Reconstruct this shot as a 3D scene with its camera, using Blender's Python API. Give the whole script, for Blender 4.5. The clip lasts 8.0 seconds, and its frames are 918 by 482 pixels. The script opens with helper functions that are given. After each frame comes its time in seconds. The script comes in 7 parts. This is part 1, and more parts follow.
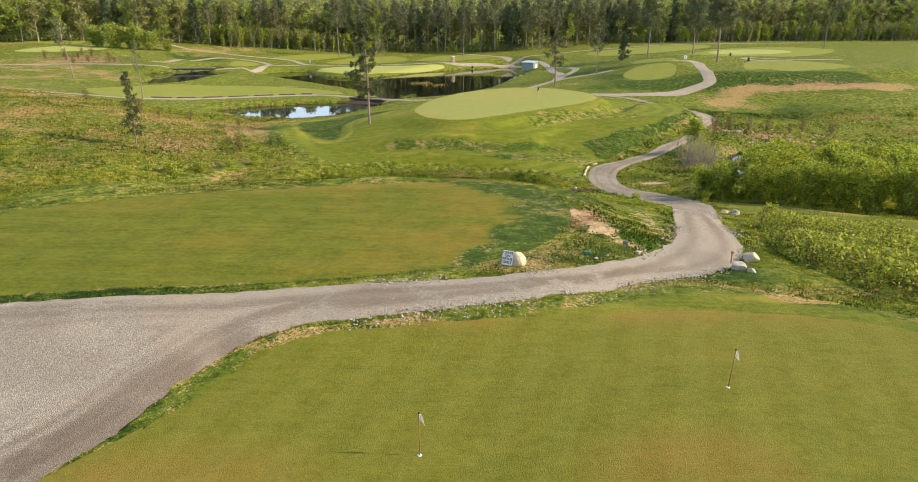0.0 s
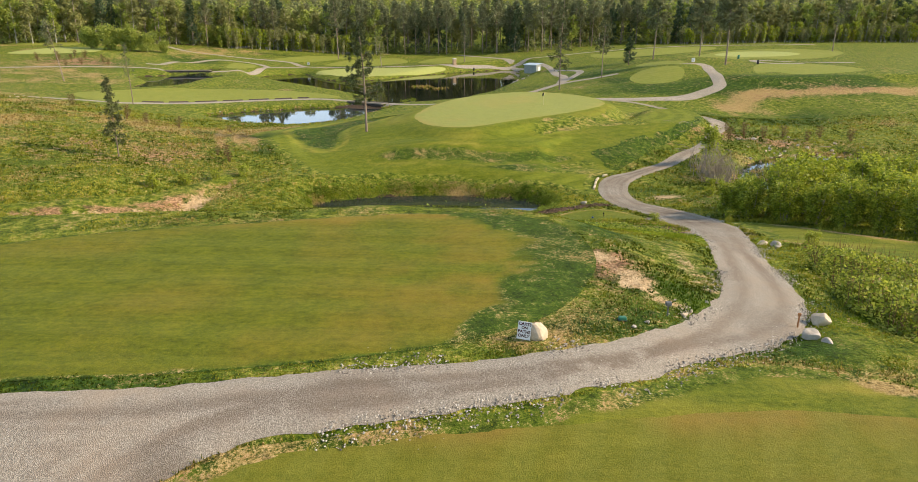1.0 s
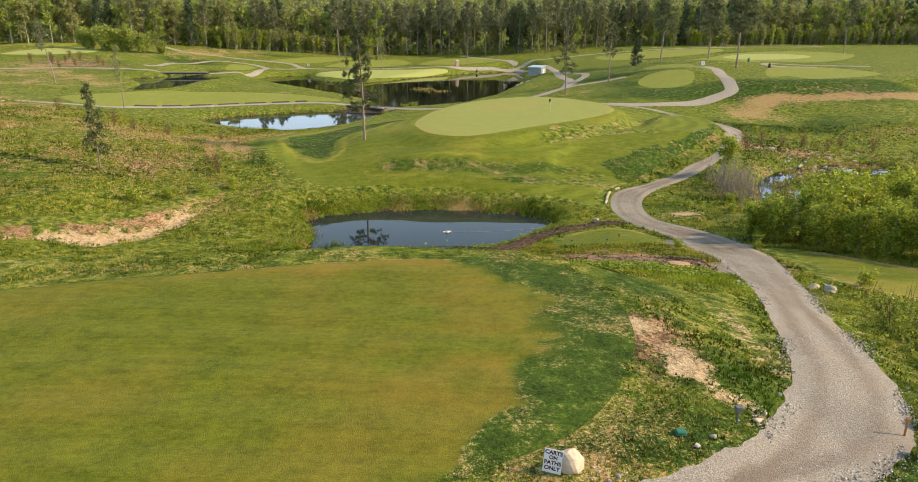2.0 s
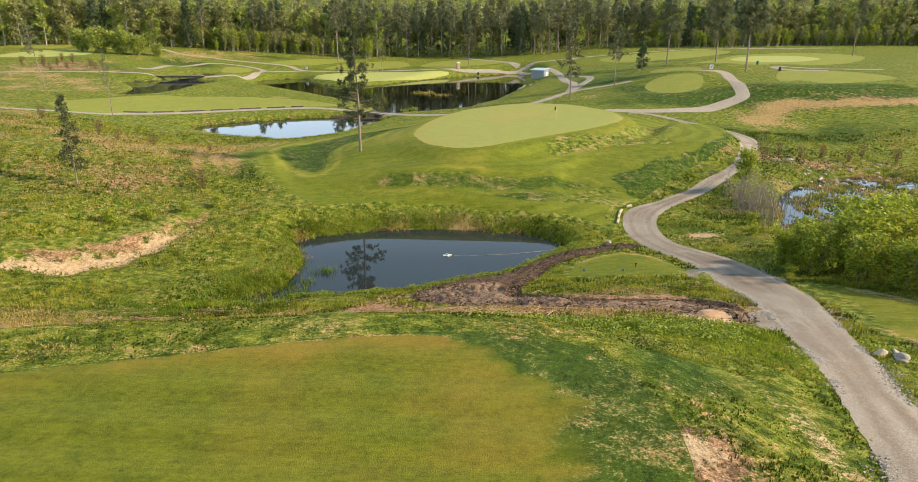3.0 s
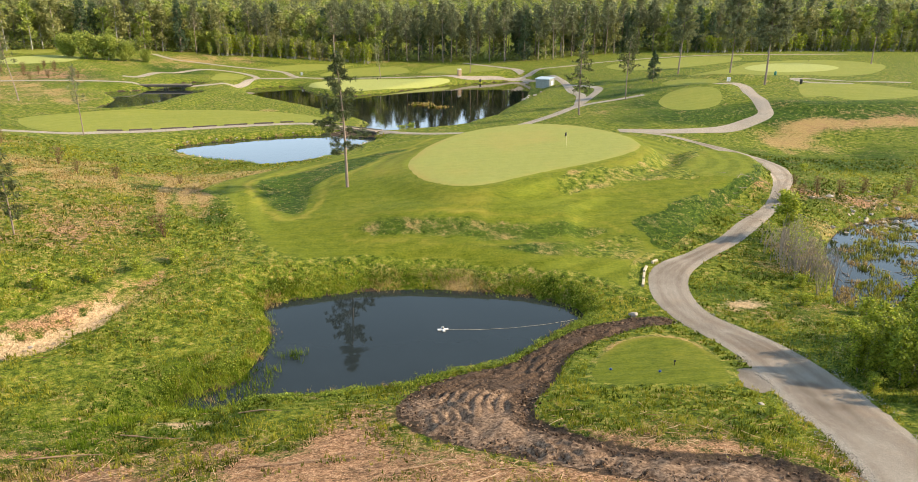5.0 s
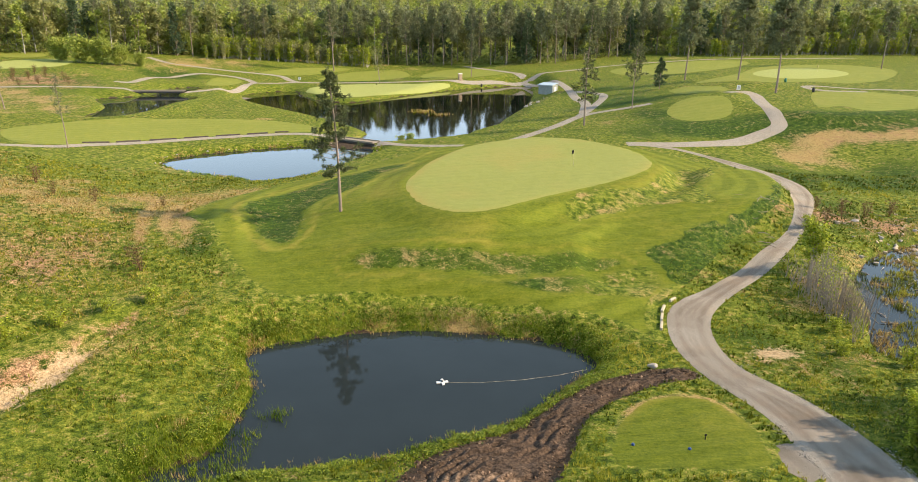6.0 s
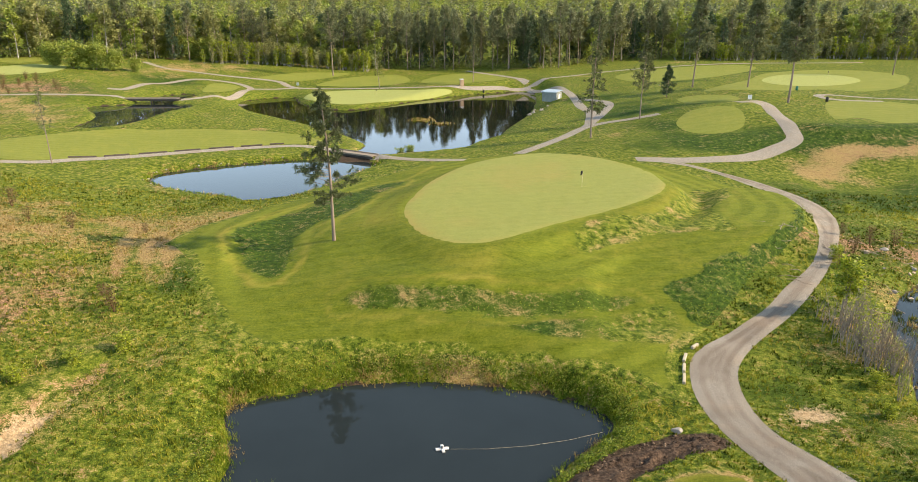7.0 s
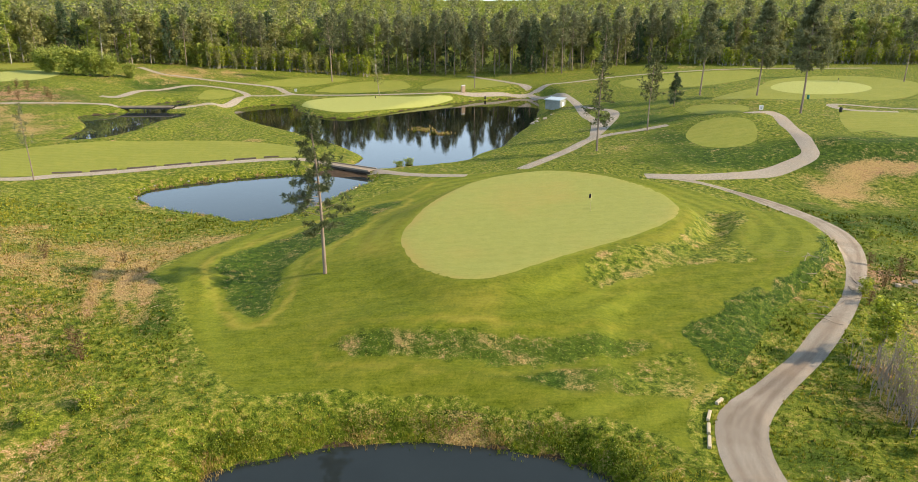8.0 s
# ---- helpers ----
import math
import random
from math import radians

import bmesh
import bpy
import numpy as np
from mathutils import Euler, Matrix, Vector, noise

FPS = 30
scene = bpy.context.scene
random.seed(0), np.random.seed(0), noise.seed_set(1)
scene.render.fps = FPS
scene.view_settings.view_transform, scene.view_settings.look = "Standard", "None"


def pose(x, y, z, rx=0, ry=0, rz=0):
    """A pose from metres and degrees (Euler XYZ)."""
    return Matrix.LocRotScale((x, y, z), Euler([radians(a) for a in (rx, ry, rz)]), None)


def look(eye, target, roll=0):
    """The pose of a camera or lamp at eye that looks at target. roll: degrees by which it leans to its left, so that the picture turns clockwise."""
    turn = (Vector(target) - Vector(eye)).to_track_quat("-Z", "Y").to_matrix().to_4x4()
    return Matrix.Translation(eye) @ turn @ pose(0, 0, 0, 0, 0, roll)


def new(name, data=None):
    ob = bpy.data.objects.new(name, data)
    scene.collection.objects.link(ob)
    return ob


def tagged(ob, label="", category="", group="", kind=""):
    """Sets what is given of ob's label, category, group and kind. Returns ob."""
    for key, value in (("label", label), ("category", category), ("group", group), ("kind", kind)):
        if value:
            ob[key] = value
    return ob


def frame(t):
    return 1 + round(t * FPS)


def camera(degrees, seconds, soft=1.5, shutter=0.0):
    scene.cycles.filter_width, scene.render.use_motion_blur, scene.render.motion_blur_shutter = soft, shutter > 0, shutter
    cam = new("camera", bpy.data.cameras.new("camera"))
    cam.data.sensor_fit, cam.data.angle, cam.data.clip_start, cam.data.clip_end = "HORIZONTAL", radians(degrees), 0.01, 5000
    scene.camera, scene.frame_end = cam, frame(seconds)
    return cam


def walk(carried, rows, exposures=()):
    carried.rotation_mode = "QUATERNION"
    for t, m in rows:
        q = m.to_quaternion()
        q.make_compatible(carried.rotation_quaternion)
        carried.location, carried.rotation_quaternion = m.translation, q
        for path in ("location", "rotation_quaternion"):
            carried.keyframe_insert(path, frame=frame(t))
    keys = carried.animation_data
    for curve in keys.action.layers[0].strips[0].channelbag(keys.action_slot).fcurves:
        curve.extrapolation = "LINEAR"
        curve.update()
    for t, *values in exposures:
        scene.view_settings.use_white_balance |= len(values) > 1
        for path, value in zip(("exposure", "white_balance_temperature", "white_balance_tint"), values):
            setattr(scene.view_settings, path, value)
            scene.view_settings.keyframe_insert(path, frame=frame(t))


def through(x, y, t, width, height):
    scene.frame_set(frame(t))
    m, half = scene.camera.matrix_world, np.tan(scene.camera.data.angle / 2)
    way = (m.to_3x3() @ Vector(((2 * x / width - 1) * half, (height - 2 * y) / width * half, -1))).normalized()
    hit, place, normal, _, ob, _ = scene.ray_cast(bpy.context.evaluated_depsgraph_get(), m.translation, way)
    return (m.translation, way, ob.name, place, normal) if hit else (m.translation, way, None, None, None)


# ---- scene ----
cam = camera(69.4, 8.0, 0.6)
PATH = [
    (0, (-0.064, -0.384, 8.842), (-0.051, 1.514, 8.214), 0.1),
    (0.5, (-0.075, 2.184, 8.938), (-0.064, 4.083, 8.311), 0.1),
    (1, (-0.109, 4.698, 9.064), (-0.099, 6.597, 8.438), 0.1),
    (1.5, (-0.138, 7.232, 9.215), (-0.131, 9.132, 8.589), 0.2),
    (3, (-0.172, 15.006, 10.055), (-0.171, 16.905, 9.428), 0.2),
    (3.5, (-0.131, 17.598, 10.564), (-0.131, 19.496, 9.934), 0.2),
    (4, (-0.044, 20.276, 11.075), (-0.046, 22.174, 10.444), 0.2),
    (4.5, (0.097, 23.065, 11.704), (0.094, 24.963, 11.073), 0.3),
    (6, (0.008, 31.416, 13.745), (0.003, 33.313, 13.112), 0.4),
    (6.5, (-0.061, 34.177, 14.472), (-0.067, 36.074, 13.839), 0.5),
    (7, (-0.071, 36.93, 15.198), (-0.08, 38.827, 14.565), 0.4),
    (7.5, (-0.061, 39.631, 15.883), (-0.073, 41.528, 15.251), 0.4),
    (8, (-0.049, 42.315, 16.559), (-0.062, 44.213, 15.928), 0.4),
]
walk(cam, [(t, look(eye, target, roll)) for t, eye, target, roll in PATH], [(0, 0.37), (1.5, 0.25), (3.0, 0.41), (4.5, 0.59), (6.5, 0.53), (8, 0.44)])

# ---- world and sun ----
world = bpy.data.worlds.new("world")
scene.world = world
world.use_nodes = True
sky = world.node_tree.nodes.new("ShaderNodeTexSky")
sky.sky_type, sky.sun_disc = "NISHITA", False
sky.sun_elevation, sky.sun_rotation = radians(31), radians(93)
sky.air_density, sky.dust_density = 1.0, 1.6
background = world.node_tree.nodes["Background"]
background.inputs["Strength"].default_value = 0.082
veil = world.node_tree.nodes.new("ShaderNodeMix")  # thin high haze over the whole sky
veil.data_type, veil.blend_type = "RGBA", "ADD"
veil.inputs[0].default_value = 1.0
upward = world.node_tree.nodes.new("ShaderNodeSeparateXYZ")
world.node_tree.links.new(world.node_tree.nodes.new("ShaderNodeTexCoord").outputs["Generated"], upward.inputs[0])
haze = world.node_tree.nodes.new("ShaderNodeValToRGB")
for at, colour in ((0.2, (8.2, 10.6, 12.8, 1)), (0.34, (2.8, 4.0, 4.8, 1))):
    haze.color_ramp.elements.new(at).color = colour
haze.color_ramp.elements[0].color, haze.color_ramp.elements[-1].color = (11.0, 12.4, 14.4, 1), (1.4, 1.7, 2.1, 1)
world.node_tree.links.new(upward.outputs["Z"], haze.inputs["Fac"])
world.node_tree.links.new(haze.outputs["Color"], veil.inputs[7])
world.node_tree.links.new(sky.outputs["Color"], veil.inputs[6])
world.node_tree.links.new(veil.outputs[2], background.inputs["Color"])
sun = new("sun", bpy.data.lights.new("sun", "SUN"))
sun.data.energy, sun.data.angle, sun.data.color = 5.0, radians(0.6), (1.0, 0.785, 0.54)
sun.matrix_world = look((math.cos(radians(31)) * 60, -3.2, math.sin(radians(31)) * 60), (0, 0, 0))


# ---- materials ----
class Nodes:
    """Short hand for building a node material."""

    def __init__(self, name, rough=0.85, metal=0.0):
        self.mat = bpy.data.materials.new(name)
        self.mat.use_nodes = True
        self.tree = self.mat.node_tree
        self.bsdf = self.tree.nodes["Principled BSDF"]
        self.bsdf.inputs["Roughness"].default_value = rough
        self.bsdf.inputs["Metallic"].default_value = metal
        self.bsdf.inputs["Specular IOR Level"].default_value = 0.5 if rough < 0.6 else 0.12
        self.place = self.add("ShaderNodeTexCoord").outputs["Object"]

    def add(self, kind, **values):
        node = self.tree.nodes.new(kind)
        for key, value in values.items():
            node.inputs[key].default_value = value
        return node

    def link(self, a, b):
        self.tree.links.new(a, b)

    def noise(self, scale, detail=3.0, rough=0.55, stretch=None):
        node = self.add("ShaderNodeTexNoise", Scale=scale, Detail=detail, Roughness=rough)
        place = self.place
        if stretch:
            turn = self.add("ShaderNodeMapping", Scale=stretch)
            self.link(place, turn.inputs["Vector"])
            place = turn.outputs["Vector"]
        self.link(place, node.inputs["Vector"])
        return node.outputs["Fac"]

    def attribute(self, name):
        node = self.add("ShaderNodeAttribute")
        node.attribute_name = name
        return node.outputs["Fac"]

    def maths(self, how, a, b=0.0, c=None):
        node = self.add("ShaderNodeMath")
        node.operation = how
        for socket, value in zip(node.inputs, (a, b, c)):
            if value is None:
                continue
            if isinstance(value, (int, float)):
                socket.default_value = value
            else:
                self.link(value, socket)
        return node.outputs[0]

    def step(self, value, lo, hi):
        node = self.add("ShaderNodeMapRange")
        node.interpolation_type = "SMOOTHSTEP"
        node.inputs["From Min"].default_value, node.inputs["From Max"].default_value = lo, hi
        self.link(value, node.inputs["Value"])
        return node.outputs[0]

    def ramp(self, value, *stops):
        node = self.add("ShaderNodeValToRGB")
        while len(node.color_ramp.elements) < len(stops):
            node.color_ramp.elements.new(0.5)
        for element, (at, colour) in zip(node.color_ramp.elements, stops):
            element.position, element.color = at, (*colour, 1)
        self.link(value, node.inputs["Fac"])
        return node.outputs["Color"]

    def mix(self, factor, a, b, how="MIX"):
        node = self.add("ShaderNodeMix")
        node.data_type, node.blend_type = "RGBA", how
        for socket, value in ((node.inputs[0], factor), (node.inputs[6], a), (node.inputs[7], b)):
            if isinstance(value, tuple):
                socket.default_value = (*value, 1)
            elif isinstance(value, (int, float)):
                socket.default_value = value
            else:
                self.link(value, socket)
        return node.outputs[2]

    def bump(self, height, strength=0.4, distance=0.05):
        node = self.add("ShaderNodeBump", Strength=strength, Distance=distance)
        self.link(height, node.inputs["Height"])
        self.link(node.outputs["Normal"], self.bsdf.inputs["Normal"])

    def done(self, colour):
        if isinstance(colour, tuple):
            self.bsdf.inputs["Base Color"].default_value = (*colour, 1)
        else:
            self.link(colour, self.bsdf.inputs["Base Color"])
        return self.mat

    def leafy(self, colour, through=0.35):
        """Thin leaves: part of the light passes through."""
        self.done(colour)
        thin = self.add("ShaderNodeBsdfTranslucent")
        self.link(colour, thin.inputs["Color"])
        both = self.add("ShaderNodeMixShader", Fac=through)
        self.link(self.bsdf.outputs[0], both.inputs[1])
        self.link(thin.outputs[0], both.inputs[2])
        self.link(both.outputs[0], self.tree.nodes["Material Output"].inputs["Surface"])
        return self.mat


def island(n):
    return n.add("ShaderNodeNewGeometry").outputs["Random Per Island"]


def rough_colour(n):
    """Unmown grass: green, straw, bare earth and sand, mixed finely inside broad drifts."""
    mid, fine, clump, speck = n.noise(0.4, 5, 0.65), n.noise(9, 4, 0.75), n.noise(1.6, 5, 0.7), n.noise(24, 3, 0.8)
    tone = n.maths("ADD", n.maths("MULTIPLY", clump, 0.5), n.maths("MULTIPLY", n.maths("ADD", fine, speck), 0.25))
    green = n.ramp(tone, (0.40, (0.018, 0.042, 0.003)), (0.47, (0.085, 0.13, 0.009)), (0.53, (0.20, 0.235, 0.024)), (0.61, (0.43, 0.39, 0.07)))
    straw = n.ramp(n.maths("ADD", n.maths("MULTIPLY", fine, 0.5), n.maths("MULTIPLY", speck, 0.5)), (0.38, (0.13, 0.078, 0.025)), (0.5, (0.40, 0.275, 0.10)), (0.62, (0.66, 0.50, 0.24)))
    deep = n.ramp(tone, (0.40, (0.010, 0.028, 0.003)), (0.5, (0.044, 0.092, 0.007)), (0.61, (0.15, 0.20, 0.02)))
    grain = n.maths("MULTIPLY_ADD", n.maths("ADD", fine, speck), 1.6, -1.6)
    # deep also carries slope shade laid into the grass colour
    green = n.mix(n.step(n.maths("ADD", n.attribute("deep"), n.maths("MULTIPLY_ADD", clump, 1.6, -0.8)), 0.2, 0.75), green, deep)
    dry = n.maths("ADD", n.maths("ADD", n.attribute("dry"), grain), n.maths("ADD", n.maths("MULTIPLY_ADD", mid, 1.1, -0.55), n.maths("MULTIPLY_ADD", clump, 1.3, -0.65)))
    colour = n.mix(n.step(dry, 0.15, 0.75), green, straw)
    earth = n.ramp(n.maths("ADD", n.maths("MULTIPLY", n.noise(3.5, 5, 0.8), 0.5), n.maths("MULTIPLY", fine, 0.5)), (0.38, (0.10, 0.052, 0.028)), (0.48, (0.34, 0.19, 0.10)), (0.60, (0.66, 0.42, 0.25)))
    colour = n.mix(n.step(n.maths("ADD", n.maths("ADD", n.attribute("earth"), grain), n.maths("ADD", n.maths("MULTIPLY_ADD", mid, 1.5, -0.75), n.maths("MULTIPLY_ADD", clump, 1.4, -0.7))), 0.25, 0.7), colour, earth)
    stain = n.step(n.noise(1.1, 5, 0.75), 0.52, 0.62)
    colour = n.mix(n.maths("MULTIPLY", n.maths("MULTIPLY", stain, n.step(n.attribute("earth"), 0.1, 0.4)), 0.6), colour, (0.085, 0.05, 0.028))
    soil = n.ramp(n.noise(3, 5, 0.7), (0.3, (0.035, 0.024, 0.016)), (0.55, (0.09, 0.062, 0.042)), (0.8, (0.18, 0.126, 0.084)))
    colour = n.mix(n.step(n.maths("ADD", n.attribute("soil"), n.maths("MULTIPLY_ADD", clump, 0.9, -0.45)), 0.4, 0.6), colour, soil)
    sand = n.ramp(n.maths("ADD", n.maths("MULTIPLY", n.noise(3.5, 5, 0.7), 0.6), n.maths("MULTIPLY", speck, 0.4)), (0.38, (0.38, 0.25, 0.125)), (0.5, (0.55, 0.395, 0.22)), (0.64, (0.72, 0.56, 0.36)))
    colour = n.mix(n.step(n.maths("ADD", n.attribute("sand"), n.maths("ADD", n.maths("MULTIPLY", grain, 0.5), n.maths("MULTIPLY_ADD", clump, 1.5, -0.75))), 0.35, 0.6), colour, sand)
    return n.mix(n.maths("MULTIPLY", n.step(n.noise(3.4, 4, 0.8), 0.5, 0.62), 0.7), colour, n.mix(0.62, colour, (0.02, 0.026, 0.006)))


def rough_grass_material():
    n = Nodes("rough_grass", 0.9)
    n.bump(n.maths("ADD", n.noise(7, 4, 0.7), n.noise(1.7, 4, 0.65)), 0.75, 0.2)
    return n.done(rough_colour(n))


def mown_material(name, dark, light, tint, tint_amount, stripe=0.0, wide=1.0, tilt=0.0, even=0.14):
    """Short turf: fine grain, faint mowing bands, worn and dry patches."""
    n = Nodes(name, 0.85)
    big, mid, fine, grain = n.noise(0.16, 4, 0.6), n.noise(0.9, 5, 0.7), n.noise(5, 5, 0.85), n.noise(40, 2, 0.8)
    swept = n.noise(2.8, 5, 0.75, (0.25, 1.5, 1.0))
    tone = n.maths("ADD", n.maths("ADD", n.maths("MULTIPLY", mid, 0.2), n.maths("MULTIPLY", fine, 0.5)), n.maths("MULTIPLY", swept, 0.3))
    colour = n.ramp(tone, (0.5 - even, dark), (0.5 + even, light))
    patch = n.maths("ADD", n.maths("MULTIPLY", n.step(n.maths("ADD", big, n.maths("MULTIPLY_ADD", mid, 0.5, -0.25)), 0.45, 0.75), 0.4), n.maths("MULTIPLY", n.attribute("dry"), n.maths("MULTIPLY_ADD", mid, 1.6, 0.6)))
    colour = n.mix(n.maths("MULTIPLY", n.maths("MINIMUM", patch, 1.6), tint_amount), colour, tint)
    if stripe:
        turn = n.add("ShaderNodeMapping", Rotation=(0, 0, radians(tilt)))
        n.link(n.place, turn.inputs["Vector"])
        wave = n.add("ShaderNodeTexWave", Scale=0.32 / wide, Distortion=1.2, Detail=2.0)
        wave.inputs["Detail Scale"].default_value = 0.6
        n.link(turn.outputs["Vector"], wave.inputs["Vector"])
        band = n.step(wave.outputs["Fac"], 0.3, 0.7)
        colour = n.mix(n.maths("MULTIPLY", band, stripe), colour, n.mix(0.5, colour, (0.34, 0.37, 0.10)))
    colour = n.mix(n.maths("MULTIPLY", n.attribute("band"), 0.55), colour, n.mix(0.5, colour, (0.30, 0.34, 0.035)))
    colour = n.mix(n.maths("MULTIPLY", n.step(n.noise(15, 4, 0.85), 0.47, 0.62), 0.4), colour, n.mix(0.5, colour, (0.03, 0.045, 0.006)))
    wild = n.step(n.maths("ADD", n.attribute("rough"), n.maths("MULTIPLY_ADD", fine, 0.9, -0.45)), 0.35, 0.65)
    colour = n.mix(wild, colour, rough_colour(n))
    n.bump(n.maths("ADD", n.maths("ADD", fine, grain), n.maths("MULTIPLY", wild, n.noise(1.7, 4, 0.65))), 0.6, 0.05)
    return n.done(colour)


def gravel_material(name, lift=1.0):
    n = Nodes(name, 0.95)
    grit = n.add("ShaderNodeTexVoronoi", Scale=48.0)
    n.link(n.place, grit.inputs["Vector"])
    stone = n.maths("MULTIPLY_ADD", grit.outputs["Color"], 1.0, 0.0)
    mid, fine, big = n.noise(0.9, 5, 0.7), n.noise(18, 5, 0.8), n.noise(0.2, 3)
    colour = n.ramp(n.maths("ADD", n.maths("MULTIPLY", stone, 0.25), n.maths("MULTIPLY", fine, 0.75)), (0.25, tuple(lift * c for c in (0.13, 0.112, 0.092))), (0.48, tuple(lift * c for c in (0.31, 0.278, 0.23))), (0.72, tuple(lift * c for c in (0.60, 0.545, 0.465))))
    sandy = n.mix(mid, (0.29, 0.22, 0.155), (0.48, 0.385, 0.29))
    colour = n.mix(n.maths("MULTIPLY", n.step(n.maths("ADD", big, n.maths("MULTIPLY_ADD", mid, 0.7, -0.35)), 0.45, 0.8), 0.6), colour, sandy)
    damp = n.mix(0.7, colour, (0.12, 0.082, 0.057))
    track = n.maths("MULTIPLY", n.attribute("track"), n.step(n.maths("ADD", mid, n.maths("MULTIPLY_ADD", big, 0.6, -0.3)), 0.2, 0.5))
    colour = n.mix(track, colour, damp)
    colour = n.mix(n.maths("MULTIPLY", n.attribute("soil"), 0.75), colour, n.mix(fine, (0.05, 0.036, 0.026), (0.16, 0.115, 0.08)))
    n.bump(n.maths("ADD", n.maths("MULTIPLY", grit.outputs["Distance"], 0.8), fine), 0.6, 0.035)
    return n.done(colour)


def water_material(name, tone, ripple, size):
    n = Nodes(name, 0.012)
    n.bsdf.inputs["IOR"].default_value = 1.33
    n.bump(n.noise(size, 3, 0.5, (1.0, 2.6, 1.0)), ripple, 0.02)
    return n.done(n.mix(n.noise(0.25, 3), tone, tuple(c * 1.5 for c in tone)))


def leaf_material(name, *stops, through=0.35):
    n = Nodes(name, 0.55)
    return n.leafy(n.ramp(island(n), *stops), through)


def plain_material(name, dark, light, scale=6.0, rough=0.7, metal=0.0, bump=0.2, stretch=None):
    n = Nodes(name, rough, metal)
    grain = n.noise(scale, 5, 0.65, stretch)
    wear = n.noise(scale * 0.2, 3)
    n.bump(grain, bump, 0.02)
    return n.done(n.ramp(n.maths("ADD", n.maths("MULTIPLY", grain, 0.65), n.maths("MULTIPLY", wear, 0.35)), (0.3, dark), (0.7, light)))


ROUGH_GRASS = rough_grass_material()
PRACTICE_TURF = mown_material("practice_turf", (0.115, 0.13, 0.012), (0.225, 0.222, 0.028), (0.31, 0.18, 0.045), 0.34, 0.12, 1.3, 20)
LAWN_TURF = mown_material("lawn_turf", (0.07, 0.098, 0.005), (0.19, 0.208, 0.012), (0.38, 0.21, 0.042), 0.27, 0.1, 2.0, 95, 0.095)
GREEN_TURF = mown_material("green_turf", (0.235, 0.265, 0.058), (0.36, 0.375, 0.105), (0.42, 0.30, 0.09), 0.34, 0.3, 1.6, 80)
FAIRWAY_TURF = mown_material("fairway_turf", (0.068, 0.105, 0.005), (0.19, 0.218, 0.016), (0.36, 0.30, 0.05), 0.42, 0.08, 1.6, 75, 0.085)
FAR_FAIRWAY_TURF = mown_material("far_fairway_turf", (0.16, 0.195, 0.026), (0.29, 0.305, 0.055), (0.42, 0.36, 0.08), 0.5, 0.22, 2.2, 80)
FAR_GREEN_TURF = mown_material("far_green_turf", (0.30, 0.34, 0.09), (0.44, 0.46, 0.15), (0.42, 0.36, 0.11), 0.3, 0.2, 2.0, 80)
GRAVEL = gravel_material("gravel", 0.98)
SPILL = gravel_material("sandy_spill", 0.72)
PALE_GRAVEL = gravel_material("pale_gravel", 0.98)
WATER = water_material("pond_water", (0.017, 0.023, 0.025), 0.022, 1.3)
LARGE_WATER = water_material("large_pond_water", (0.003, 0.004, 0.004), 0.16, 0.9)
NEEDLES = leaf_material("pine_needles", (0.0, (0.04, 0.056, 0.018)), (0.5, (0.095, 0.115, 0.034)), (1.0, (0.18, 0.185, 0.06)), through=0.2)
HERO_NEEDLES = leaf_material("red_pine_needles", (0.0, (0.028, 0.045, 0.012)), (0.5, (0.07, 0.095, 0.026)), (1.0, (0.15, 0.165, 0.05)), through=0.15)
# paler, greyer copy of the pine needles: distance haze put into their colour
HAZED_NEEDLES = leaf_material("hazed_pine_needles", (0.0, (0.10, 0.12, 0.055)), (0.5, (0.175, 0.195, 0.085)), (1.0, (0.25, 0.255, 0.115)), through=0.35)
SPRUCE_NEEDLES = leaf_material("spruce_needles", (0.0, (0.03, 0.06, 0.025)), (0.6, (0.065, 0.105, 0.038)), (1.0, (0.10, 0.14, 0.05)), through=0.25)
SPRING_LEAVES = leaf_material("spring_leaves", (0.0, (0.17, 0.23, 0.03)), (0.5, (0.29, 0.35, 0.052)), (1.0, (0.43, 0.45, 0.09)))
OLIVE_LEAVES = leaf_material("olive_leaves", (0.0, (0.17, 0.185, 0.05)), (0.5, (0.26, 0.27, 0.08)), (1.0, (0.36, 0.345, 0.12)))
SHRUB_LEAVES = leaf_material("shrub_leaves", (0.0, (0.13, 0.19, 0.012)), (0.5, (0.31, 0.37, 0.026)), (1.0, (0.54, 0.56, 0.06)), through=0.45)
TWIGS = plain_material("grey_twigs", (0.22, 0.18, 0.145), (0.44, 0.375, 0.31), 3.0, 0.9)
RED_TWIGS = plain_material("red_twigs", (0.12, 0.06, 0.035), (0.24, 0.14, 0.08), 3.0, 0.9)
PINE_BARK = plain_material("pine_bark", (0.16, 0.12, 0.09), (0.36, 0.29, 0.235), 5.0, 0.95, bump=0.6, stretch=(1, 1, 0.25))
PALE_BARK = plain_material("pale_bark", (0.26, 0.24, 0.20), (0.50, 0.47, 0.41), 3.0, 0.9, stretch=(1, 1, 0.3))

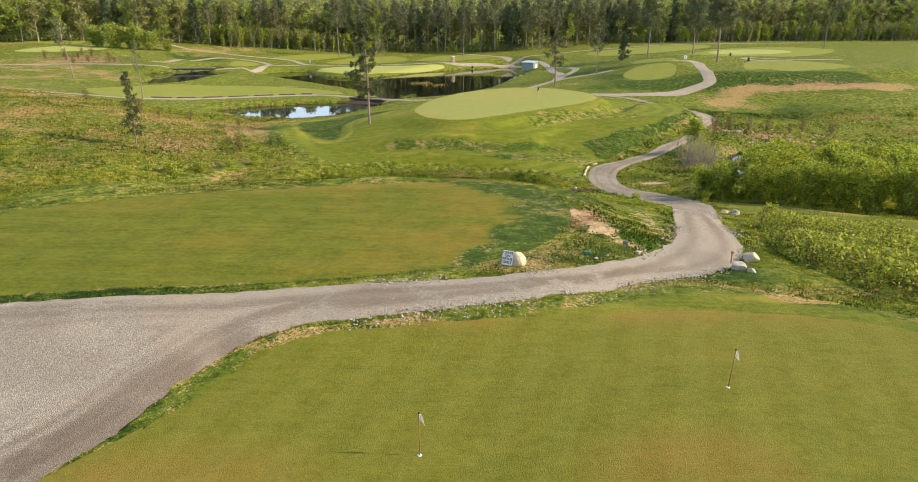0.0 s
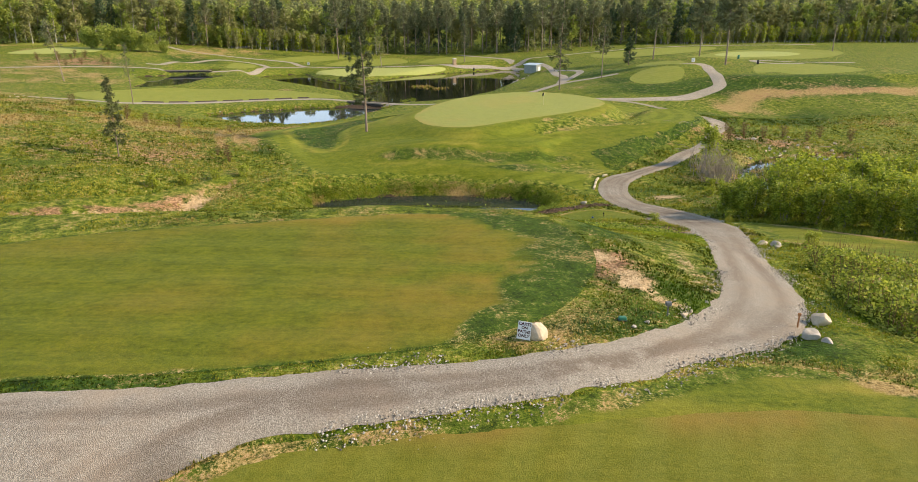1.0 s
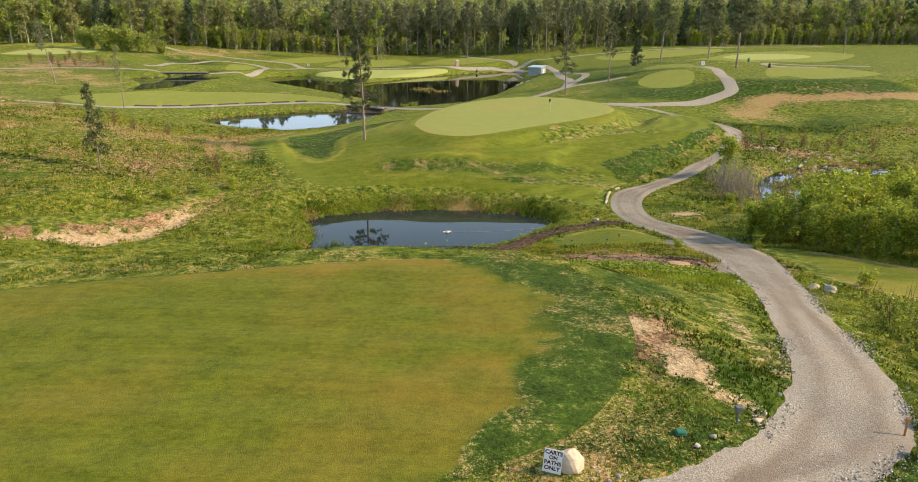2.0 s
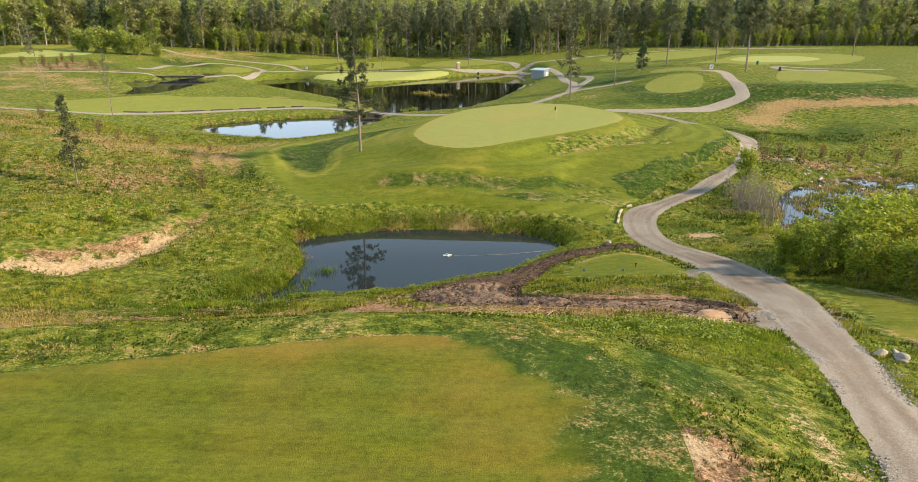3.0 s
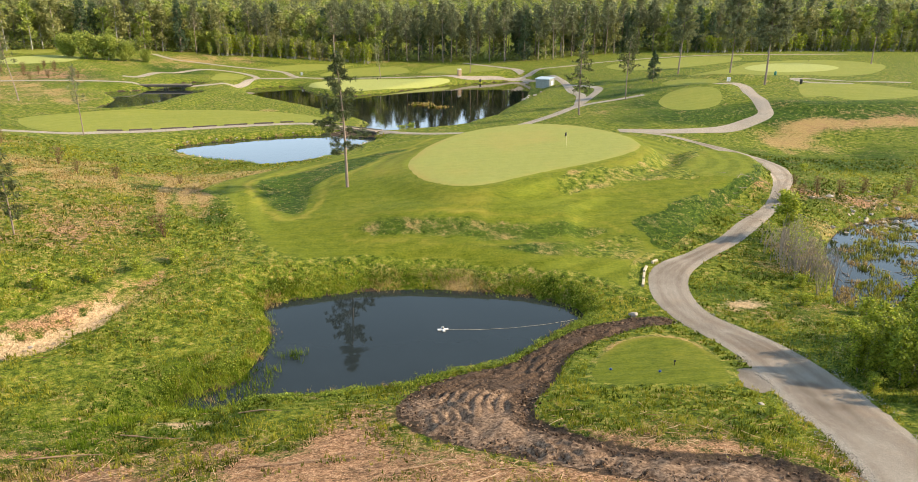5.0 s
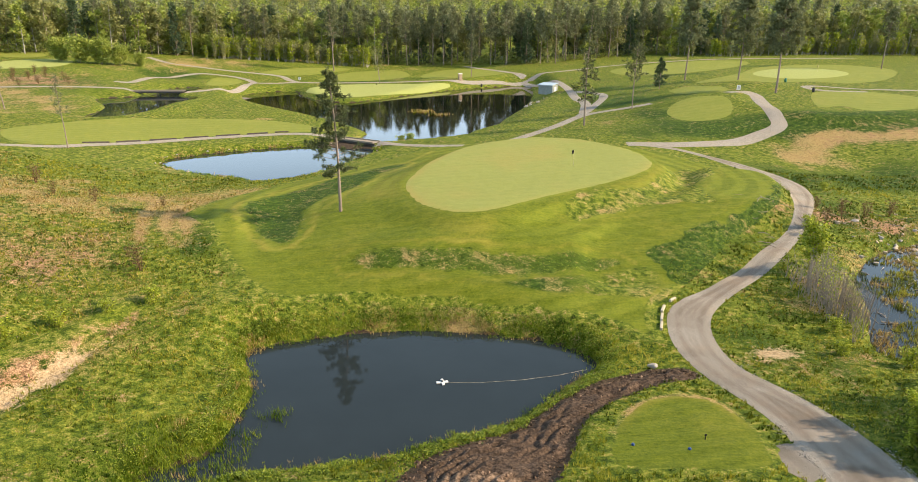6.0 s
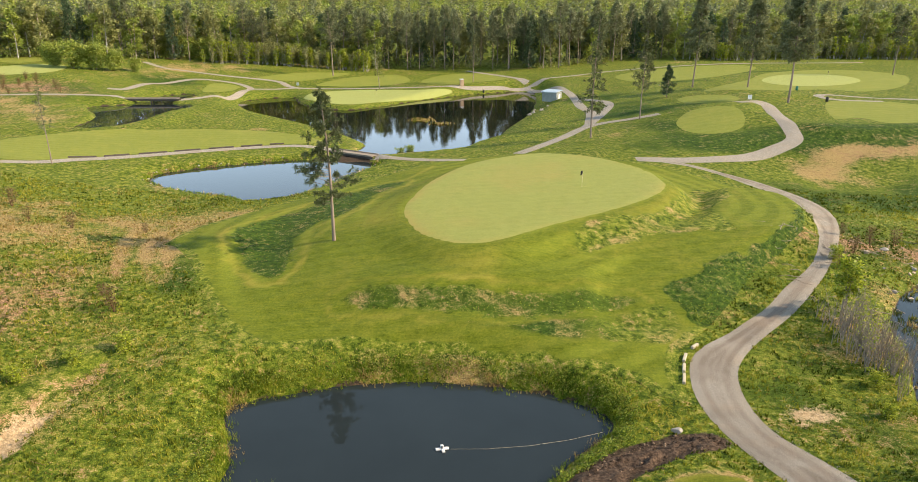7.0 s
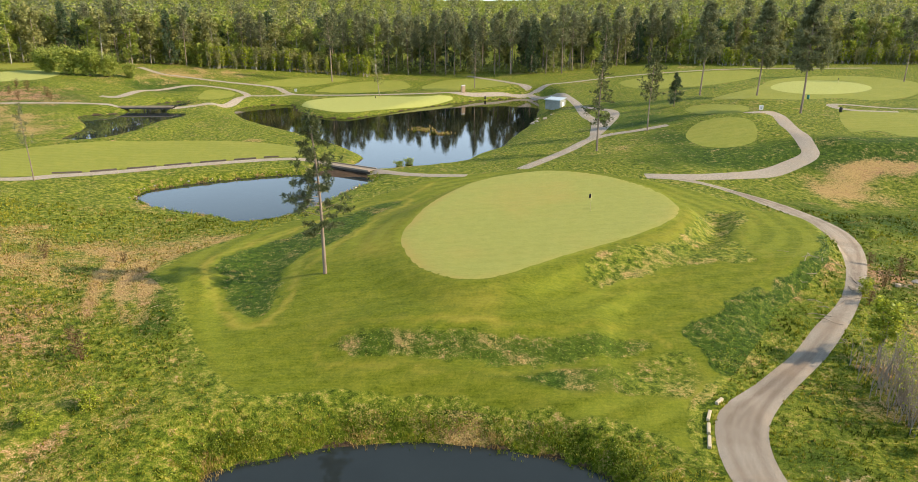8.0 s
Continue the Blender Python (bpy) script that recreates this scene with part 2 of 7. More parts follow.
# ---- the lie of the land ----
# levels of cross-sections of the ground: the distance ahead, then nine heights from west to east
STATIONS = np.array([-1, -0.6, -0.33, -0.14, 0, 0.14, 0.33, 0.6, 1])
SECTIONS_NEAR = [
    (-23.4, 0.58, 0.47, 0.58, 0.58, 0.58, 0.58, 0.7, 0.7, 0.7),
    (0, 0.23, 0.35, 0.35, 0.47, 0.47, 0.58, 0.7, 0.7, 0.58),
    (14.04, 0.7, 0.82, 0.58, 0.47, 0.47, 0.58, 0.58, 0.47, -0.12),
    (25.74, -0.12, 1.17, 1.29, 1.05, 0.94, 0.35, -0.35, -0.94, -1.87),
    (33.93, -2.11, -0.35, -0, 0.35, 0.47, -0.12, -1.4, -2.46, -3.28),
    (42.12, -4.21, -3.63, -3.51, -2.92, -2.57, -2.57, -3.28, -3.86, -4.56),
    (50.31, -5.15, -6.32, -6.9, -6.32, -5.73, -5.15, -5.03, -5.26, -5.85),
    (58.5, -4.8, -7.02, -8.66, -8.54, -7.84, -7.25, -6.67, -6.67, -7.02),
    (70.2, -3.39, -6.08, -8.77, -9.83, -9.71, -9.24, -8.42, -8.31, -7.96),
    (81.9, -1.64, -4.68, -7.6, -8.66, -8.54, -8.54, -8.66, -8.89, -8.31),
]
SECTIONS_FAR = [
    (91.26, -0.58, -3.86, -6.79, -6.9, -6.32, -6.79, -7.84, -8.66, -8.31),
    (100.62, -0.12, -3.63, -6.67, -5.73, -4.8, -5.03, -7.02, -8.31, -7.96),
    (114.66, -0.35, -4.09, -7.72, -6.43, -4.45, -4.09, -6.43, -7.84, -7.37),
    (131.04, -0.94, -4.68, -8.66, -8.07, -6.43, -5.62, -6.55, -6.43, -6.32),
    (152.1, -1.52, -5.5, -8.07, -8.31, -7.49, -5.97, -4.09, -3.39, -4.91),
    (181.35, -1.87, -5.03, -7.37, -8.42, -8.19, -6.2, -1.87, -1.4, -3.04),
    (216.45, -1.52, -3.16, -6.67, -8.31, -8.07, -6.2, -1.99, -0.94, -1.4),
    (263.25, -0.12, -0.7, -6.79, -7.72, -6.55, -4.91, -1.87, -1.05, -0),
    (327.6, 1.75, 1.75, -2.22, -5.5, -5.62, -3.74, -0.94, 0.23, 1.05),
    (397.8, 3.04, 2.69, 0.23, -2.57, -3.16, -2.22, -0.35, 1.05, 1.87),
]


def hermite(knots, values, q):
    """Smooth curve through values (along the last axis) at the places q."""
    q = np.clip(q, knots[0], knots[-1])
    i = np.clip(np.searchsorted(knots, q) - 1, 0, len(knots) - 2)
    slope = np.gradient(values, knots, axis=-1)
    h = knots[i + 1] - knots[i]
    t = (q - knots[i]) / h
    a, b, m, n = values[..., i], values[..., i + 1], slope[..., i] * h, slope[..., i + 1] * h
    return a + m * t + (3 * (b - a) - 2 * m - n) * t ** 2 + (2 * (a - b) + m + n) * t ** 3


def half_width(y):
    return 23.4 + 0.75 * np.maximum(y, 0)


def section_table():
    rows = np.array(SECTIONS_NEAR + SECTIONS_FAR)
    across = hermite(STATIONS, rows[:, 1:], np.linspace(-1, 1, 161))
    return hermite(rows[:, 0], across.T, np.arange(-23, 397.5, 1.0)).T


TABLE = section_table()


def table_height(x, y):
    u = np.clip((x / half_width(y) + 1) * 80, 0, 159.999)
    v = np.clip(y + 23, 0, 419.999)
    i, j = u.astype(int), v.astype(int)
    a, b = u - i, v - j
    return (TABLE[j, i] * (1 - a) + TABLE[j, i + 1] * a) * (1 - b) + (TABLE[j + 1, i] * (1 - a) + TABLE[j + 1, i + 1] * a) * b


def rounded(points, steps=5):
    """A closed smooth outline through the corners."""
    p = np.array(points, float)
    t = np.linspace(0, 1, steps, endpoint=False)[:, None]
    out = []
    for a, b, c, d in zip(np.roll(p, 1, 0), p, np.roll(p, -1, 0), np.roll(p, -2, 0)):
        out.append(b + 0.5 * t * (c - a + t * (2 * a - 5 * b + 4 * c - d + t * (3 * (b - c) + d - a))))
    return np.concatenate(out)


def inside_depth(outline, x, y, reach=25.0, nearest=False):
    """How far each place lies inside a closed outline (outside: minus), cut off at reach."""
    x, y = np.asarray(x, float), np.asarray(y, float)
    shape = x.shape
    x, y = x.ravel(), y.ravel()
    depth = np.full(x.size, -reach)
    foot = np.stack([x, y], 1)
    lo, hi = outline.min(0) - reach, outline.max(0) + reach
    near = np.nonzero((x > lo[0]) & (x < hi[0]) & (y > lo[1]) & (y < hi[1]))[0]
    if len(near):
        px, py = x[near], y[near]
        best, within = np.full(px.size, 1e9), np.zeros(px.size, bool)
        fx, fy = px.copy(), py.copy()
        for (ax, ay), (bx, by) in zip(outline, np.roll(outline, -1, 0)):
            dx, dy = bx - ax, by - ay
            t = np.clip(((px - ax) * dx + (py - ay) * dy) / (dx * dx + dy * dy + 1e-12), 0, 1)
            qx, qy = ax + t * dx, ay + t * dy
            d = (px - qx) ** 2 + (py - qy) ** 2
            closer = d < best
            best = np.where(closer, d, best)
            if nearest:
                fx, fy = np.where(closer, qx, fx), np.where(closer, qy, fy)
            if ay != by:
                within ^= ((ay > py) != (by > py)) & (px < dx * (py - ay) / dy + ax)
        depth[near] = np.clip(np.where(within, 1, -1) * np.sqrt(best), -reach, reach)
        foot[near] = np.stack([fx, fy], 1)
    return (depth.reshape(shape), foot) if nearest else depth.reshape(shape)


def ragged(outline, amount, scale, end):
    """The same outline with an uneven edge where it lies nearer than end."""
    out = []
    rng = np.random.default_rng(int(abs(outline[:, 0].sum()) * 10))
    drift = 0.0
    for p, q in zip(outline, np.roll(outline, -1, 0)):
        way = q - p
        length = np.linalg.norm(way)
        steps = max(1, int(length / (scale * 0.5))) if p[1] < end else 1
        normal = np.array([-way[1], way[0]]) / (length + 1e-9)
        for k in range(steps):
            drift = 0.55 * drift + rng.normal(0, amount * 0.6)
            out.append(p + way * k / steps + normal * drift * (p[1] < end))
    return np.array(out)


def smooth(a, b, v):
    t = np.clip((v - a) / (b - a), 0, 1)
    return t * t * (3 - 2 * t)


# water: level, outline
PONDS = {
    "near": (-10.16, rounded([(-15.9, 76.4), (-11.7, 78.4), (-7.7, 79.6), (-2.3, 80), (4.1, 79.1), (7.6, 77.8), (9.7, 75.9), (10.1, 74.4), (8.7, 72.7), (6.8, 70.7), (4.7, 68.3), (2.9, 66.6), (0.7, 65.8), (-1.8, 64.7), (-3.7, 63.6), (-7.1, 62.8), (-9.5, 62.2), (-12.1, 61.8), (-14.3, 60.5), (-17, 60.5), (-18, 61.3), (-16.8, 62.5), (-14.6, 63.8), (-14, 66.6), (-13.9, 70.1), (-15.1, 73.2)])),
    "mid": (-9.17, rounded([(-49.5, 138.4), (-49.8, 143.1), (-46.8, 146.6), (-42.9, 149.3), (-37.2, 152.5), (-31.8, 154.9), (-26.1, 156.5), (-22.8, 160.3), (-18.1, 159.7), (-16.4, 154.4), (-15.1, 149.9), (-17.2, 146.1), (-19.4, 140), (-22, 133.4), (-24.2, 129.2), (-26.7, 126.6), (-30.3, 125.7), (-33.1, 128.1), (-37.3, 129.9), (-41.3, 131.5), (-46, 134.5)])),
    "large": (-9.17, rounded([(-68, 239.3), (-65.8, 249.2), (-60.8, 254), (-54.4, 254.4), (-48.6, 239.1), (-41.7, 229.4), (-32.8, 225.2), (-25.6, 232.8), (-18.3, 243.6), (-9.9, 254.2), (-0.7, 265.9), (9.2, 273.4), (21.9, 279.7), (24.7, 267.6), (21.3, 238.1), (17.7, 218.2), (13, 202.6), (10.2, 192.6), (7.7, 182.3), (3.2, 175.6), (-0.9, 166.1), (-5.7, 162.7), (-11, 161), (-17.5, 158.5), (-22.2, 159.7), (-19.8, 169.9), (-23.2, 176.9), (-28.3, 184.9), (-35.3, 193.5), (-42.7, 201.6), (-51, 210.5), (-60, 222.5)])),
    "west": (-6.3, rounded([(-79.9, 173.0), (-81.3, 181.2), (-84.7, 190.3), (-90.5, 198.3), (-94.0, 205.4), (-90.3, 208.8), (-86.6, 212), (-88, 222), (-87, 232), (-81, 237), (-77, 230), (-77.5, 220), (-76.5, 213), (-69.9, 210.1), (-71.2, 195.5), (-70.7, 185.8), (-72.3, 176.3), (-75.2, 172.6)])),
}
# swells and hollows: middle, two radii, height
MOUNDS = [
    (53.8, 175.5, 10.5, 8.2, 0.9), (74.9, 160.3, 17.5, 10.5, 2.1), (58.5, 135.7, 14, 9.4, -1.1), (-110, 271.4, 16.4, 11.7, 1.1),
    (66.7, 198.9, 10.5, 9.4, 1.1), (-4.7, 88.9, 7, 3.5, 0.6), (28.1, 98.3, 5.8, 3.5, -0.5), (-44.5, 98.3, 9.4, 9.4, 0.6),
    (5, 91.2, 15, 2.6, 0.55), (2, 83.2, 15, 3, 0.5), (-18, 78.5, 5, 4, 0.8), (25.5, 90.5, 4, 4, -0.6), (20, 87, 3, 3, -0.5), (38.5, 104, 6, 7, 0.8),
    (-37, 74, 6, 6, 0.9), (-31, 66, 4, 4, -0.5), (50, 143, 7, 5, -0.6), (62, 128, 14, 6, -0.5), (-118, 236, 12, 9, 1.6), (-19.5, 101.5, 4, 8, -0.9), (-24.5, 101, 2.2, 9, 0.35), (29, 113.5, 4, 7, -0.45), (22, 103, 9, 2.5, 0.35), (-99, 262, 8, 12, -1.2),
]
# the raised tee terrace and the putting green's plateau
TERRACE = rounded([(-52.6, 15.2), (-23.4, 16.4), (0, 18.1), (2.9, 20.5), (5.8, 24.6), (5.8, 29.2), (4.1, 33.5), (0, 35.3), (-9.4, 34.6), (-23.4, 32.8), (-52.6, 30.4)])
APRON = rounded([(13, 86.3), (17.5, 87.6), (22.9, 94.6), (28.4, 99.4), (33.6, 103.3), (37.3, 108.5), (39.0, 113.5), (38.4, 118), (33.5, 119.5), (30.5, 113), (27, 106.5), (22, 101), (16.5, 95.5), (13.5, 91)])
EAST_TERRACE = rounded([(60, 172), (60.8, 160), (62.6, 154.4), (67.9, 152.0), (75.2, 153.0), (90, 155.6), (112, 160), (112, 184), (90, 188), (70, 184)])
GREEN = rounded([(-6.6, 106.5), (-6, 112.4), (-4, 120.5), (0.7, 129.6), (6.1, 134.1), (12.1, 136), (18.3, 133.1), (22.1, 127.8), (24.3, 122.3), (24.6, 115.2), (21.8, 110), (16.3, 105.1), (9.4, 100.4), (3.3, 95.8), (0, 95.1), (-2.8, 96.9), (-4.9, 99.8)])

ISLAND = rounded([(15.9, 71.0), (11.4, 69.3), (7.4, 65.7), (5.4, 60.3), (4.0, 57.4), (3.7, 54.6), (5.7, 51.5), (8.5, 49.2), (12.2, 48.6), (14.4, 45.6), (17, 55), (17.5, 64)])


def land(x, y):
    """The height of the bare ground at each place."""
    x, y = np.asarray(x, float), np.asarray(y, float)
    z = table_height(x, y) + 40 * smooth(385, 800, y)
    for cx, cy, rx, ry, h in MOUNDS:
        z = z + h * np.exp(-((x - cx) / rx) ** 2 - ((y - cy) / ry) ** 2)
    w = smooth(-3.0, 0.6, inside_depth(TERRACE, x, y, 6.0))
    z = z * (1 - w) + w * (0.84 - 0.0036 * x - 0.01 * (y - 28))
    z = z + 0.32 * smooth(0.0, 0.7, inside_depth(ISLAND, x, y, 3.0)) * smooth(17, 13.5, x)
    w = smooth(-2.9, 0.2, inside_depth(APRON, x, y, 6.0))
    z = z * (1 - w) + w * (-4.95 - 0.19 * np.maximum(0, 102.6 - y) ** 1.02)
    w = smooth(-3.6, 0.3, inside_depth(EAST_TERRACE, x, y, 6.0))
    z = z * (1 - w) + w * (-2.0 + 0.022 * (y - 154) + 0.01 * (x - 66))
    w = smooth(-4.5, 0.5, inside_depth(GREEN, x, y, 6.0))
    z = z * (1 - w) + w * (-4.15 + 0.035 * (x - 7) + 0.008 * (y - 113.5))
    for level, outline in PONDS.values():
        d = -inside_depth(outline, x, y, 12.0)
        w = 1 - smooth(2.0, 9.0 - 3.5 * smooth(70, 78, y) * smooth(110, 90, y), d)
        bank = level + 0.3 * (1 - np.exp(-np.maximum(d, 0) / 0.5))
        shore = np.clip(z, bank, bank + 0.05 + (0.3 + 0.15 * smooth(70, 78, y) * smooth(110, 90, y)) * np.maximum(d, 0))
        shore = np.where(d < 0, level - 0.02 - np.minimum(0.9, -0.45 * d), shore)
        z = np.where(d < 9, z * (1 - w) + w * shore, z)
    return z


# ---- building tools ----
def chance(x, y, scale, seed=0):
    """Smooth value noise between 0 and 1 at each place."""
    x, y = np.asarray(x, float) / scale, np.asarray(y, float) / scale
    i, j = np.floor(x).astype(np.int64), np.floor(y).astype(np.int64)
    a, b = x - i, y - j
    a, b = a * a * (3 - 2 * a), b * b * (3 - 2 * b)

    def value(p, q):
        h = (p * 374761393 + q * 668265263 + seed * 974634541) & 0xFFFFFFFF
        h = ((h ^ (h >> 13)) * 1274126177) & 0xFFFFFFFF
        return ((h ^ (h >> 16)) & 0xFFFF) / 65535.0

    return (value(i, j) * (1 - a) + value(i + 1, j) * a) * (1 - b) + (value(i, j + 1) * (1 - a) + value(i + 1, j + 1) * a) * b


def mesh_of(name, verts, faces, material=None, attributes=None, shade=False):
    """A mesh from arrays: faces all of one size."""
    verts, faces = np.asarray(verts, np.float32), np.asarray(faces, np.int32)
    me = bpy.data.meshes.new(name)
    me.vertices.add(len(verts))
    me.vertices.foreach_set("co", verts.ravel())
    size = faces.shape[1]
    me.loops.add(faces.size)
    me.loops.foreach_set("vertex_index", faces.ravel())
    me.polygons.add(len(faces))
    me.polygons.foreach_set("loop_start", np.arange(0, faces.size, size, dtype=np.int32))
    me.polygons.foreach_set("loop_total", np.full(len(faces), size, np.int32))
    me.polygons.foreach_set("use_smooth", np.full(len(faces), shade))
    for key, values in (attributes or {}).items():
        me.attributes.new(key, "FLOAT", "POINT").data.foreach_set("value", np.asarray(values, np.float32))
    if material:
        me.materials.append(material)
    me.update(calc_edges=True)
    me.validate()
    return me


def join(pieces):
    """One list of vertices and faces out of several."""
    verts, faces, n = [], [], 0
    for v, f in pieces:
        verts.append(v)
        faces.append(np.asarray(f) + n)
        n += len(v)
    return np.concatenate(verts), np.concatenate(faces)


def tube(points, radii, sides=6):
    """Triangles of a tapered round limb along points."""
    points = np.asarray(points, float)
    along = np.gradient(points, axis=0)
    along /= np.linalg.norm(along, axis=1)[:, None] + 1e-9
    side = np.cross(along, [0.31, 0.57, 0.76])
    side /= np.linalg.norm(side, axis=1)[:, None] + 1e-9
    other = np.cross(along, side)
    a = np.linspace(0, 2 * np.pi, sides, endpoint=False)
    ring = side[:, None] * np.cos(a)[None, :, None] + other[:, None] * np.sin(a)[None, :, None]
    v = (points[:, None] + ring * np.asarray(radii)[:, None, None]).reshape(-1, 3)
    faces = []
    for i in range(len(points) - 1):
        for k in range(sides):
            p, q = i * sides + k, i * sides + (k + 1) % sides
            faces += [(p, q, q + sides), (p, q + sides, p + sides)]
    return v, np.array(faces)


def stars(rng, middles, size, per, narrow=0.16, up=0.25):
    """Tufts of narrow needles round each middle."""
    n = len(middles) * per
    way = rng.normal(size=(n, 3)) + (0, 0, up)
    way /= np.linalg.norm(way, axis=1)[:, None]
    side = np.cross(way, rng.normal(size=(n, 3)))
    side /= np.linalg.norm(side, axis=1)[:, None] + 1e-9
    c = np.repeat(middles, per, 0)
    length = size * rng.uniform(0.6, 1.2, (n, 1))
    v = np.stack([c - way * length * 0.25, c + way * length + side * length * narrow, c + way * length - side * length * narrow], 1)
    return v.reshape(-1, 3), np.arange(n * 3).reshape(-1, 3)


def leaves(rng, middles, size, flat=0.5):
    """One small bent leaf spray (two triangles) at each middle."""
    n = len(middles)
    a = rng.normal(size=(n, 3)) * (1, 1, flat)
    a /= np.linalg.norm(a, axis=1)[:, None] + 1e-9
    b = np.cross(a, rng.normal(size=(n, 3)))
    b /= np.linalg.norm(b, axis=1)[:, None] + 1e-9
    s = size * rng.uniform(0.55, 1.3, (n, 1))
    v = np.stack([middles - a * s, middles + b * s * 0.6, middles + a * s, middles - b * s * 0.6 + rng.normal(size=(n, 3)) * s * 0.25], 1)
    f = np.arange(n * 4).reshape(-1, 4)
    return v.reshape(-1, 3), np.concatenate([f[:, [0, 1, 2]], f[:, [0, 2, 3]]])


def part(name, data, parent, label=""):
    """One mesh object under a thing or a part. data: a mesh, or a bmesh with its material."""
    ob = new(name, data)
    ob.parent = parent
    return tagged(ob, label)


def thing(name, at, label, category, group="", turn=0.0):
    ob = new(name)
    ob.empty_display_size = 0.2
    ob.matrix_basis = pose(*at, 0, 0, turn)
    return tagged(ob, label, category, group)


def solid(name, bm, material, shade=False):
    me = bpy.data.meshes.new(name)
    bm.normal_update()
    bm.to_mesh(me)
    bm.free()
    if shade:
        me.polygons.foreach_set("use_smooth", np.full(len(me.polygons), True))
    me.materials.append(material)
    return me


def block(name, size, at, material, turn=(0, 0, 0), bevel=0.01):
    """A bevelled box as mesh data."""
    bm = bmesh.new()
    bmesh.ops.create_cube(bm, size=1, matrix=pose(*at, *turn) @ Matrix.Diagonal((*size, 1)))
    if bevel:
        bmesh.ops.bevel(bm, geom=bm.edges[:], offset=min(bevel, min(size) * 0.3), segments=1, affect="EDGES")
    return solid(name, bm, material)


def rod(name, a, b, r, material, r2=None, sides=8):
    a, b = Vector(a), Vector(b)
    bm = bmesh.new()
    m = Matrix.Translation((a + b) / 2) @ (b - a).to_track_quat("Z", "Y").to_matrix().to_4x4()
    bmesh.ops.create_cone(bm, cap_ends=True, segments=sides, radius1=r, radius2=r if r2 is None else r2, depth=(b - a).length, matrix=m)
    return solid(name, bm, material, True)


def boulder(name, size, seed, material, rough=0.2):
    """A worn field stone."""
    bm = bmesh.new()
    bmesh.ops.create_icosphere(bm, subdivisions=3, radius=1)
    rng = np.random.default_rng(seed)
    facets = [(*w, rng.uniform(0.5, 0.82)) for w in (Vector(rng.normal(size=3)).normalized() for k in range(11 if rough else 0))]
    for v in bm.verts:
        d = 1 + rough * 2.2 * (noise.noise(v.co * 0.9 + Vector((seed * 7.1, 0, 0)))) + rough * 0.2 * noise.noise(v.co * 2.6 + Vector((0, seed * 3.3, 0)))
        p = v.co * d
        for a, b, c, cut in facets:
            over = p.x * a + p.y * b + p.z * c - cut
            if over > 0:
                p -= Vector((a, b, c)) * over * 0.97
        v.co = Vector((p.x * size[0], p.y * size[1], max(p.z, -0.55) * size[2]))
    return solid(name, bm, material, not rough)


def height(x, y):
    return float(land(np.array([x]), np.array([y]))[0])


def ribbon(points, width):
    """The outline of a way of even width along a smooth line."""
    p = np.array(points, float)
    q = np.concatenate([[2 * p[0] - p[1]], p, [2 * p[-1] - p[-2]]])
    t = np.linspace(0, 1, 6, endpoint=False)[:, None]
    line = [b + 0.5 * t * (c - a + t * (2 * a - 5 * b + 4 * c - d + t * (3 * (b - c) + d - a))) for a, b, c, d in zip(q, q[1:], q[2:], q[3:])]
    line = np.concatenate([*line, p[-1:]])
    way = np.gradient(line, axis=0)
    way /= np.linalg.norm(way, axis=1)[:, None]
    off = np.stack([-way[:, 1], way[:, 0]], 1) * width / 2
    return np.concatenate([line + off, (line - off)[::-1]])


SHEETS = []


def sheet(name, outline, cell, lift, material, label, marks=None, relief=None):
    """A surface laid on the land inside an outline; its rim follows the outline."""
    lo, hi = outline.min(0) - cell, outline.max(0) + cell
    nx, ny = int((hi[0] - lo[0]) / cell) + 2, int((hi[1] - lo[1]) / cell) + 2
    gx, gy = np.meshgrid(lo[0] + cell * np.arange(nx), lo[1] + cell * np.arange(ny))
    depth, foot = inside_depth(outline, gx, gy, 4.0, True)
    flat = depth.ravel()
    x = np.where(flat < 0, foot[:, 0], gx.ravel())
    y = np.where(flat < 0, foot[:, 1], gy.ravel())
    index = np.arange(nx * ny).reshape(ny, nx)
    quads = np.stack([index[:-1, :-1], index[:-1, 1:], index[1:, 1:], index[1:, :-1]], -1).reshape(-1, 4)
    quads = quads[(flat[quads] > 0).any(1)]
    used, inverse = np.unique(quads, return_inverse=True)
    x, y = x[used], y[used]
    d = np.maximum(flat[used], 0)
    rise = lift * (0.3 + 0.7 * smooth(0, 0.5, d))
    if relief:
        rise = rise + relief(x, y, d)
    v = np.stack([x, y, land(x, y) + rise], 1)
    given = {"dry": np.zeros(len(x)), "rough": np.zeros(len(x)), "track": np.zeros(len(x)), "band": np.zeros(len(x)), "deep": np.zeros(len(x)), "soil": np.zeros(len(x))}
    given.update(marks(x, y, d) if marks else {})
    ob = new(name, mesh_of(name, v, inverse.reshape(-1, 4), material, given, True))
    SHEETS.append(outline)
    return tagged(ob, label, "ground", kind="structure")


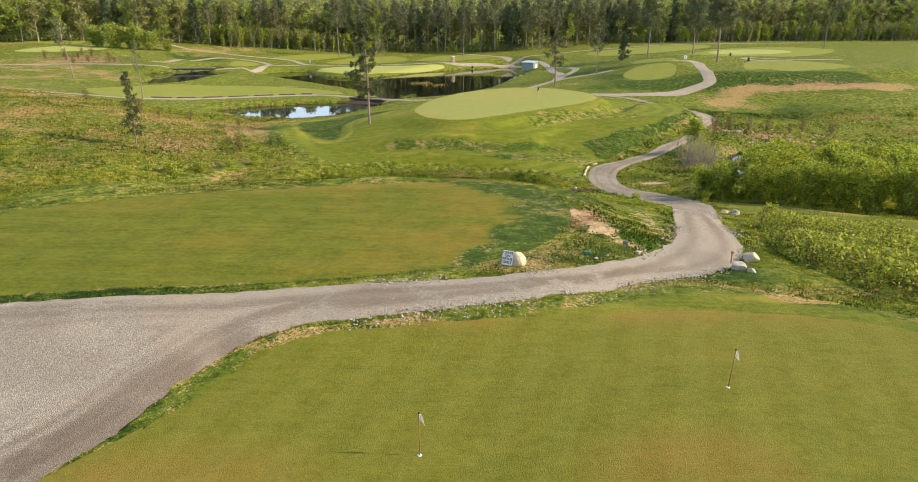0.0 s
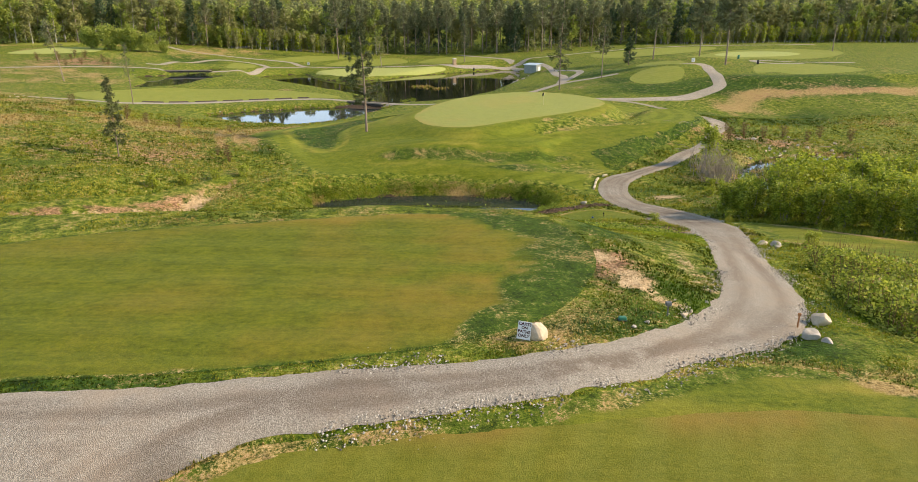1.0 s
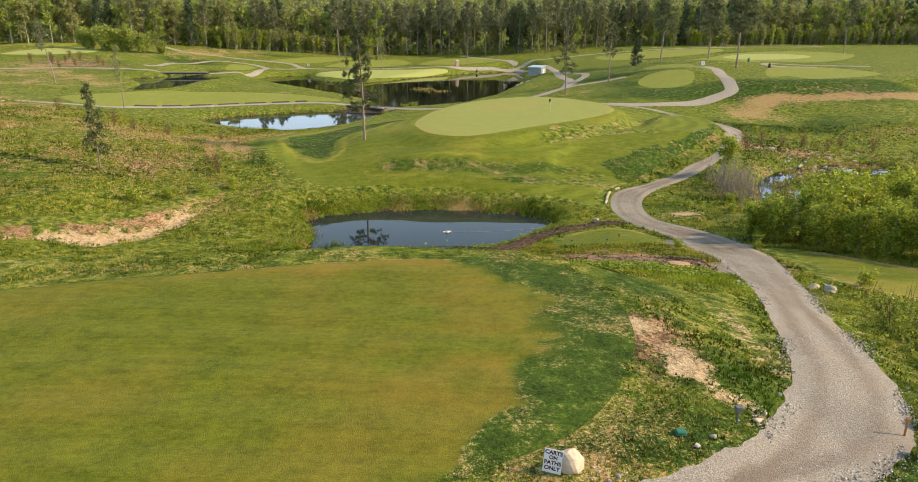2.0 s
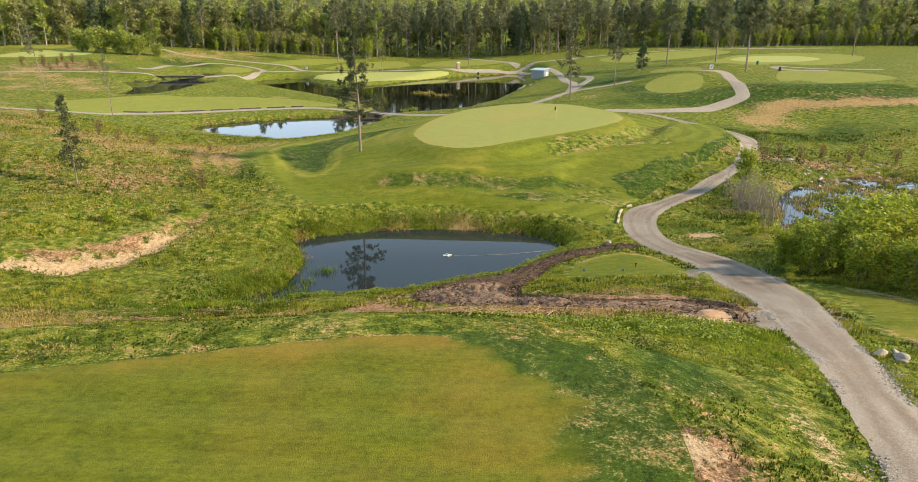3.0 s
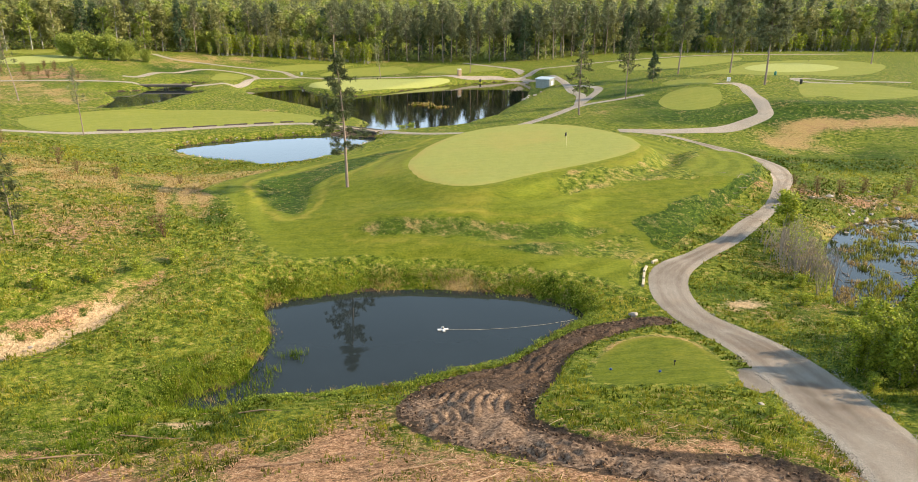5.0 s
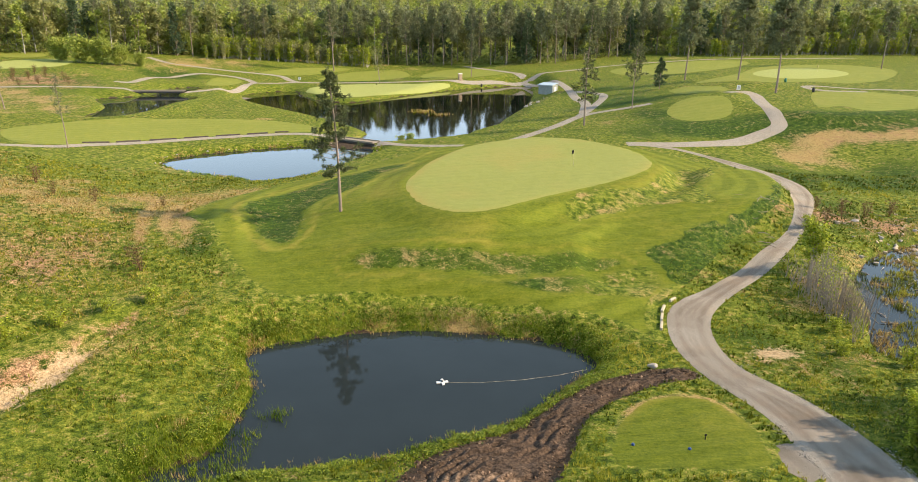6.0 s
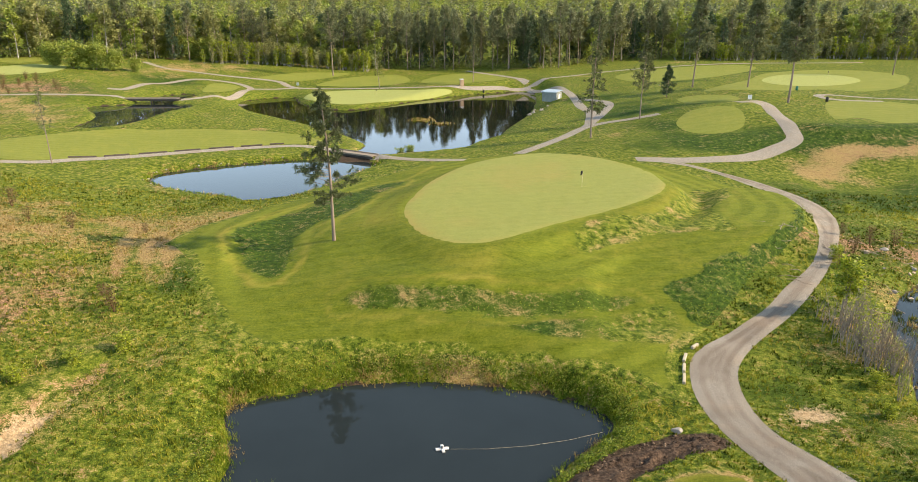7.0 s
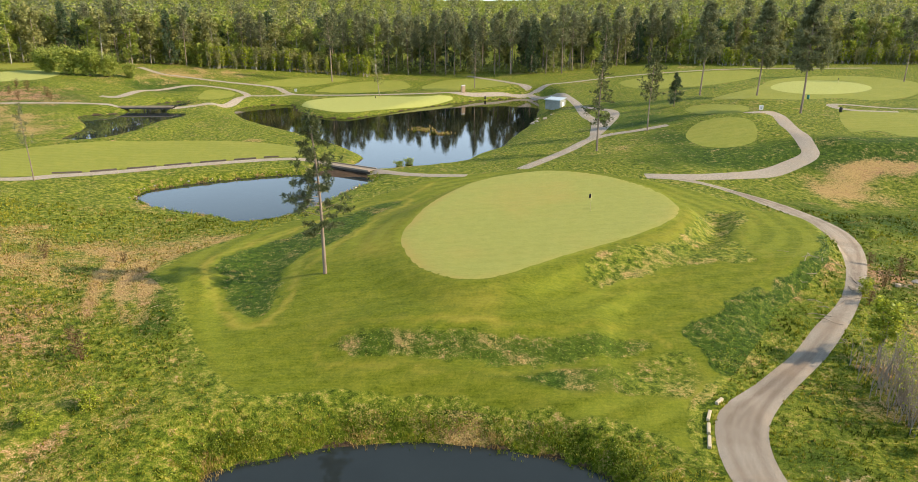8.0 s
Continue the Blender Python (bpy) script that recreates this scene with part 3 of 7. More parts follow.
# ---- mown grass, ways and water ----
MOUND_PATCH = rounded([(-10.3, 87.5), (-9.9, 88.4), (-8.7, 89.0), (-6.4, 89.1), (-3.2, 89.0), (0.4, 88.9), (4.0, 88.7), (7.7, 88.9), (10.5, 89.5), (13.5, 90.0), (15.0, 88.7), (12.2, 88.1), (9.1, 86.2), (5.5, 85.5), (2.1, 85.6), (-1.3, 86.0), (-4.8, 86.2), (-7.9, 86.5)])
HOLLOW_PATCH = rounded([(-24.3, 104.6), (-22.6, 99.8), (-20.6, 95.8), (-18.7, 93.1), (-17.2, 92.0), (-16.3, 93.6), (-16.4, 96.9), (-17.2, 101.2), (-17.1, 104.4), (-15.6, 107.0), (-13.5, 110.5), (-11.0, 120.9), (-8.3, 130.8), (-12.2, 129.8), (-16.9, 121.0), (-19.6, 114.5), (-22.8, 109.7)])
RIDGE_PATCH = rounded([(10.9, 98.6), (11.9, 100.6), (15.2, 103.3), (19.1, 104.9), (23.1, 108.4), (30.3, 121.7), (34.4, 124.6), (32.6, 115.9), (28.3, 109.8), (28.1, 106.4), (28.4, 102.0), (24.9, 101.5), (20.9, 101.2), (16.6, 99.2), (12.8, 96.8), (11.0, 96.8)])
BANK_PATCH = rounded([(18.1, 91.7), (20.2, 92.9), (23.4, 95.7), (27.4, 97.9), (31.3, 100.9), (35.3, 105.2), (38.5, 110.4), (42.0, 114.0), (38.0, 105.5), (35.9, 101.8), (32.6, 99.0), (28.2, 94.6), (25.8, 91.6), (23.1, 88.2), (20.8, 86.6), (19.0, 86.3), (18.4, 88.8)])
SLOPE_PATCH = rounded([(-8.3, 86.4), (-1.3, 85.7), (4.7, 85.1), (11.5, 87.4), (15.0, 88.7), (17.5, 88.8), (18.5, 86.2), (16.2, 82.5), (12.5, 82.3), (7.7, 82.4), (2.9, 83.4), (-2.1, 84.5), (-6.5, 85.6)])
PATCHES = [MOUND_PATCH, HOLLOW_PATCH, RIDGE_PATCH, BANK_PATCH]
TRACK = rounded([(15.9, 71.0), (11.4, 69.3), (7.4, 65.7), (5.4, 60.3), (4.0, 57.4), (3.7, 54.6), (5.7, 51.5), (8.5, 49.2), (12.2, 48.6), (14.4, 45.6), (13.3, 42.5), (11.8, 45.0), (8.8, 46.2), (5.6, 48.1), (1.9, 50.8), (-1.3, 53.5), (-3.1, 57.2), (-1.6, 62.1), (2.8, 64.6), (7.0, 68.8), (9.9, 70.7), (14.4, 72.1)])
PATH_WEST = [(-34, 15), (-20, 16.4), (-13.3, 17.5), (-10.2, 18.1), (-6.8, 18.4), (-3.3, 19.1), (0.1, 19.6), (2.3, 20.2), (4.5, 21.2), (6.5, 22.6), (8.2, 24.6), (9.7, 27.3), (10.7, 30.7), (12.3, 36), (14.2, 41.7), (15.5, 46.4), (16.5, 50.3), (16.8, 54.5), (17.3, 58.4), (17.9, 63.7), (17.5, 67.5), (16.5, 71.2), (15.9, 75.1), (16.2, 78.5), (17.5, 81.6), (21.8, 85.5), (25.8, 89.2), (29.6, 93.3), (34.6, 98.6), (37.7, 103.9), (40.2, 110.3), (42.4, 120.8), (39.7, 131.3), (34.7, 137.6), (28.6, 140.2)]
PATH_EAST = [(28.6, 142.4), (33.2, 140.2), (39, 135.2), (43.8, 129.5), (45.5, 120), (44.4, 112.8), (40, 104.1), (35.8, 97.7), (30.5, 91.1), (25.6, 86.1), (22, 82.4), (19.9, 79.4), (19.1, 75.9), (19.3, 72.2), (20.6, 68.9), (21.4, 66), (21.7, 62.3), (21.4, 56.9), (20.6, 51.6), (19.1, 46.7), (17.4, 42), (15.6, 37.5), (13.9, 33.5), (12.9, 29.4), (12.4, 27), (11.6, 24.9), (10.5, 23), (8.8, 21.6), (6.3, 20.3), (4.1, 19), (2.1, 18.1), (0.1, 17.5), (-3, 16.8), (-4.6, 16.4), (-5.9, 15.4), (-6.8, 13.7), (-7.3, 11.8), (-8.1, 10.3), (-10, 5), (-13, -6), (-34, -8)]
PLAIN_PATH = rounded(PATH_WEST + PATH_EAST, 2)
MAIN_PATH = ragged(rounded(PATH_WEST + PATH_EAST, 3), 0.06, 0.4, 62)
FAIRWAY = rounded([(-30.2, 100.9), (-29, 109.2), (-24.7, 117.8), (-18.5, 128.8), (-8.5, 143.4), (-1.3, 148.5), (8.6, 150.5), (16.1, 148.5), (24.3, 141.6), (31.7, 136.1), (37.2, 129), (40.6, 122.4), (41.3, 117.4), (36.9, 105.7), (33.2, 101), (27.7, 95.8), (23, 89.7), (16.9, 82.3), (16.0, 80.5), (15.5, 78.4), (15.2, 75.9), (13.5, 76.7), (12.0, 78.6), (9.9, 79.5), (7.4, 80.2), (4.4, 80.9), (0.4, 81.8), (-3.6, 82.1), (-7.7, 82.3), (-10.9, 82.1), (-13.6, 81.5), (-15.6, 81.8), (-18.4, 84.0), (-21.0, 87.5), (-23.4, 91.5), (-26.0, 95.9), (-29.0, 99.8)])
LAWN = rounded([(-40, 21.5), (-24, 25.6), (-16.6, 29.7), (-14.6, 30.6), (-12.1, 31.4), (-9.0, 32.2), (-5.4, 33.2), (-2.1, 33.8), (1.2, 33.9), (4.0, 32.6), (5.0, 30.0), (5.0, 27.3), (4.2, 25.0), (3.2, 23.2), (1.8, 21.8), (-0.6, 20.5), (-3.4, 19.65), (-7.2, 18.95), (-10.4, 18.65), (-20, 17.1), (-40, 15.6)])


def drawn(points):
    """Close-set places along a polyline."""
    p = np.array(points, float)
    return np.concatenate([a + (b - a) * np.linspace(0, 1, 24)[:, None] for a, b in zip(p, p[1:])])


PALE_LINES = [drawn([(-15, 101.5), (-13.8, 104.7), (-13.2, 108.2), (-12.5, 112.1), (-10.8, 122.9), (-8.3, 133.3), (-4.9, 143)]), drawn([(-24.1, 111.4), (-22.5, 114.5), (-20.5, 117), (-17.8, 121.2)])]


def all_marks(x, y, d):
    """Rough banks with thin yellow rims and painted relief shade, browned turf before the green, mowing swaths."""
    rough, rim, deep, straw = (np.zeros(len(x)) for k in range(4))
    # dark: deep green plus the relief's shade, put into each bank's colour
    for p, ring, dark, pale in zip(PATCHES, (0.7, 1.5, 0.3, 0.2), (0.6, 0.8, 0.1, 1.2), (0.1, -0.1, 0.1, -0.35)):
        inner = inside_depth(p, x, y, 4.0) + 0.9 * (chance(x, y, 1.3, 3) - 0.5) + 0.6 * (chance(x, y, 0.45, 7) - 0.5)
        within = smooth(-0.7, 0.6, inner)
        rough, deep, straw = np.maximum(rough, within), np.maximum(deep, dark * within), straw + within * (pale + 1.0 * (chance(x, y, 2.2, 45) - 0.5))
        rim = np.maximum(rim, ring * np.exp(-((inner + 1.1) / 0.33) ** 2))
    half = smooth(-0.6, 1.2, inside_depth(SLOPE_PATCH, x, y, 4.0)) * (0.4 + 0.6 * chance(x, y, 1.7, 27))
    deep, straw = np.where(rough < half, 0.85 - 0.7 * smooth(5, 15, x), deep), np.where(rough < half, 0.12 * smooth(5, 13, x) + 0.8 * (chance(x, y, 2.6, 29) - 0.6), straw)
    rough = np.maximum(rough, half)
    rough = np.maximum(rough, 1 - smooth(0.0, 0.9, d - 0.8 * chance(x, y, 1.5, 19) + 0.1))
    for line in PALE_LINES:
        off = np.min([np.hypot(x - a, y - b) for a, b in line], 0)
        rim = np.maximum(rim, 1.0 * np.exp(-(off / 0.4) ** 2))
    away = -inside_depth(GREEN, x, y, 9.0)
    swath = np.sin(2 * np.pi * (inside_depth(GREEN, x, y, 25.0) + 0.8 * chance(x, y, 5, 21)) / 2.6)
    brown = 0.55 * np.exp(-((away - 2.6) / 2.0) ** 2) * smooth(0.3, 0.7, chance(x, y, 9, 8))
    dry = np.where(rough > 0.3, straw, np.clip(rim * (0.4 + 0.8 * chance(x, y, 6, 5)) + brown, 0, 1.6))
    return {"rough": rough, "deep": deep, "band": smooth(-0.4, 0.4, swath) * smooth(0.3, 0.65, chance(x, y, 11, 23)), "dry": dry}


def green_marks(x, y, d):
    return {"dry": (0.5 + 1.6 * smooth(4, -4, x)) * np.exp(-(d / 0.8) ** 2) * chance(x, y, 4, 6) + 0.5 * smooth(0.55, 0.9, chance(x, y, 6, 2))}


def path_marks(x, y, d):
    side = np.abs(d - 0.85 - 0.4 * (chance(x, y, 9, 11) - 0.5))
    soil = 0.95 * np.exp(-((d - 1.7) / 0.6) ** 2 - ((y - 60) / 9) ** 2) * smooth(0.15, 0.5, chance(x, y, 1.6, 4)) + 0.25 * smooth(0.55, 0.8, chance(x, y, 2.4, 38)) + 0.7 * np.exp(-((x - 16.2) / 1.2) ** 2 - ((y - 69) / 3.5) ** 2)
    yard = smooth(4, -3, x)
    sweep = sum(np.exp(-((d - o - 0.5 * chance(x, y, 7, 12 + k)) / 0.13) ** 2) * smooth(0.35, 0.6, chance(x, y, 6, 28 + k)) for k, o in enumerate((0.35, 0.9, 1.3, 1.7, 2.2, 2.8)))
    soil = np.maximum(soil, 0.75 * yard * np.exp(-(d / 1.1) ** 2) * smooth(0.25, 0.6, chance(x, y, 1.2, 13)) * (y < 16.5))
    return {"track": np.clip(np.exp(-(side / 0.24) ** 2) + 0.8 * sweep, 0, 1) * (0.75 - 0.1 * smooth(32, 48, y) + 0.2 * smooth(2, -4, x)) * (0.35 + 0.9 * chance(x, y, 5, 37)), "soil": np.maximum(soil, 0)}


def rim_dry(x, y, d):
    return {"dry": np.clip(1.2 * np.exp(-(d / 0.9) ** 2) * smooth(0.3, 0.7, chance(x, y, 3, 6)) + 0.8 * smooth(0.6, 0.85, chance(x, y, 5, 2)), 0, 1)}


def lawn_marks(x, y, d):
    east = np.exp(-((x - 0.6) / 3.0) ** 2 - ((y - 25.5) / 5.5) ** 2) + 0.4 * np.exp(-((x + 2.2) / 3.0) ** 2 - ((y - 24) / 2.5) ** 2)
    rim = np.exp(-(d / 1.1) ** 2) * smooth(27, 30, y + 0.35 * x)
    end = smooth(-1.5, 2.5, x) * smooth(20.5, 22, y)
    rough = 1 - smooth(0.0, 0.2 + 3.6 * end, d - 2.2 * end * (chance(x, y, 0.9, 19) - 0.25) - 0.9 * end * (chance(x, y, 0.35, 20) - 0.5))
    dry = np.clip(0.75 * east * smooth(0.2, 0.6, chance(x, y, 1.1, 9)) + 1.6 * rim * (0.4 + chance(x, y, 1.6, 5)) + 0.3 * smooth(0.6, 0.85, chance(x, y, 2.6, 85)), 0, 1.3)
    return {"rough": rough, "deep": np.where(end > 0.3, 0.65, 0.7 * rough), "dry": np.where(rough > 0.4, -0.05 + 0.9 * (chance(x, y, 1.4, 86) - 0.5), dry)}


sheet("practice_fringe", rounded([(-9.6, 6), (-8.0, 10.2), (-7.25, 11.8), (-6.75, 13.6), (-5.85, 15.25), (-4.5, 16.25), (-3, 16.6), (0.1, 17.3), (2.1, 17.9), (4.1, 18.75), (6.3, 19.9), (8.8, 20.5), (11.5, 19.5), (14, 18.0), (18.5, 15), (21.5, 6), (17, -9.5), (0, -13.5), (-9, -7.5), (-10.8, 2)]), 0.4, 0.012, FAIRWAY_TURF, "mown grass collar round the practice green", lambda x, y, d: {"rough": 1 - smooth(0, 0.7, d - 0.5 * chance(x, y, 0.9, 87)), "deep": 0.4 * np.ones(len(x)), "dry": 0.5 * smooth(0.5, 0.8, chance(x, y, 2.2, 88)) + 1.3 * np.exp(-((y - 19.4 + 0.12 * (x - 12) ** 2 / 6) / 0.25) ** 2) * smooth(8, 10, x) * smooth(0.25, 0.5, chance(x, y, 1.2, 89))})
sheet("practice_green", rounded([(-8.6, 9.0), (-6.9, 12.0), (-6.2, 13.2), (-5.4, 14.8), (-4.2, 16.0), (-2.3, 16.4), (0.1, 16.9), (2.1, 17.2), (3.8, 17.6), (5.7, 18.0), (7.6, 18.2), (9.4, 18.1), (11.1, 17.8), (13.4, 16.8), (18, 13), (20, 6), (16, -8), (0, -12), (-8, -6), (-9.6, 2)]), 0.4, 0.03, PRACTICE_TURF, "closely mown practice putting green with browned patches", rim_dry)
sheet("tee_lawn", LAWN, 0.4, 0.035, LAWN_TURF, "mown tee lawn with an orange-brown worn end", lawn_marks)
sheet("fairway", FAIRWAY, 0.4, 0.05, FAIRWAY_TURF, "mown green approach with shaggy rough banks", all_marks)
sheet("putting_green", GREEN, 0.7, 0.10, GREEN_TURF, "pale closely mown putting green on a plateau", green_marks)
sheet("ladies_tee", rounded([(7.4, 59.9), (8.7, 64.0), (11.0, 67.3), (13.8, 68.2), (16.0, 67.3), (16.8, 64.6), (16.6, 61.0), (15.6, 58.6), (13.5, 57.6), (10.3, 58.0), (7.9, 58.4)]), 0.4, 0.04, FAIRWAY_TURF, "small mown tee with a yellowed back edge", lambda x, y, d: {"dry": 0.7 * np.exp(-((d - 0.5) / 0.4) ** 2) * smooth(62, 66, y), "rough": 1 - smooth(0, 0.6, d - 0.5 * chance(x, y, 1.2, 5))})
sheet("mown_strip", rounded([(21.6, 54.8), (23.4, 55.0), (25.0, 52.4), (26.6, 49.0), (28.1, 46.2), (30, 43), (34, 38), (30, 32), (23.5, 31.5), (20.6, 35.5), (19.4, 39.4), (18.9, 43.4), (20.2, 47.5)]), 0.5, 0.04, FAIRWAY_TURF, "mown grass strip between thicket and willows", lambda x, y, d: {"rough": 1 - smooth(0, 1.4, d - 1.0 * chance(x, y, 1.4, 83)), "dry": 0.8 * smooth(0.55, 0.8, chance(x, y, 3.5, 84))})
sheet("cart_path", MAIN_PATH, 0.17, 0.045, GRAVEL, "grey gravel cart path with wheel tracks", path_marks)
SHEETS[-1] = PLAIN_PATH

for outline in ([(16.1, 59.6), (17.2, 61.4), (17.9, 60.5), (17.6, 58.2), (16.9, 57.4), (15.9, 58.0)], [(13.1, 45.0), (14.3, 46.0), (15.3, 45.8), (14.8, 43.0), (13.9, 41.4), (13.2, 42.6)]):
    sheet("gravel_spill", ragged(rounded(outline), 0.22, 0.4, 80), 0.3, 0.05, SPILL, "grey sandy gravel washed over the grass", lambda x, y, d: {"soil": 0.5 * smooth(0.5, 0.8, chance(x, y, 0.8, 35))})

DIRT_TRACK = rounded([(-32.6, 66.1), (-30.8, 67.2), (-29.3, 69.0), (-27.9, 71.4), (-26.3, 74.1), (-25.0, 76.8), (-24.4, 78.1), (-24.1, 76.5), (-25.0, 73.4), (-25.8, 70.3), (-26.6, 67.7), (-27.8, 65.5), (-29.6, 63.8), (-30.4, 62.7), (-40.0, 61.0)])


def mud_relief(x, y, d):
    inner = smooth(0, 0.7, d)
    rut = np.cos(2 * np.pi * d / 0.62 + 1.6 * chance(x, y, 3, 14))
    return inner * (0.14 * chance(x, y, 0.3, 15) + 0.30 * chance(x, y, 1.1, 16) + 0.11 * rut * smooth(0.3, 0.6, chance(x, y, 2.5, 18)) - 0.1)


def mud_material():
    n = Nodes("churned_mud", 0.95)
    mid, fine = n.noise(0.5, 5, 0.65), n.noise(5, 5, 0.7)
    dark = n.ramp(fine, (0.33, (0.025, 0.018, 0.012)), (0.5, (0.085, 0.058, 0.04)), (0.7, (0.19, 0.13, 0.09)))
    light = n.ramp(fine, (0.35, (0.06, 0.04, 0.027)), (0.5, (0.19, 0.128, 0.085)), (0.66, (0.40, 0.285, 0.195)))
    n.bump(fine, 0.8, 0.08)
    return n.done(n.mix(n.step(n.maths("ADD", n.attribute("dry"), n.maths("MULTIPLY_ADD", mid, 1.2, -0.6)), 0.3, 0.7), dark, light))


# the dark rim beside ISLAND is its lip's shade, put into the mud colour
sheet("mud_track", ragged(TRACK, 0.45, 0.5, 80), 0.17, 0.02, mud_material(), "churned dark mud track with ruts round the tee", lambda x, y, d: {"dry": 0.95 * smooth(61, 56, y) - 0.85 * smooth(-1.5, -0.5, inside_depth(ISLAND, x, y, 3.0)) + 0.12}, mud_relief)

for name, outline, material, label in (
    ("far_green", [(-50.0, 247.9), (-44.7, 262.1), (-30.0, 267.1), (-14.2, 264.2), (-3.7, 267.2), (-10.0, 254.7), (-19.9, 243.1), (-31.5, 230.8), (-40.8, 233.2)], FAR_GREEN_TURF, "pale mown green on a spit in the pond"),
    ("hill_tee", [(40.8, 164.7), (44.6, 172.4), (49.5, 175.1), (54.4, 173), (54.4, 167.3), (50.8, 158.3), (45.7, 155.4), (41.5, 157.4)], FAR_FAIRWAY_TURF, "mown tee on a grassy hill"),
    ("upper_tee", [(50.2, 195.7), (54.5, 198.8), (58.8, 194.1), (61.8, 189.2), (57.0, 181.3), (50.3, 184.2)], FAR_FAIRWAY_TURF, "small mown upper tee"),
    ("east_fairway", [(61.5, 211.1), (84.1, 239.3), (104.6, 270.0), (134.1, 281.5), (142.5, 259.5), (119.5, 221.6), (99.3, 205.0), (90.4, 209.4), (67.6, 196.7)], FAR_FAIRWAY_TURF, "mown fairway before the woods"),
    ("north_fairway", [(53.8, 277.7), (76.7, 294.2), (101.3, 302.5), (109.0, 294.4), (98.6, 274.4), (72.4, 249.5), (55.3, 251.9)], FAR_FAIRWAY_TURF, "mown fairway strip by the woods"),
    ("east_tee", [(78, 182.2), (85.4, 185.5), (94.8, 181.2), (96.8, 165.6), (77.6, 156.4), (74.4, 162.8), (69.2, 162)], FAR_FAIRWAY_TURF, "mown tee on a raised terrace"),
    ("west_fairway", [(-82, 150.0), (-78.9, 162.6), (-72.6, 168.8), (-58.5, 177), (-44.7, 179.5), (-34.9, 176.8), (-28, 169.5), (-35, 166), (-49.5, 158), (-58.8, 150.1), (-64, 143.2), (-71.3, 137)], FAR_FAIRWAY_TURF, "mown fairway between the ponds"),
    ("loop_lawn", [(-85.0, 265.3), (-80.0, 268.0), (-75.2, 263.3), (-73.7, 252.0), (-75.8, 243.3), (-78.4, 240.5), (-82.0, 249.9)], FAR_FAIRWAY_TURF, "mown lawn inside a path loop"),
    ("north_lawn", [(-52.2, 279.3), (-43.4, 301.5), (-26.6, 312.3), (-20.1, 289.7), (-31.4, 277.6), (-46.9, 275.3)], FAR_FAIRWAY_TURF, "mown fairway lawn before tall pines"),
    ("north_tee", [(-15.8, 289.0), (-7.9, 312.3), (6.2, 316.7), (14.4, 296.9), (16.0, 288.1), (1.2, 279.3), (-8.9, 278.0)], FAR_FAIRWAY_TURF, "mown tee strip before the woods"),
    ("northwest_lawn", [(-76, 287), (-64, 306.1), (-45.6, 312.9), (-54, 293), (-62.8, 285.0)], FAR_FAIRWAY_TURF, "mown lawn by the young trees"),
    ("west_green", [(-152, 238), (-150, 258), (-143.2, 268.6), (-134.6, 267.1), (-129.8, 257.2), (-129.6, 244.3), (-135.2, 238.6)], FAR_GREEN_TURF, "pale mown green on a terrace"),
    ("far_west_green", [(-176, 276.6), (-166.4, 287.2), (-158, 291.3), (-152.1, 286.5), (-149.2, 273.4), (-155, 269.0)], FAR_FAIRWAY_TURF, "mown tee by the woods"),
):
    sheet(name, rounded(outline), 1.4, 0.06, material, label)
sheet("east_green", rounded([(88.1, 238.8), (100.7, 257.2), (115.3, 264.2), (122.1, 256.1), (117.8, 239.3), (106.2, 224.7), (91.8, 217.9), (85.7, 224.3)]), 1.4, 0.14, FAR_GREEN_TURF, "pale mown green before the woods")

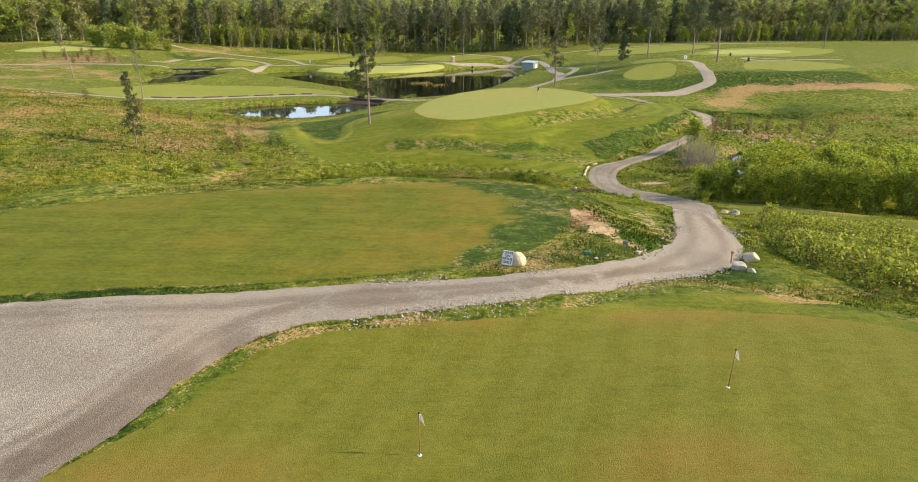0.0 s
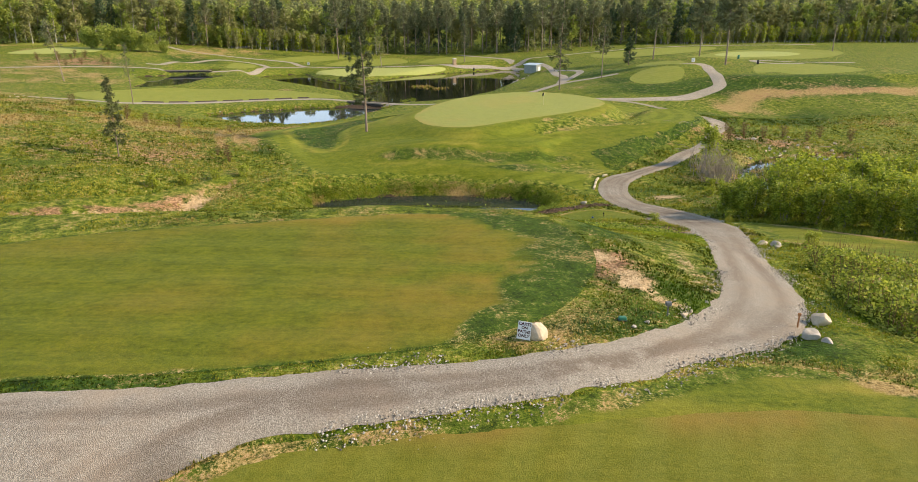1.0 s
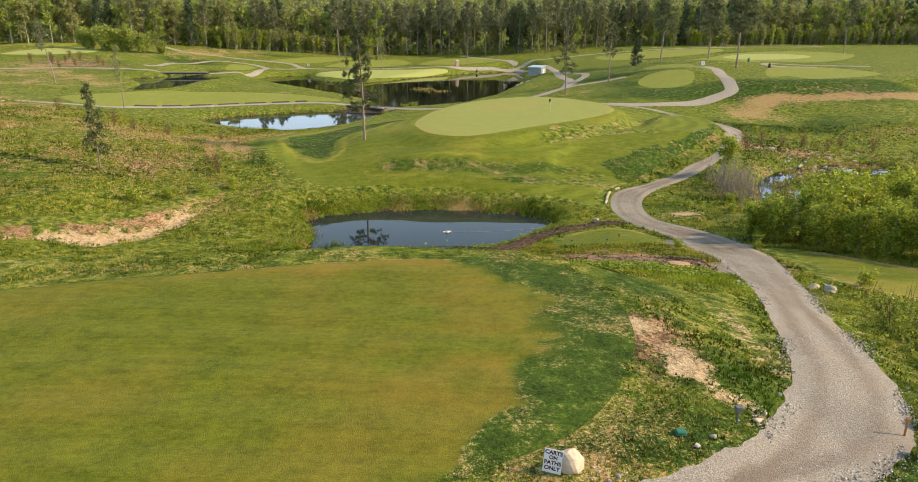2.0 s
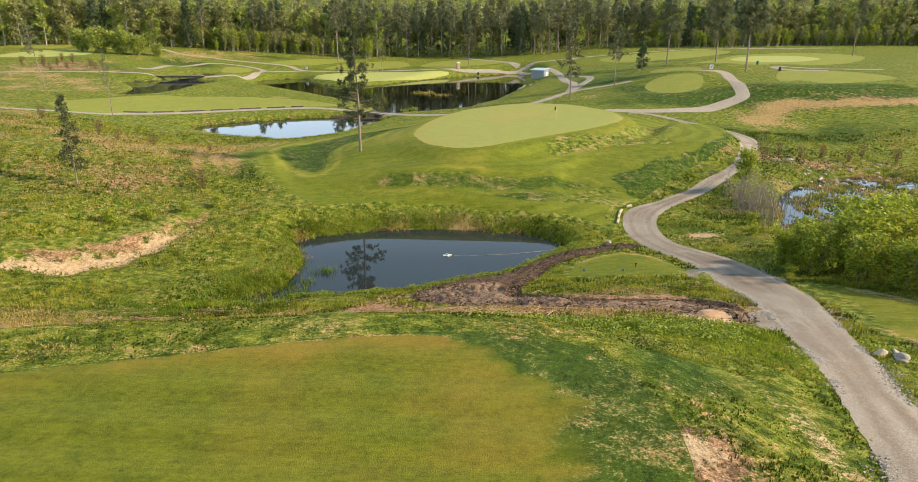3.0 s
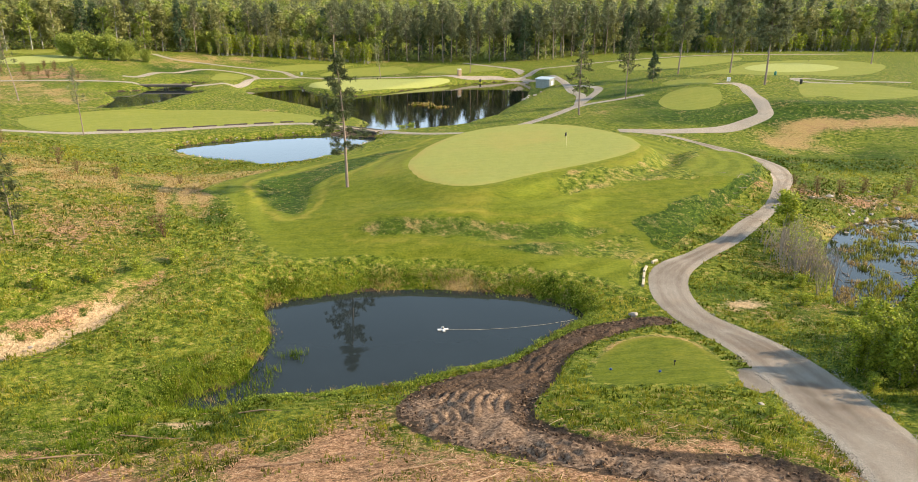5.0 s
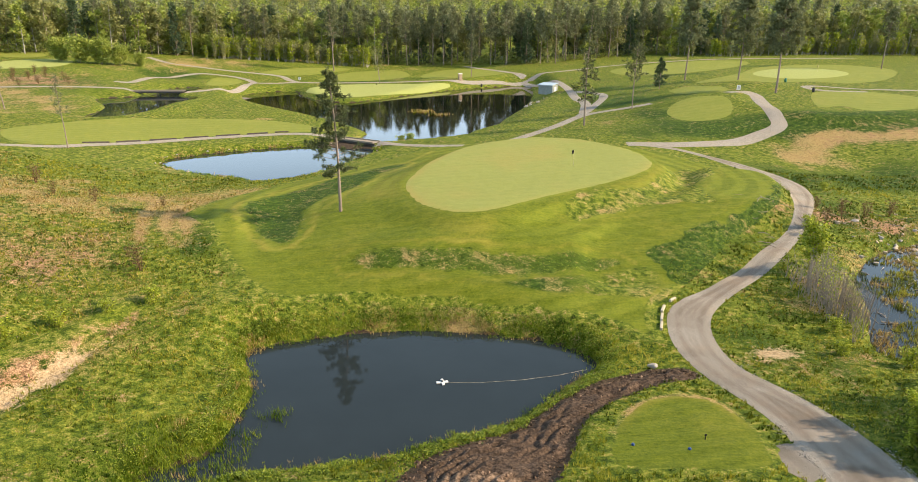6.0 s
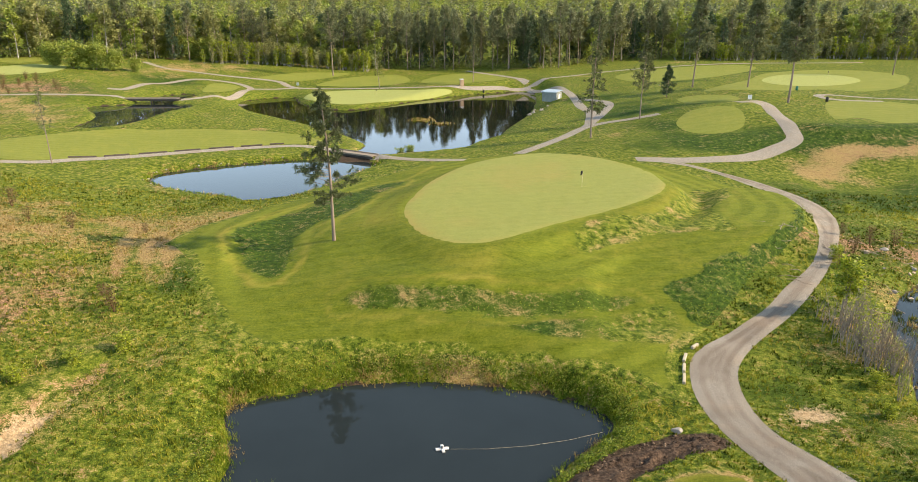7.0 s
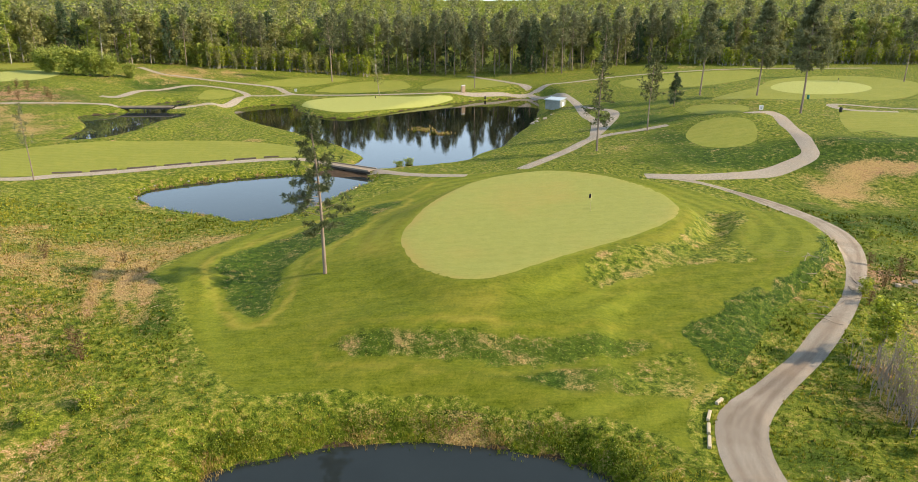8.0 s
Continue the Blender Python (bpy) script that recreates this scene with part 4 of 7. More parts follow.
for line, width in (
    ([(27.5, 141.2), (36, 140.9), (45, 143.2), (51.9, 146.7), (56.3, 149.8), (57.8, 154.7), (60, 165.4), (63.8, 178.9), (62.9, 181.9), (57.5, 179)], 2.7),
    ([(9.5, 150.5), (15.3, 158.9), (20.0, 166.0), (24.6, 173.6), (29.3, 176.8), (34.5, 176.8), (41, 177.0)], 2.4),
    ([(25.3, 174.6), (31.4, 189.5), (36.0, 203.0), (37.0, 212.2), (34.5, 220), (31.6, 226)], 2.2),
    ([(27, 179), (30.2, 195.9), (30.1, 209.2), (31.3, 227.4), (31.4, 242.1), (29.7, 261.7), (23.1, 281.1)], 2.4),
    ([(55.5, 295.3), (36.7, 285.7), (22.1, 281.1), (13.6, 279.3), (-2.8, 271.8), (-28.6, 271.4), (-53.3, 268.2), (-60.1, 271.1), (-66.2, 280.8), (-75, 284.5), (-88, 286), (-103.2, 287.6), (-110, 288.2), (-122.9, 299.9)], 2.5),
    ([(-78, 128), (-66.7, 136.8), (-63.1, 142.7), (-57.1, 148.9), (-49.9, 155.3), (-41.6, 160.6), (-33.2, 164.6), (-28, 163.6), (-24.2, 160.9)], 2.3),
    ([(-16.4, 156.2), (-11.1, 152.2), (-6.1, 149.7), (0.5, 147.5)], 2.3),
    ([(-140.0, 190.0), (-120.0, 203.0), (-104.0, 210.5), (-94.5, 213.8), (-89, 214.8)], 2.2),
    ([(-76.2, 216.0), (-73.5, 225), (-71.5, 236), (-70.6, 246.3), (-70.5, 254.5), (-70.5, 261.0), (-76.5, 269.5), (-84.1, 273.1), (-93.4, 270.6), (-98.6, 254.2), (-95.8, 228.5), (-99.9, 226.4)], 2.3),
    ([(-70.1, 260.0), (-62.9, 263.1), (-57, 269)], 2.3),
    ([(23.2, 284.3), (19.3, 289.8), (12.7, 306.2), (1.4, 329.5)], 2.6),
    ([(50, 293), (55.5, 295.3), (78.1, 301.8), (109.7, 309.8), (160, 312)], 2.6),
    ([(105.8, 185.9), (97.7, 187.9), (91.3, 191.3), (87, 194.3), (84, 194.8), (81.2, 191.9), (81.5, 188.8), (85, 185.5), (91.4, 184)], 2.2),
):
    sheet("cart_path", ribbon(line, width), 0.9, 0.11, PALE_GRAVEL, "pale gravel cart path across the course")

MARSH = rounded([(30.4, 74.4), (31.8, 78.4), (34, 82), (35.8, 87.4), (38.7, 91.6), (42.3, 95.5), (48, 99), (56, 101), (59, 96), (52, 91), (46.8, 87.2), (43, 84), (40.1, 80), (36, 75.5), (32.8, 73)])
PONDS["marsh"] = (-9.05, MARSH)
for name, (level, outline) in PONDS.items():
    middle = outline.mean(0)
    bm = bmesh.new()
    bm.faces.new([bm.verts.new((x, y, level)) for x, y in middle + (outline - middle) * 1.03])
    bmesh.ops.triangulate(bm, faces=bm.faces[:])
    bmesh.ops.recalc_face_normals(bm, faces=bm.faces[:])
    if bm.faces[:][0].normal.z < 0:
        bmesh.ops.reverse_faces(bm, faces=bm.faces[:])
    water = new("water", solid("water", bm, LARGE_WATER if name == "large" else WATER))
    tagged(water, {"near": "still dark pond water between grassy banks", "large": "large pond mirroring tall trees", "marsh": "shallow marsh water among dead stems"}.get(name, "small calm pond reflecting pale sky"), "water", kind="structure")

# ---- the ground, one sheet out to the horizon ----
DRY = [  # centre, radii, strength
    # the last spot on this line thins straw to darken the terrace bank's painted shade
    (-12, 18.2, 18, 1.2, -0.6), (2, 17.4, 12, 1.0, -0.4), (72, 150.5, 16, 2.4, -0.6),
    (-12, 32.6, 8, 0.8, 0.35), (-4, 34.3, 4, 0.8, 0.35), (2.2, 34.2, 2.6, 1.2, 0.28), (27, 93.5, 7, 8, -1.0), (5.5, 28, 4, 6, -0.3), (-26, 91, 4, 8, -0.3), (12, 39, 5, 3, -0.5),
    (-4, 47.5, 26, 6, 0.2), (-16, 53, 12, 3, 0.3), (-4, 56, 7, 3, 0.3), (-27, 47, 12, 8, 0.5), (70, 144.2, 13, 2.6, 1.3), (54.5, 138, 6, 6.5, 1.1), (90, 146, 16, 4.0, 1.5), (-37, 84, 13, 16, 0.27), (-52, 100, 20, 16, 0.25), (-28, 112, 9, 7, 0.3),
    (46, 96, 14, 10, 0.35), (3.5, 36, 4, 2, 0.1), (-117, 218, 12, 10, 0.3), (20, 214, 5, 16, 0.35),
    (14, 20.2, 6, 0.7, 0.6), (96, 305, 16, 4, 0.4), (4, 80.4, 9, 0.8, 0.3), (-100, 290, 20, 10, 0.4), (58, 188, 6, 3, 0.7),
]
SAND = [(5.9, 25.6, 0.7, 1.1, 0.9), (5.3, 27.8, 0.5, 0.7, 0.85), (6.6, 24.0, 0.6, 0.6, 0.6), (11.6, 43.7, 1.5, 1.0, 1.6), (-15, 57.2, 3, 0.6, 0.8), (-26.6, 72.0, 1.2, 4.5, 0.35), (22.5, 74, 2.2, 1.2, 0.8), (14.5, 41, 1, 6, 0.5), (9, 29, 0.8, 5, 0.45), (-22, 48, 5, 1.4, 0.4)]
SOIL = [(-118, 230, 6, 9, 0.3), (-122, 318, 10, 4, 0.8), (22, 78, 3, 1.5, 0.3)]


# deep green rough; on far banks, mound flanks and the hollow, painted shade too
DEEP_AND_SHADED = [(-10, 18.4, 14, 0.9, 1.1), (5.5, 22.6, 4, 1.2, 0.9), (-99, 262, 9, 12, 1.3), (2, 35.6, 4, 0.8, 0.4), (6.2, 33, 1.2, 3, 0.8), (60, 152, 9, 6, 0.9), (75, 147, 14, 5, 1.0), (78, 206, 7, 4, 0.8), (112, 274, 16, 5, 0.9), (-112, 215, 18, 12, 0.7), (-18, 58, 9, 7, 0.2), (-20, 91, 5, 9, 0.5), (44, 108, 6, 20, 0.6), (38, 150, 16, 8, 0.5), (60, 124, 14, 6, 0.8), (-8, 290, 6, 10, 1.0), (-36, 276, 18, 2.2, 1.1), (-58, 300, 9, 4, 0.5), (66, 244, 10, 3, 0.9), (6.5, 28, 4, 6, 0.55), (3, 21.5, 7, 0.7, 0.9), (1, 35.8, 9, 1.0, 0.5), (66, 149.5, 9, 3, 1.7), (80, 151.5, 14, 3, 1.6), (38, 165, 6, 12, 0.7), (-25.5, 93, 4, 6, 0.8), (-21, 86, 3, 4, 0.4), (26, 94, 4, 4, 0.8), (22, 80, 3, 6, 0.3), (36, 190, 9, 12, 0.6), (45, 150, 10, 5, 0.6), (68, 131, 14, 4, 0.4)]


EARTH = [(2, 47.0, 17, 4.5, 0.8), (-12, 44, 12, 3, 0.65), (-12, 51, 9, 3.5, 0.65), (-3.5, 55.5, 4.5, 3.5, 0.75), (8, 45.5, 7, 2.6, 0.35), (-30, 46, 10, 6, 0.6), (-40, 86, 11, 13, 0.36), (66, 143, 9, 2.2, 0.3), (86, 146, 14, 3.0, 0.35), (3.6, 34.6, 3, 0.8, 0.2), (5.4, 26.6, 1.7, 2.4, 0.55), (24, 73, 3, 2, 0.5), (-24, 103, 5, 5, 0.2), (-117, 218, 12, 10, 0.6), (28, 98.6, 3.5, 0.8, 0.5), (34, 103.0, 3, 0.8, 0.45), (20.5, 92.4, 2, 1.2, 0.5), (8, 87.8, 4, 1.0, 0.5), (-7.5, 88.3, 2.0, 0.8, 0.5), (33, 80, 3, 5, 0.35), (32, 87, 2, 3, 0.35), (47, 103, 11, 3, 0.6)]


def spots(table, x, y):
    total = np.zeros(x.shape)
    for cx, cy, rx, ry, amount in table:
        total += amount * np.exp(-((x - cx) / rx) ** 2 - ((y - cy) / ry) ** 2)
    return total


WHEEL_MARKS = [drawn([(-30.7, 91.4), (-33.8, 98.9), (-35.2, 105.2)]), drawn([(-27.0, 90.3), (-30.6, 96.6), (-32.5, 104.6)]), drawn([(-25.9, 90.4), (-28.3, 96.8), (-29.8, 101.9)])]


def ground_marks(x, y):
    soil = spots(SOIL, x, y) + 1.0 * smooth(-0.9, 0.2, inside_depth(TRACK, x, y, 3.0))
    for level, outline in PONDS.values():
        soil = np.maximum(soil, 1.0 * smooth(-0.25, 0.3, inside_depth(outline, x, y, 2.0)))
    sand = spots(SAND, x, y) + 1.0 * smooth(-0.3, 1.5, inside_depth(DIRT_TRACK, x, y, 3.0) + 1.8 * (chance(x, y, 1.1, 63) - 0.5)) * (0.76 + 0.24 * np.cos(2 * np.pi * (inside_depth(DIRT_TRACK, x, y, 3.0) + 0.3 * chance(x, y, 4, 81)) / 1.5))
    bank = smooth(-0.6, 0.6, inside_depth(DIRT_TRACK + (-0.7, 0.5), x, y, 3.0))
    drift = 1.1 * (chance(x, y, 15, 41) - 0.5) + 0.8 * (chance(x, y, 5.5, 31) - 0.5) + 0.6 * (chance(x, y, 2.4, 33) - 0.5)
    near = (x > -38) & (x < -22) & (y > 87) & (y < 108)
    for line in WHEEL_MARKS:
        drift[near] += 0.8 * np.exp(-(np.min([np.hypot(x[near] - a, y[near] - b) for a, b in line], 0) / 0.7) ** 2)
    wild = smooth(70, 40, y) * smooth(40, 44, y)
    lush = (0.9 * (chance(x, y, 12, 42) - 0.5) + 0.9 * (chance(x, y, 3.2, 43) - 0.5)) * (1 - 0.5 * smooth(105, 130, y))
    return {"earth": spots(EARTH, x, y) * (0.2 + 1.5 * chance(x, y, 2.8, 66)) + 0.6 * bank * smooth(0.2, 0.5, chance(x, y, 2.2, 64)), "dry": spots(DRY, x, y) + 0.1 * smooth(40, 90, -x) - 0.1 + 0.18 * smooth(26, 46, -x) * smooth(60, 75, y) - 0.3 * smooth(112, 135, y) + drift * (1 + 0.5 * wild) + 0.1 * wild, "sand": sand, "soil": soil, "deep": spots(DEEP_AND_SHADED, x, y) + lush - 0.1 + 0.12 * smooth(112, 135, y)}


def build_ground():
    y = [-14.0]
    while y[-1] < 420:
        y.append(y[-1] + 0.0078 * (y[-1] + 40))
    y = np.array([-900, -400, -180, -90, -50, -30, -20, *y, 450, 490, 540, 600, 680, 780, 900, 1100, 1500, 2200, 3200])
    c = np.array([-9, -5, -3, -2, -1.5, -1.25, *np.linspace(-1.1, 1.1, 430), 1.25, 1.5, 2, 3, 5, 9])
    gx, gy = np.meshgrid(c, y)
    gx = gx * (24 + 0.72 * np.maximum(gy, 0))
    z = land(gx, gy)
    covered = np.full(gx.shape, -1.8)
    for outline in SHEETS:
        covered = np.maximum(covered, inside_depth(outline, gx, gy, 1.8))
    uneven = (0.10 * (chance(gx, gy, 1.1, 1) - 0.5) + 0.22 * (chance(gx, gy, 4.5, 2) - 0.5)) * smooth(0.0, -0.9, covered)
    z = z + uneven - 0.3 * smooth(-0.3, 0.8, inside_depth(DIRT_TRACK, gx, gy, 3.0)) + 0.3 * smooth(-0.8, 0.4, inside_depth(DIRT_TRACK + (-2.1, 1.6), gx, gy, 3.0))
    z -= 0.1 * smooth(0.5, 1.6, covered) + 0.3 * smooth(0.3, 1.2, covered) * smooth(-4, -1, inside_depth(APRON, gx, gy, 6.0))
    marks = {k: m.ravel() for k, m in ground_marks(gx, gy).items()}
    rows, cols = gx.shape
    index = np.arange(rows * cols).reshape(rows, cols)
    quads = np.stack([index[:-1, :-1], index[:-1, 1:], index[1:, 1:], index[1:, :-1]], -1).reshape(-1, 4)
    me = mesh_of("ground", np.stack([gx.ravel(), gy.ravel(), z.ravel()], 1), quads, ROUGH_GRASS, marks, True)
    tagged(new("ground", me), "rolling rough grassland of a golf course", "ground", kind="structure")


build_ground()


# ---- trees ----
def pine_meshes(seed, h, start, spread, tuft, limbs, tufts, per, needles, lean=0.0, radius=0.011, droop=0.1, narrow=0.16):
    """Trunk, limbs and crown of a pine: whorls of limbs that carry tufts of needles."""
    rng = np.random.default_rng(seed)
    t = np.linspace(0, 1, 9)
    bend = lean * h
    line = np.stack([bend * t ** 1.5 + 0.006 * h * np.sin(5 * t + seed), 0.006 * h * np.cos(4 * t + seed), h * t], 1)
    trunk = tube(line, radius * h * (1 - 0.86 * t) + 0.012, 8)
    wood, heads = [], []
    for k in range(limbs):
        u = start + (0.985 - start) * ((k + rng.uniform(0, 0.8)) / limbs) ** 0.9
        w = (u - start) / (1 - start)
        reach = spread * h * (1 - w) ** 0.75 * (0.35 + 0.65 * min(1, w * 5 + 0.25)) * rng.uniform(0.55, 1.25) + 0.02 * h
        a = rng.uniform(0, 2 * np.pi)
        s = np.linspace(0, 1, 5)
        root = np.array([np.interp(u, t, line[:, i]) for i in range(3)])
        out = np.stack([np.cos(a) * reach * s, np.sin(a) * reach * s, reach * ((0.35 * w + 0.12) * s - droop * s ** 2 * (1 - w))], 1)
        wood.append(tube(root + out, 0.0022 * h * (1.1 - 0.8 * w) * (1.15 - s), 3))
        n = max(2, int(tufts * (0.5 + 0.5 * reach / (spread * h))))
        q = rng.uniform(0.35, 1.0, n) ** 0.7
        p = root + np.stack([np.interp(q, s, out[:, i]) for i in range(3)], 1)
        heads.append(p + rng.normal(size=(n, 3)) * (0.12, 0.12, 0.07) * np.array(reach))
    heads = np.concatenate([*heads, line[-1:] + (0, 0, 0.02 * h)])
    crown = stars(rng, heads, tuft, per, narrow)
    return mesh_of("trunk", *join([trunk, *wood]), PINE_BARK, shade=True), mesh_of("crown", *crown, needles)


def broad_meshes(seed, h, wide, start, blobs, per, size, foliage, bark, stems=1, limbs=9, gap=0.5, tight=1.0):
    """Trunk, limbs and an airy crown of many small leaf sprays."""
    rng = np.random.default_rng(seed)
    wood, trunks, spray = [], [], []
    for k in range(stems):
        a = rng.uniform(0, 2 * np.pi)
        foot = np.array([np.cos(a), np.sin(a), 0]) * (0.12 * wide * (stems > 1))
        tip = foot * (1 + 2.2 * (stems > 1)) + (rng.normal() * 0.05 * h, rng.normal() * 0.05 * h, h * rng.uniform(0.82, 0.97))
        t = np.linspace(0, 1, 6)
        line = foot + (tip - foot) * t[:, None] + np.stack([np.sin(4 * t + seed + k), np.cos(3 * t + k), 0 * t], 1) * 0.012 * h
        trunks.append(tube(line, (0.012 * h + 0.01) / stems ** 0.4 * (1 - 0.85 * t) + 0.006, 6 if stems < 3 else 4))
        for j in range(limbs):
            u = start + (1 - start) * (j + rng.uniform(0, 1)) / limbs
            w = (u - start) / (1 - start)
            b = rng.uniform(0, 2 * np.pi)
            reach = wide * (0.35 + 0.65 * np.sin(np.pi * min(1, 0.18 + 0.8 * w))) * rng.uniform(0.6, 1.1) * (0.6 if stems > 1 else 1)
            root = np.array([np.interp(u, t, line[:, i]) for i in range(3)])
            s = np.linspace(0, 1, 4)
            out = np.stack([np.cos(b) * reach * s, np.sin(b) * reach * s, reach * (0.75 * s - 0.2 * s ** 2)], 1)
            wood.append(tube(root + out, (0.0035 * h + 0.004) * (1.1 - s) / stems ** 0.3, 3))
            for q in rng.uniform(0.35, 1.05, max(1, blobs // (limbs * stems))):
                c = root + out[-1] * q
                n = int(per * rng.uniform(1 - gap, 1 + gap))
                spray.append(c + rng.normal(size=(n, 3)) * (0.17 * tight, 0.17 * tight, 0.13) * np.array(wide * rng.uniform(0.6, 1.3)))
    crown = leaves(rng, np.concatenate(spray), size)
    return mesh_of("trunk", *join(trunks + wood), bark, shade=True), mesh_of("crown", *crown, foliage)


def tree(name, meshes, at, label, group="", turn=0.0, scale=1.0, category="tree"):
    ob = thing(name, at, label, category, group)
    ob.matrix_basis = pose(*at, 0, 0, turn) @ Matrix.Scale(scale, 4)
    for part_name, me in zip(("trunk", "crown"), meshes):
        tagged(part(part_name, me, ob), kind="" if part_name == "trunk" else "stuff")
    return ob


def on_land(x, y, sink=0.1):
    return (x, y, height(x, y) - sink)


tree("pine_tree", pine_meshes(11, 14.7, 0.27, 0.20, 0.31, 76, 7, 34, HERO_NEEDLES, -0.045, 0.0115, 0.1, 0.1), on_land(-12.74, 99.57), "lone red pine with tufted needles on mown grass")
tree("pine_tree", pine_meshes(12, 9.1, 0.18, 0.13, 0.30, 56, 5, 13, NEEDLES, -0.02, 0.0085), on_land(-39.7, 82.0), "young spindly pine on a rough hillside")
tree("pine_tree", pine_meshes(13, 11.5, 0.45, 0.10, 0.32, 36, 3, 8, HAZED_NEEDLES, 0.0, 0.008), on_land(-63.9, 137.9), "thin sparse pine beside the path")
tree("pine_tree", pine_meshes(14, 14.5, 0.55, 0.16, 0.45, 44, 4, 8, HAZED_NEEDLES, -0.13, 0.010), on_land(-97.3, 173.6), "leaning sparse pine with a bare trunk")
tree("pine_tree", pine_meshes(15, 21.5, 0.22, 0.10, 0.5, 84, 5, 9, NEEDLES, 0.015, 0.0085, 0.35), on_land(23.8, 161.3), "tall slim pine with sparse drooping branches beside the path")
tree("pine_tree", pine_meshes(16, 15.5, 0.38, 0.17, 0.5, 66, 5, 10, NEEDLES, 0.01, 0.009), on_land(36.5, 175.3), "open pine beside the path junction")
tree("spruce_tree", pine_meshes(17, 7.6, 0.12, 0.27, 0.42, 70, 6, 11, SPRUCE_NEEDLES, 0.0, 0.014, 0.35), on_land(50.3, 204.2), "small dark spruce on a grassy hill")
tree("pine_tree", pine_meshes(18, 23.5, 0.40, 0.15, 0.65, 96, 8, 14, HAZED_NEEDLES, 0.01, 0.0095), on_land(63.1, 223.9), "tall red pine with a bare lower trunk")
tree("pine_tree", pine_meshes(19, 23.0, 0.32, 0.17, 0.65, 110, 9, 15, HAZED_NEEDLES, 0.0, 0.0095), on_land(74.9, 216.1), "tall red pine on the course's hill")
tree("pine_tree", pine_meshes(20, 22.6, 0.40, 0.18, 0.65, 110, 10, 16, HAZED_NEEDLES, -0.01, 0.0105), on_land(70.0, 182.7), "tall dark red pine with a few low branches")
tree("pine_tree", pine_meshes(21, 19.5, 0.5, 0.16, 0.6, 60, 5, 9, NEEDLES, 0.05, 0.010), on_land(139.5, 259.7), "tall leaning pine by the fairway")
tree("sapling", broad_meshes(22, 12.5, 2.4, 0.3, 60, 6, 0.26, OLIVE_LEAVES, TWIGS, 1, 14), on_land(-28.6, 268.6), "thin half-bare young tree on the far green's edge")
tree("pine_tree", pine_meshes(23, 24.5, 0.52, 0.18, 0.7, 66, 5, 9, NEEDLES, -0.05, 0.010), on_land(-50.7, 302.2), "tall pine with a long bare leaning trunk")
tree("pine_tree", pine_meshes(24, 17.5, 0.3, 0.13, 0.6, 60, 4, 8, NEEDLES, 0.0, 0.009), on_land(3.5, 281.0), "slim pine behind the pond's path")

# ---- the woods ----
EDGE_X = np.array([-330, -240, -161, -145, -93, -72, -43, 1.5, 39, 82, 111, 153, 189, 330])
EDGE_Y = np.array([230, 250, 280, 292, 326, 330, 331, 335, 322, 352, 334, 342, 336, 320])
TEMPLATES = {
    "red_pine": [pine_meshes(40 + k, 24, 0.45, 0.15, 0.85, 60, 6, 7, HAZED_NEEDLES, 0.01 * (k - 1), 0.009) for k in range(3)],
    "spruce_tree": [pine_meshes(50 + k, 19, 0.06, 0.17, 0.8, 84, 6, 7, SPRUCE_NEEDLES, 0.0, 0.009, 0.4) for k in range(2)],
    "broadleaf_tree": [broad_meshes(60 + k, 19, 3.9, 0.16, 120, 12, 0.45, (SPRING_LEAVES, OLIVE_LEAVES, OLIVE_LEAVES, SPRING_LEAVES)[k], (PALE_BARK, TWIGS)[k % 2], 1, 16) for k in range(4)],
    "sapling": [broad_meshes(70 + k, 7, 1.0, 0.15, 60, 9, 0.24, (OLIVE_LEAVES, SHRUB_LEAVES)[k], PALE_BARK, 3, 9) for k in range(2)],
}
LABELS = {
    "red_pine": "tall red pine with a bare pale trunk in the wood's edge",
    "spruce_tree": "dark green spruce in the wood's edge",
    "broadleaf_tree": "light green broadleaf tree in early spring leaf",
    "sapling": "slender young tree in a dense thicket",
}


def plant(kind, x, y, rng, scale):
    meshes = TEMPLATES[kind][rng.integers(len(TEMPLATES[kind]))]
    tree(kind, meshes, (x, y, height(x, y) - 0.2), LABELS[kind], "trees of the wood's edge", rng.uniform(0, 360), scale)


def build_wood_edge():
    rng = np.random.default_rng(5)
    for row, step in ((0, 6.4), (1, 5.2), (2, 5.0), (3, 6.0)):
        x = -250.0
        while x < 250:
            x += step * rng.uniform(0.6, 1.4)
            y = np.interp(x, EDGE_X, EDGE_Y) + 3 + 8 * row + rng.uniform(-3, 3)
            pines = smooth(-95, -40, x) * (1 - smooth(75, 110, x)) * (0.72, 0.5, 0.3, 0.3)[row] + 0.08
            pick = rng.uniform()
            kind = "red_pine" if pick < pines else "spruce_tree" if pick < pines + 0.14 else "broadleaf_tree"
            plant(kind, x, y, rng, rng.uniform(0.85, 1.12))
    for k in range(110):
        x = rng.uniform(-104, -40)
        plant("sapling", x, np.interp(x, EDGE_X, EDGE_Y) - 2 - rng.uniform(0, 8), rng, rng.uniform(0.9, 1.4))
    for k in range(170):
        x = rng.uniform(92, 240)
        plant("sapling", x, np.interp(x, EDGE_X, EDGE_Y) - 2 - rng.uniform(0, 9), rng, rng.uniform(0.7, 1.5))


build_wood_edge()


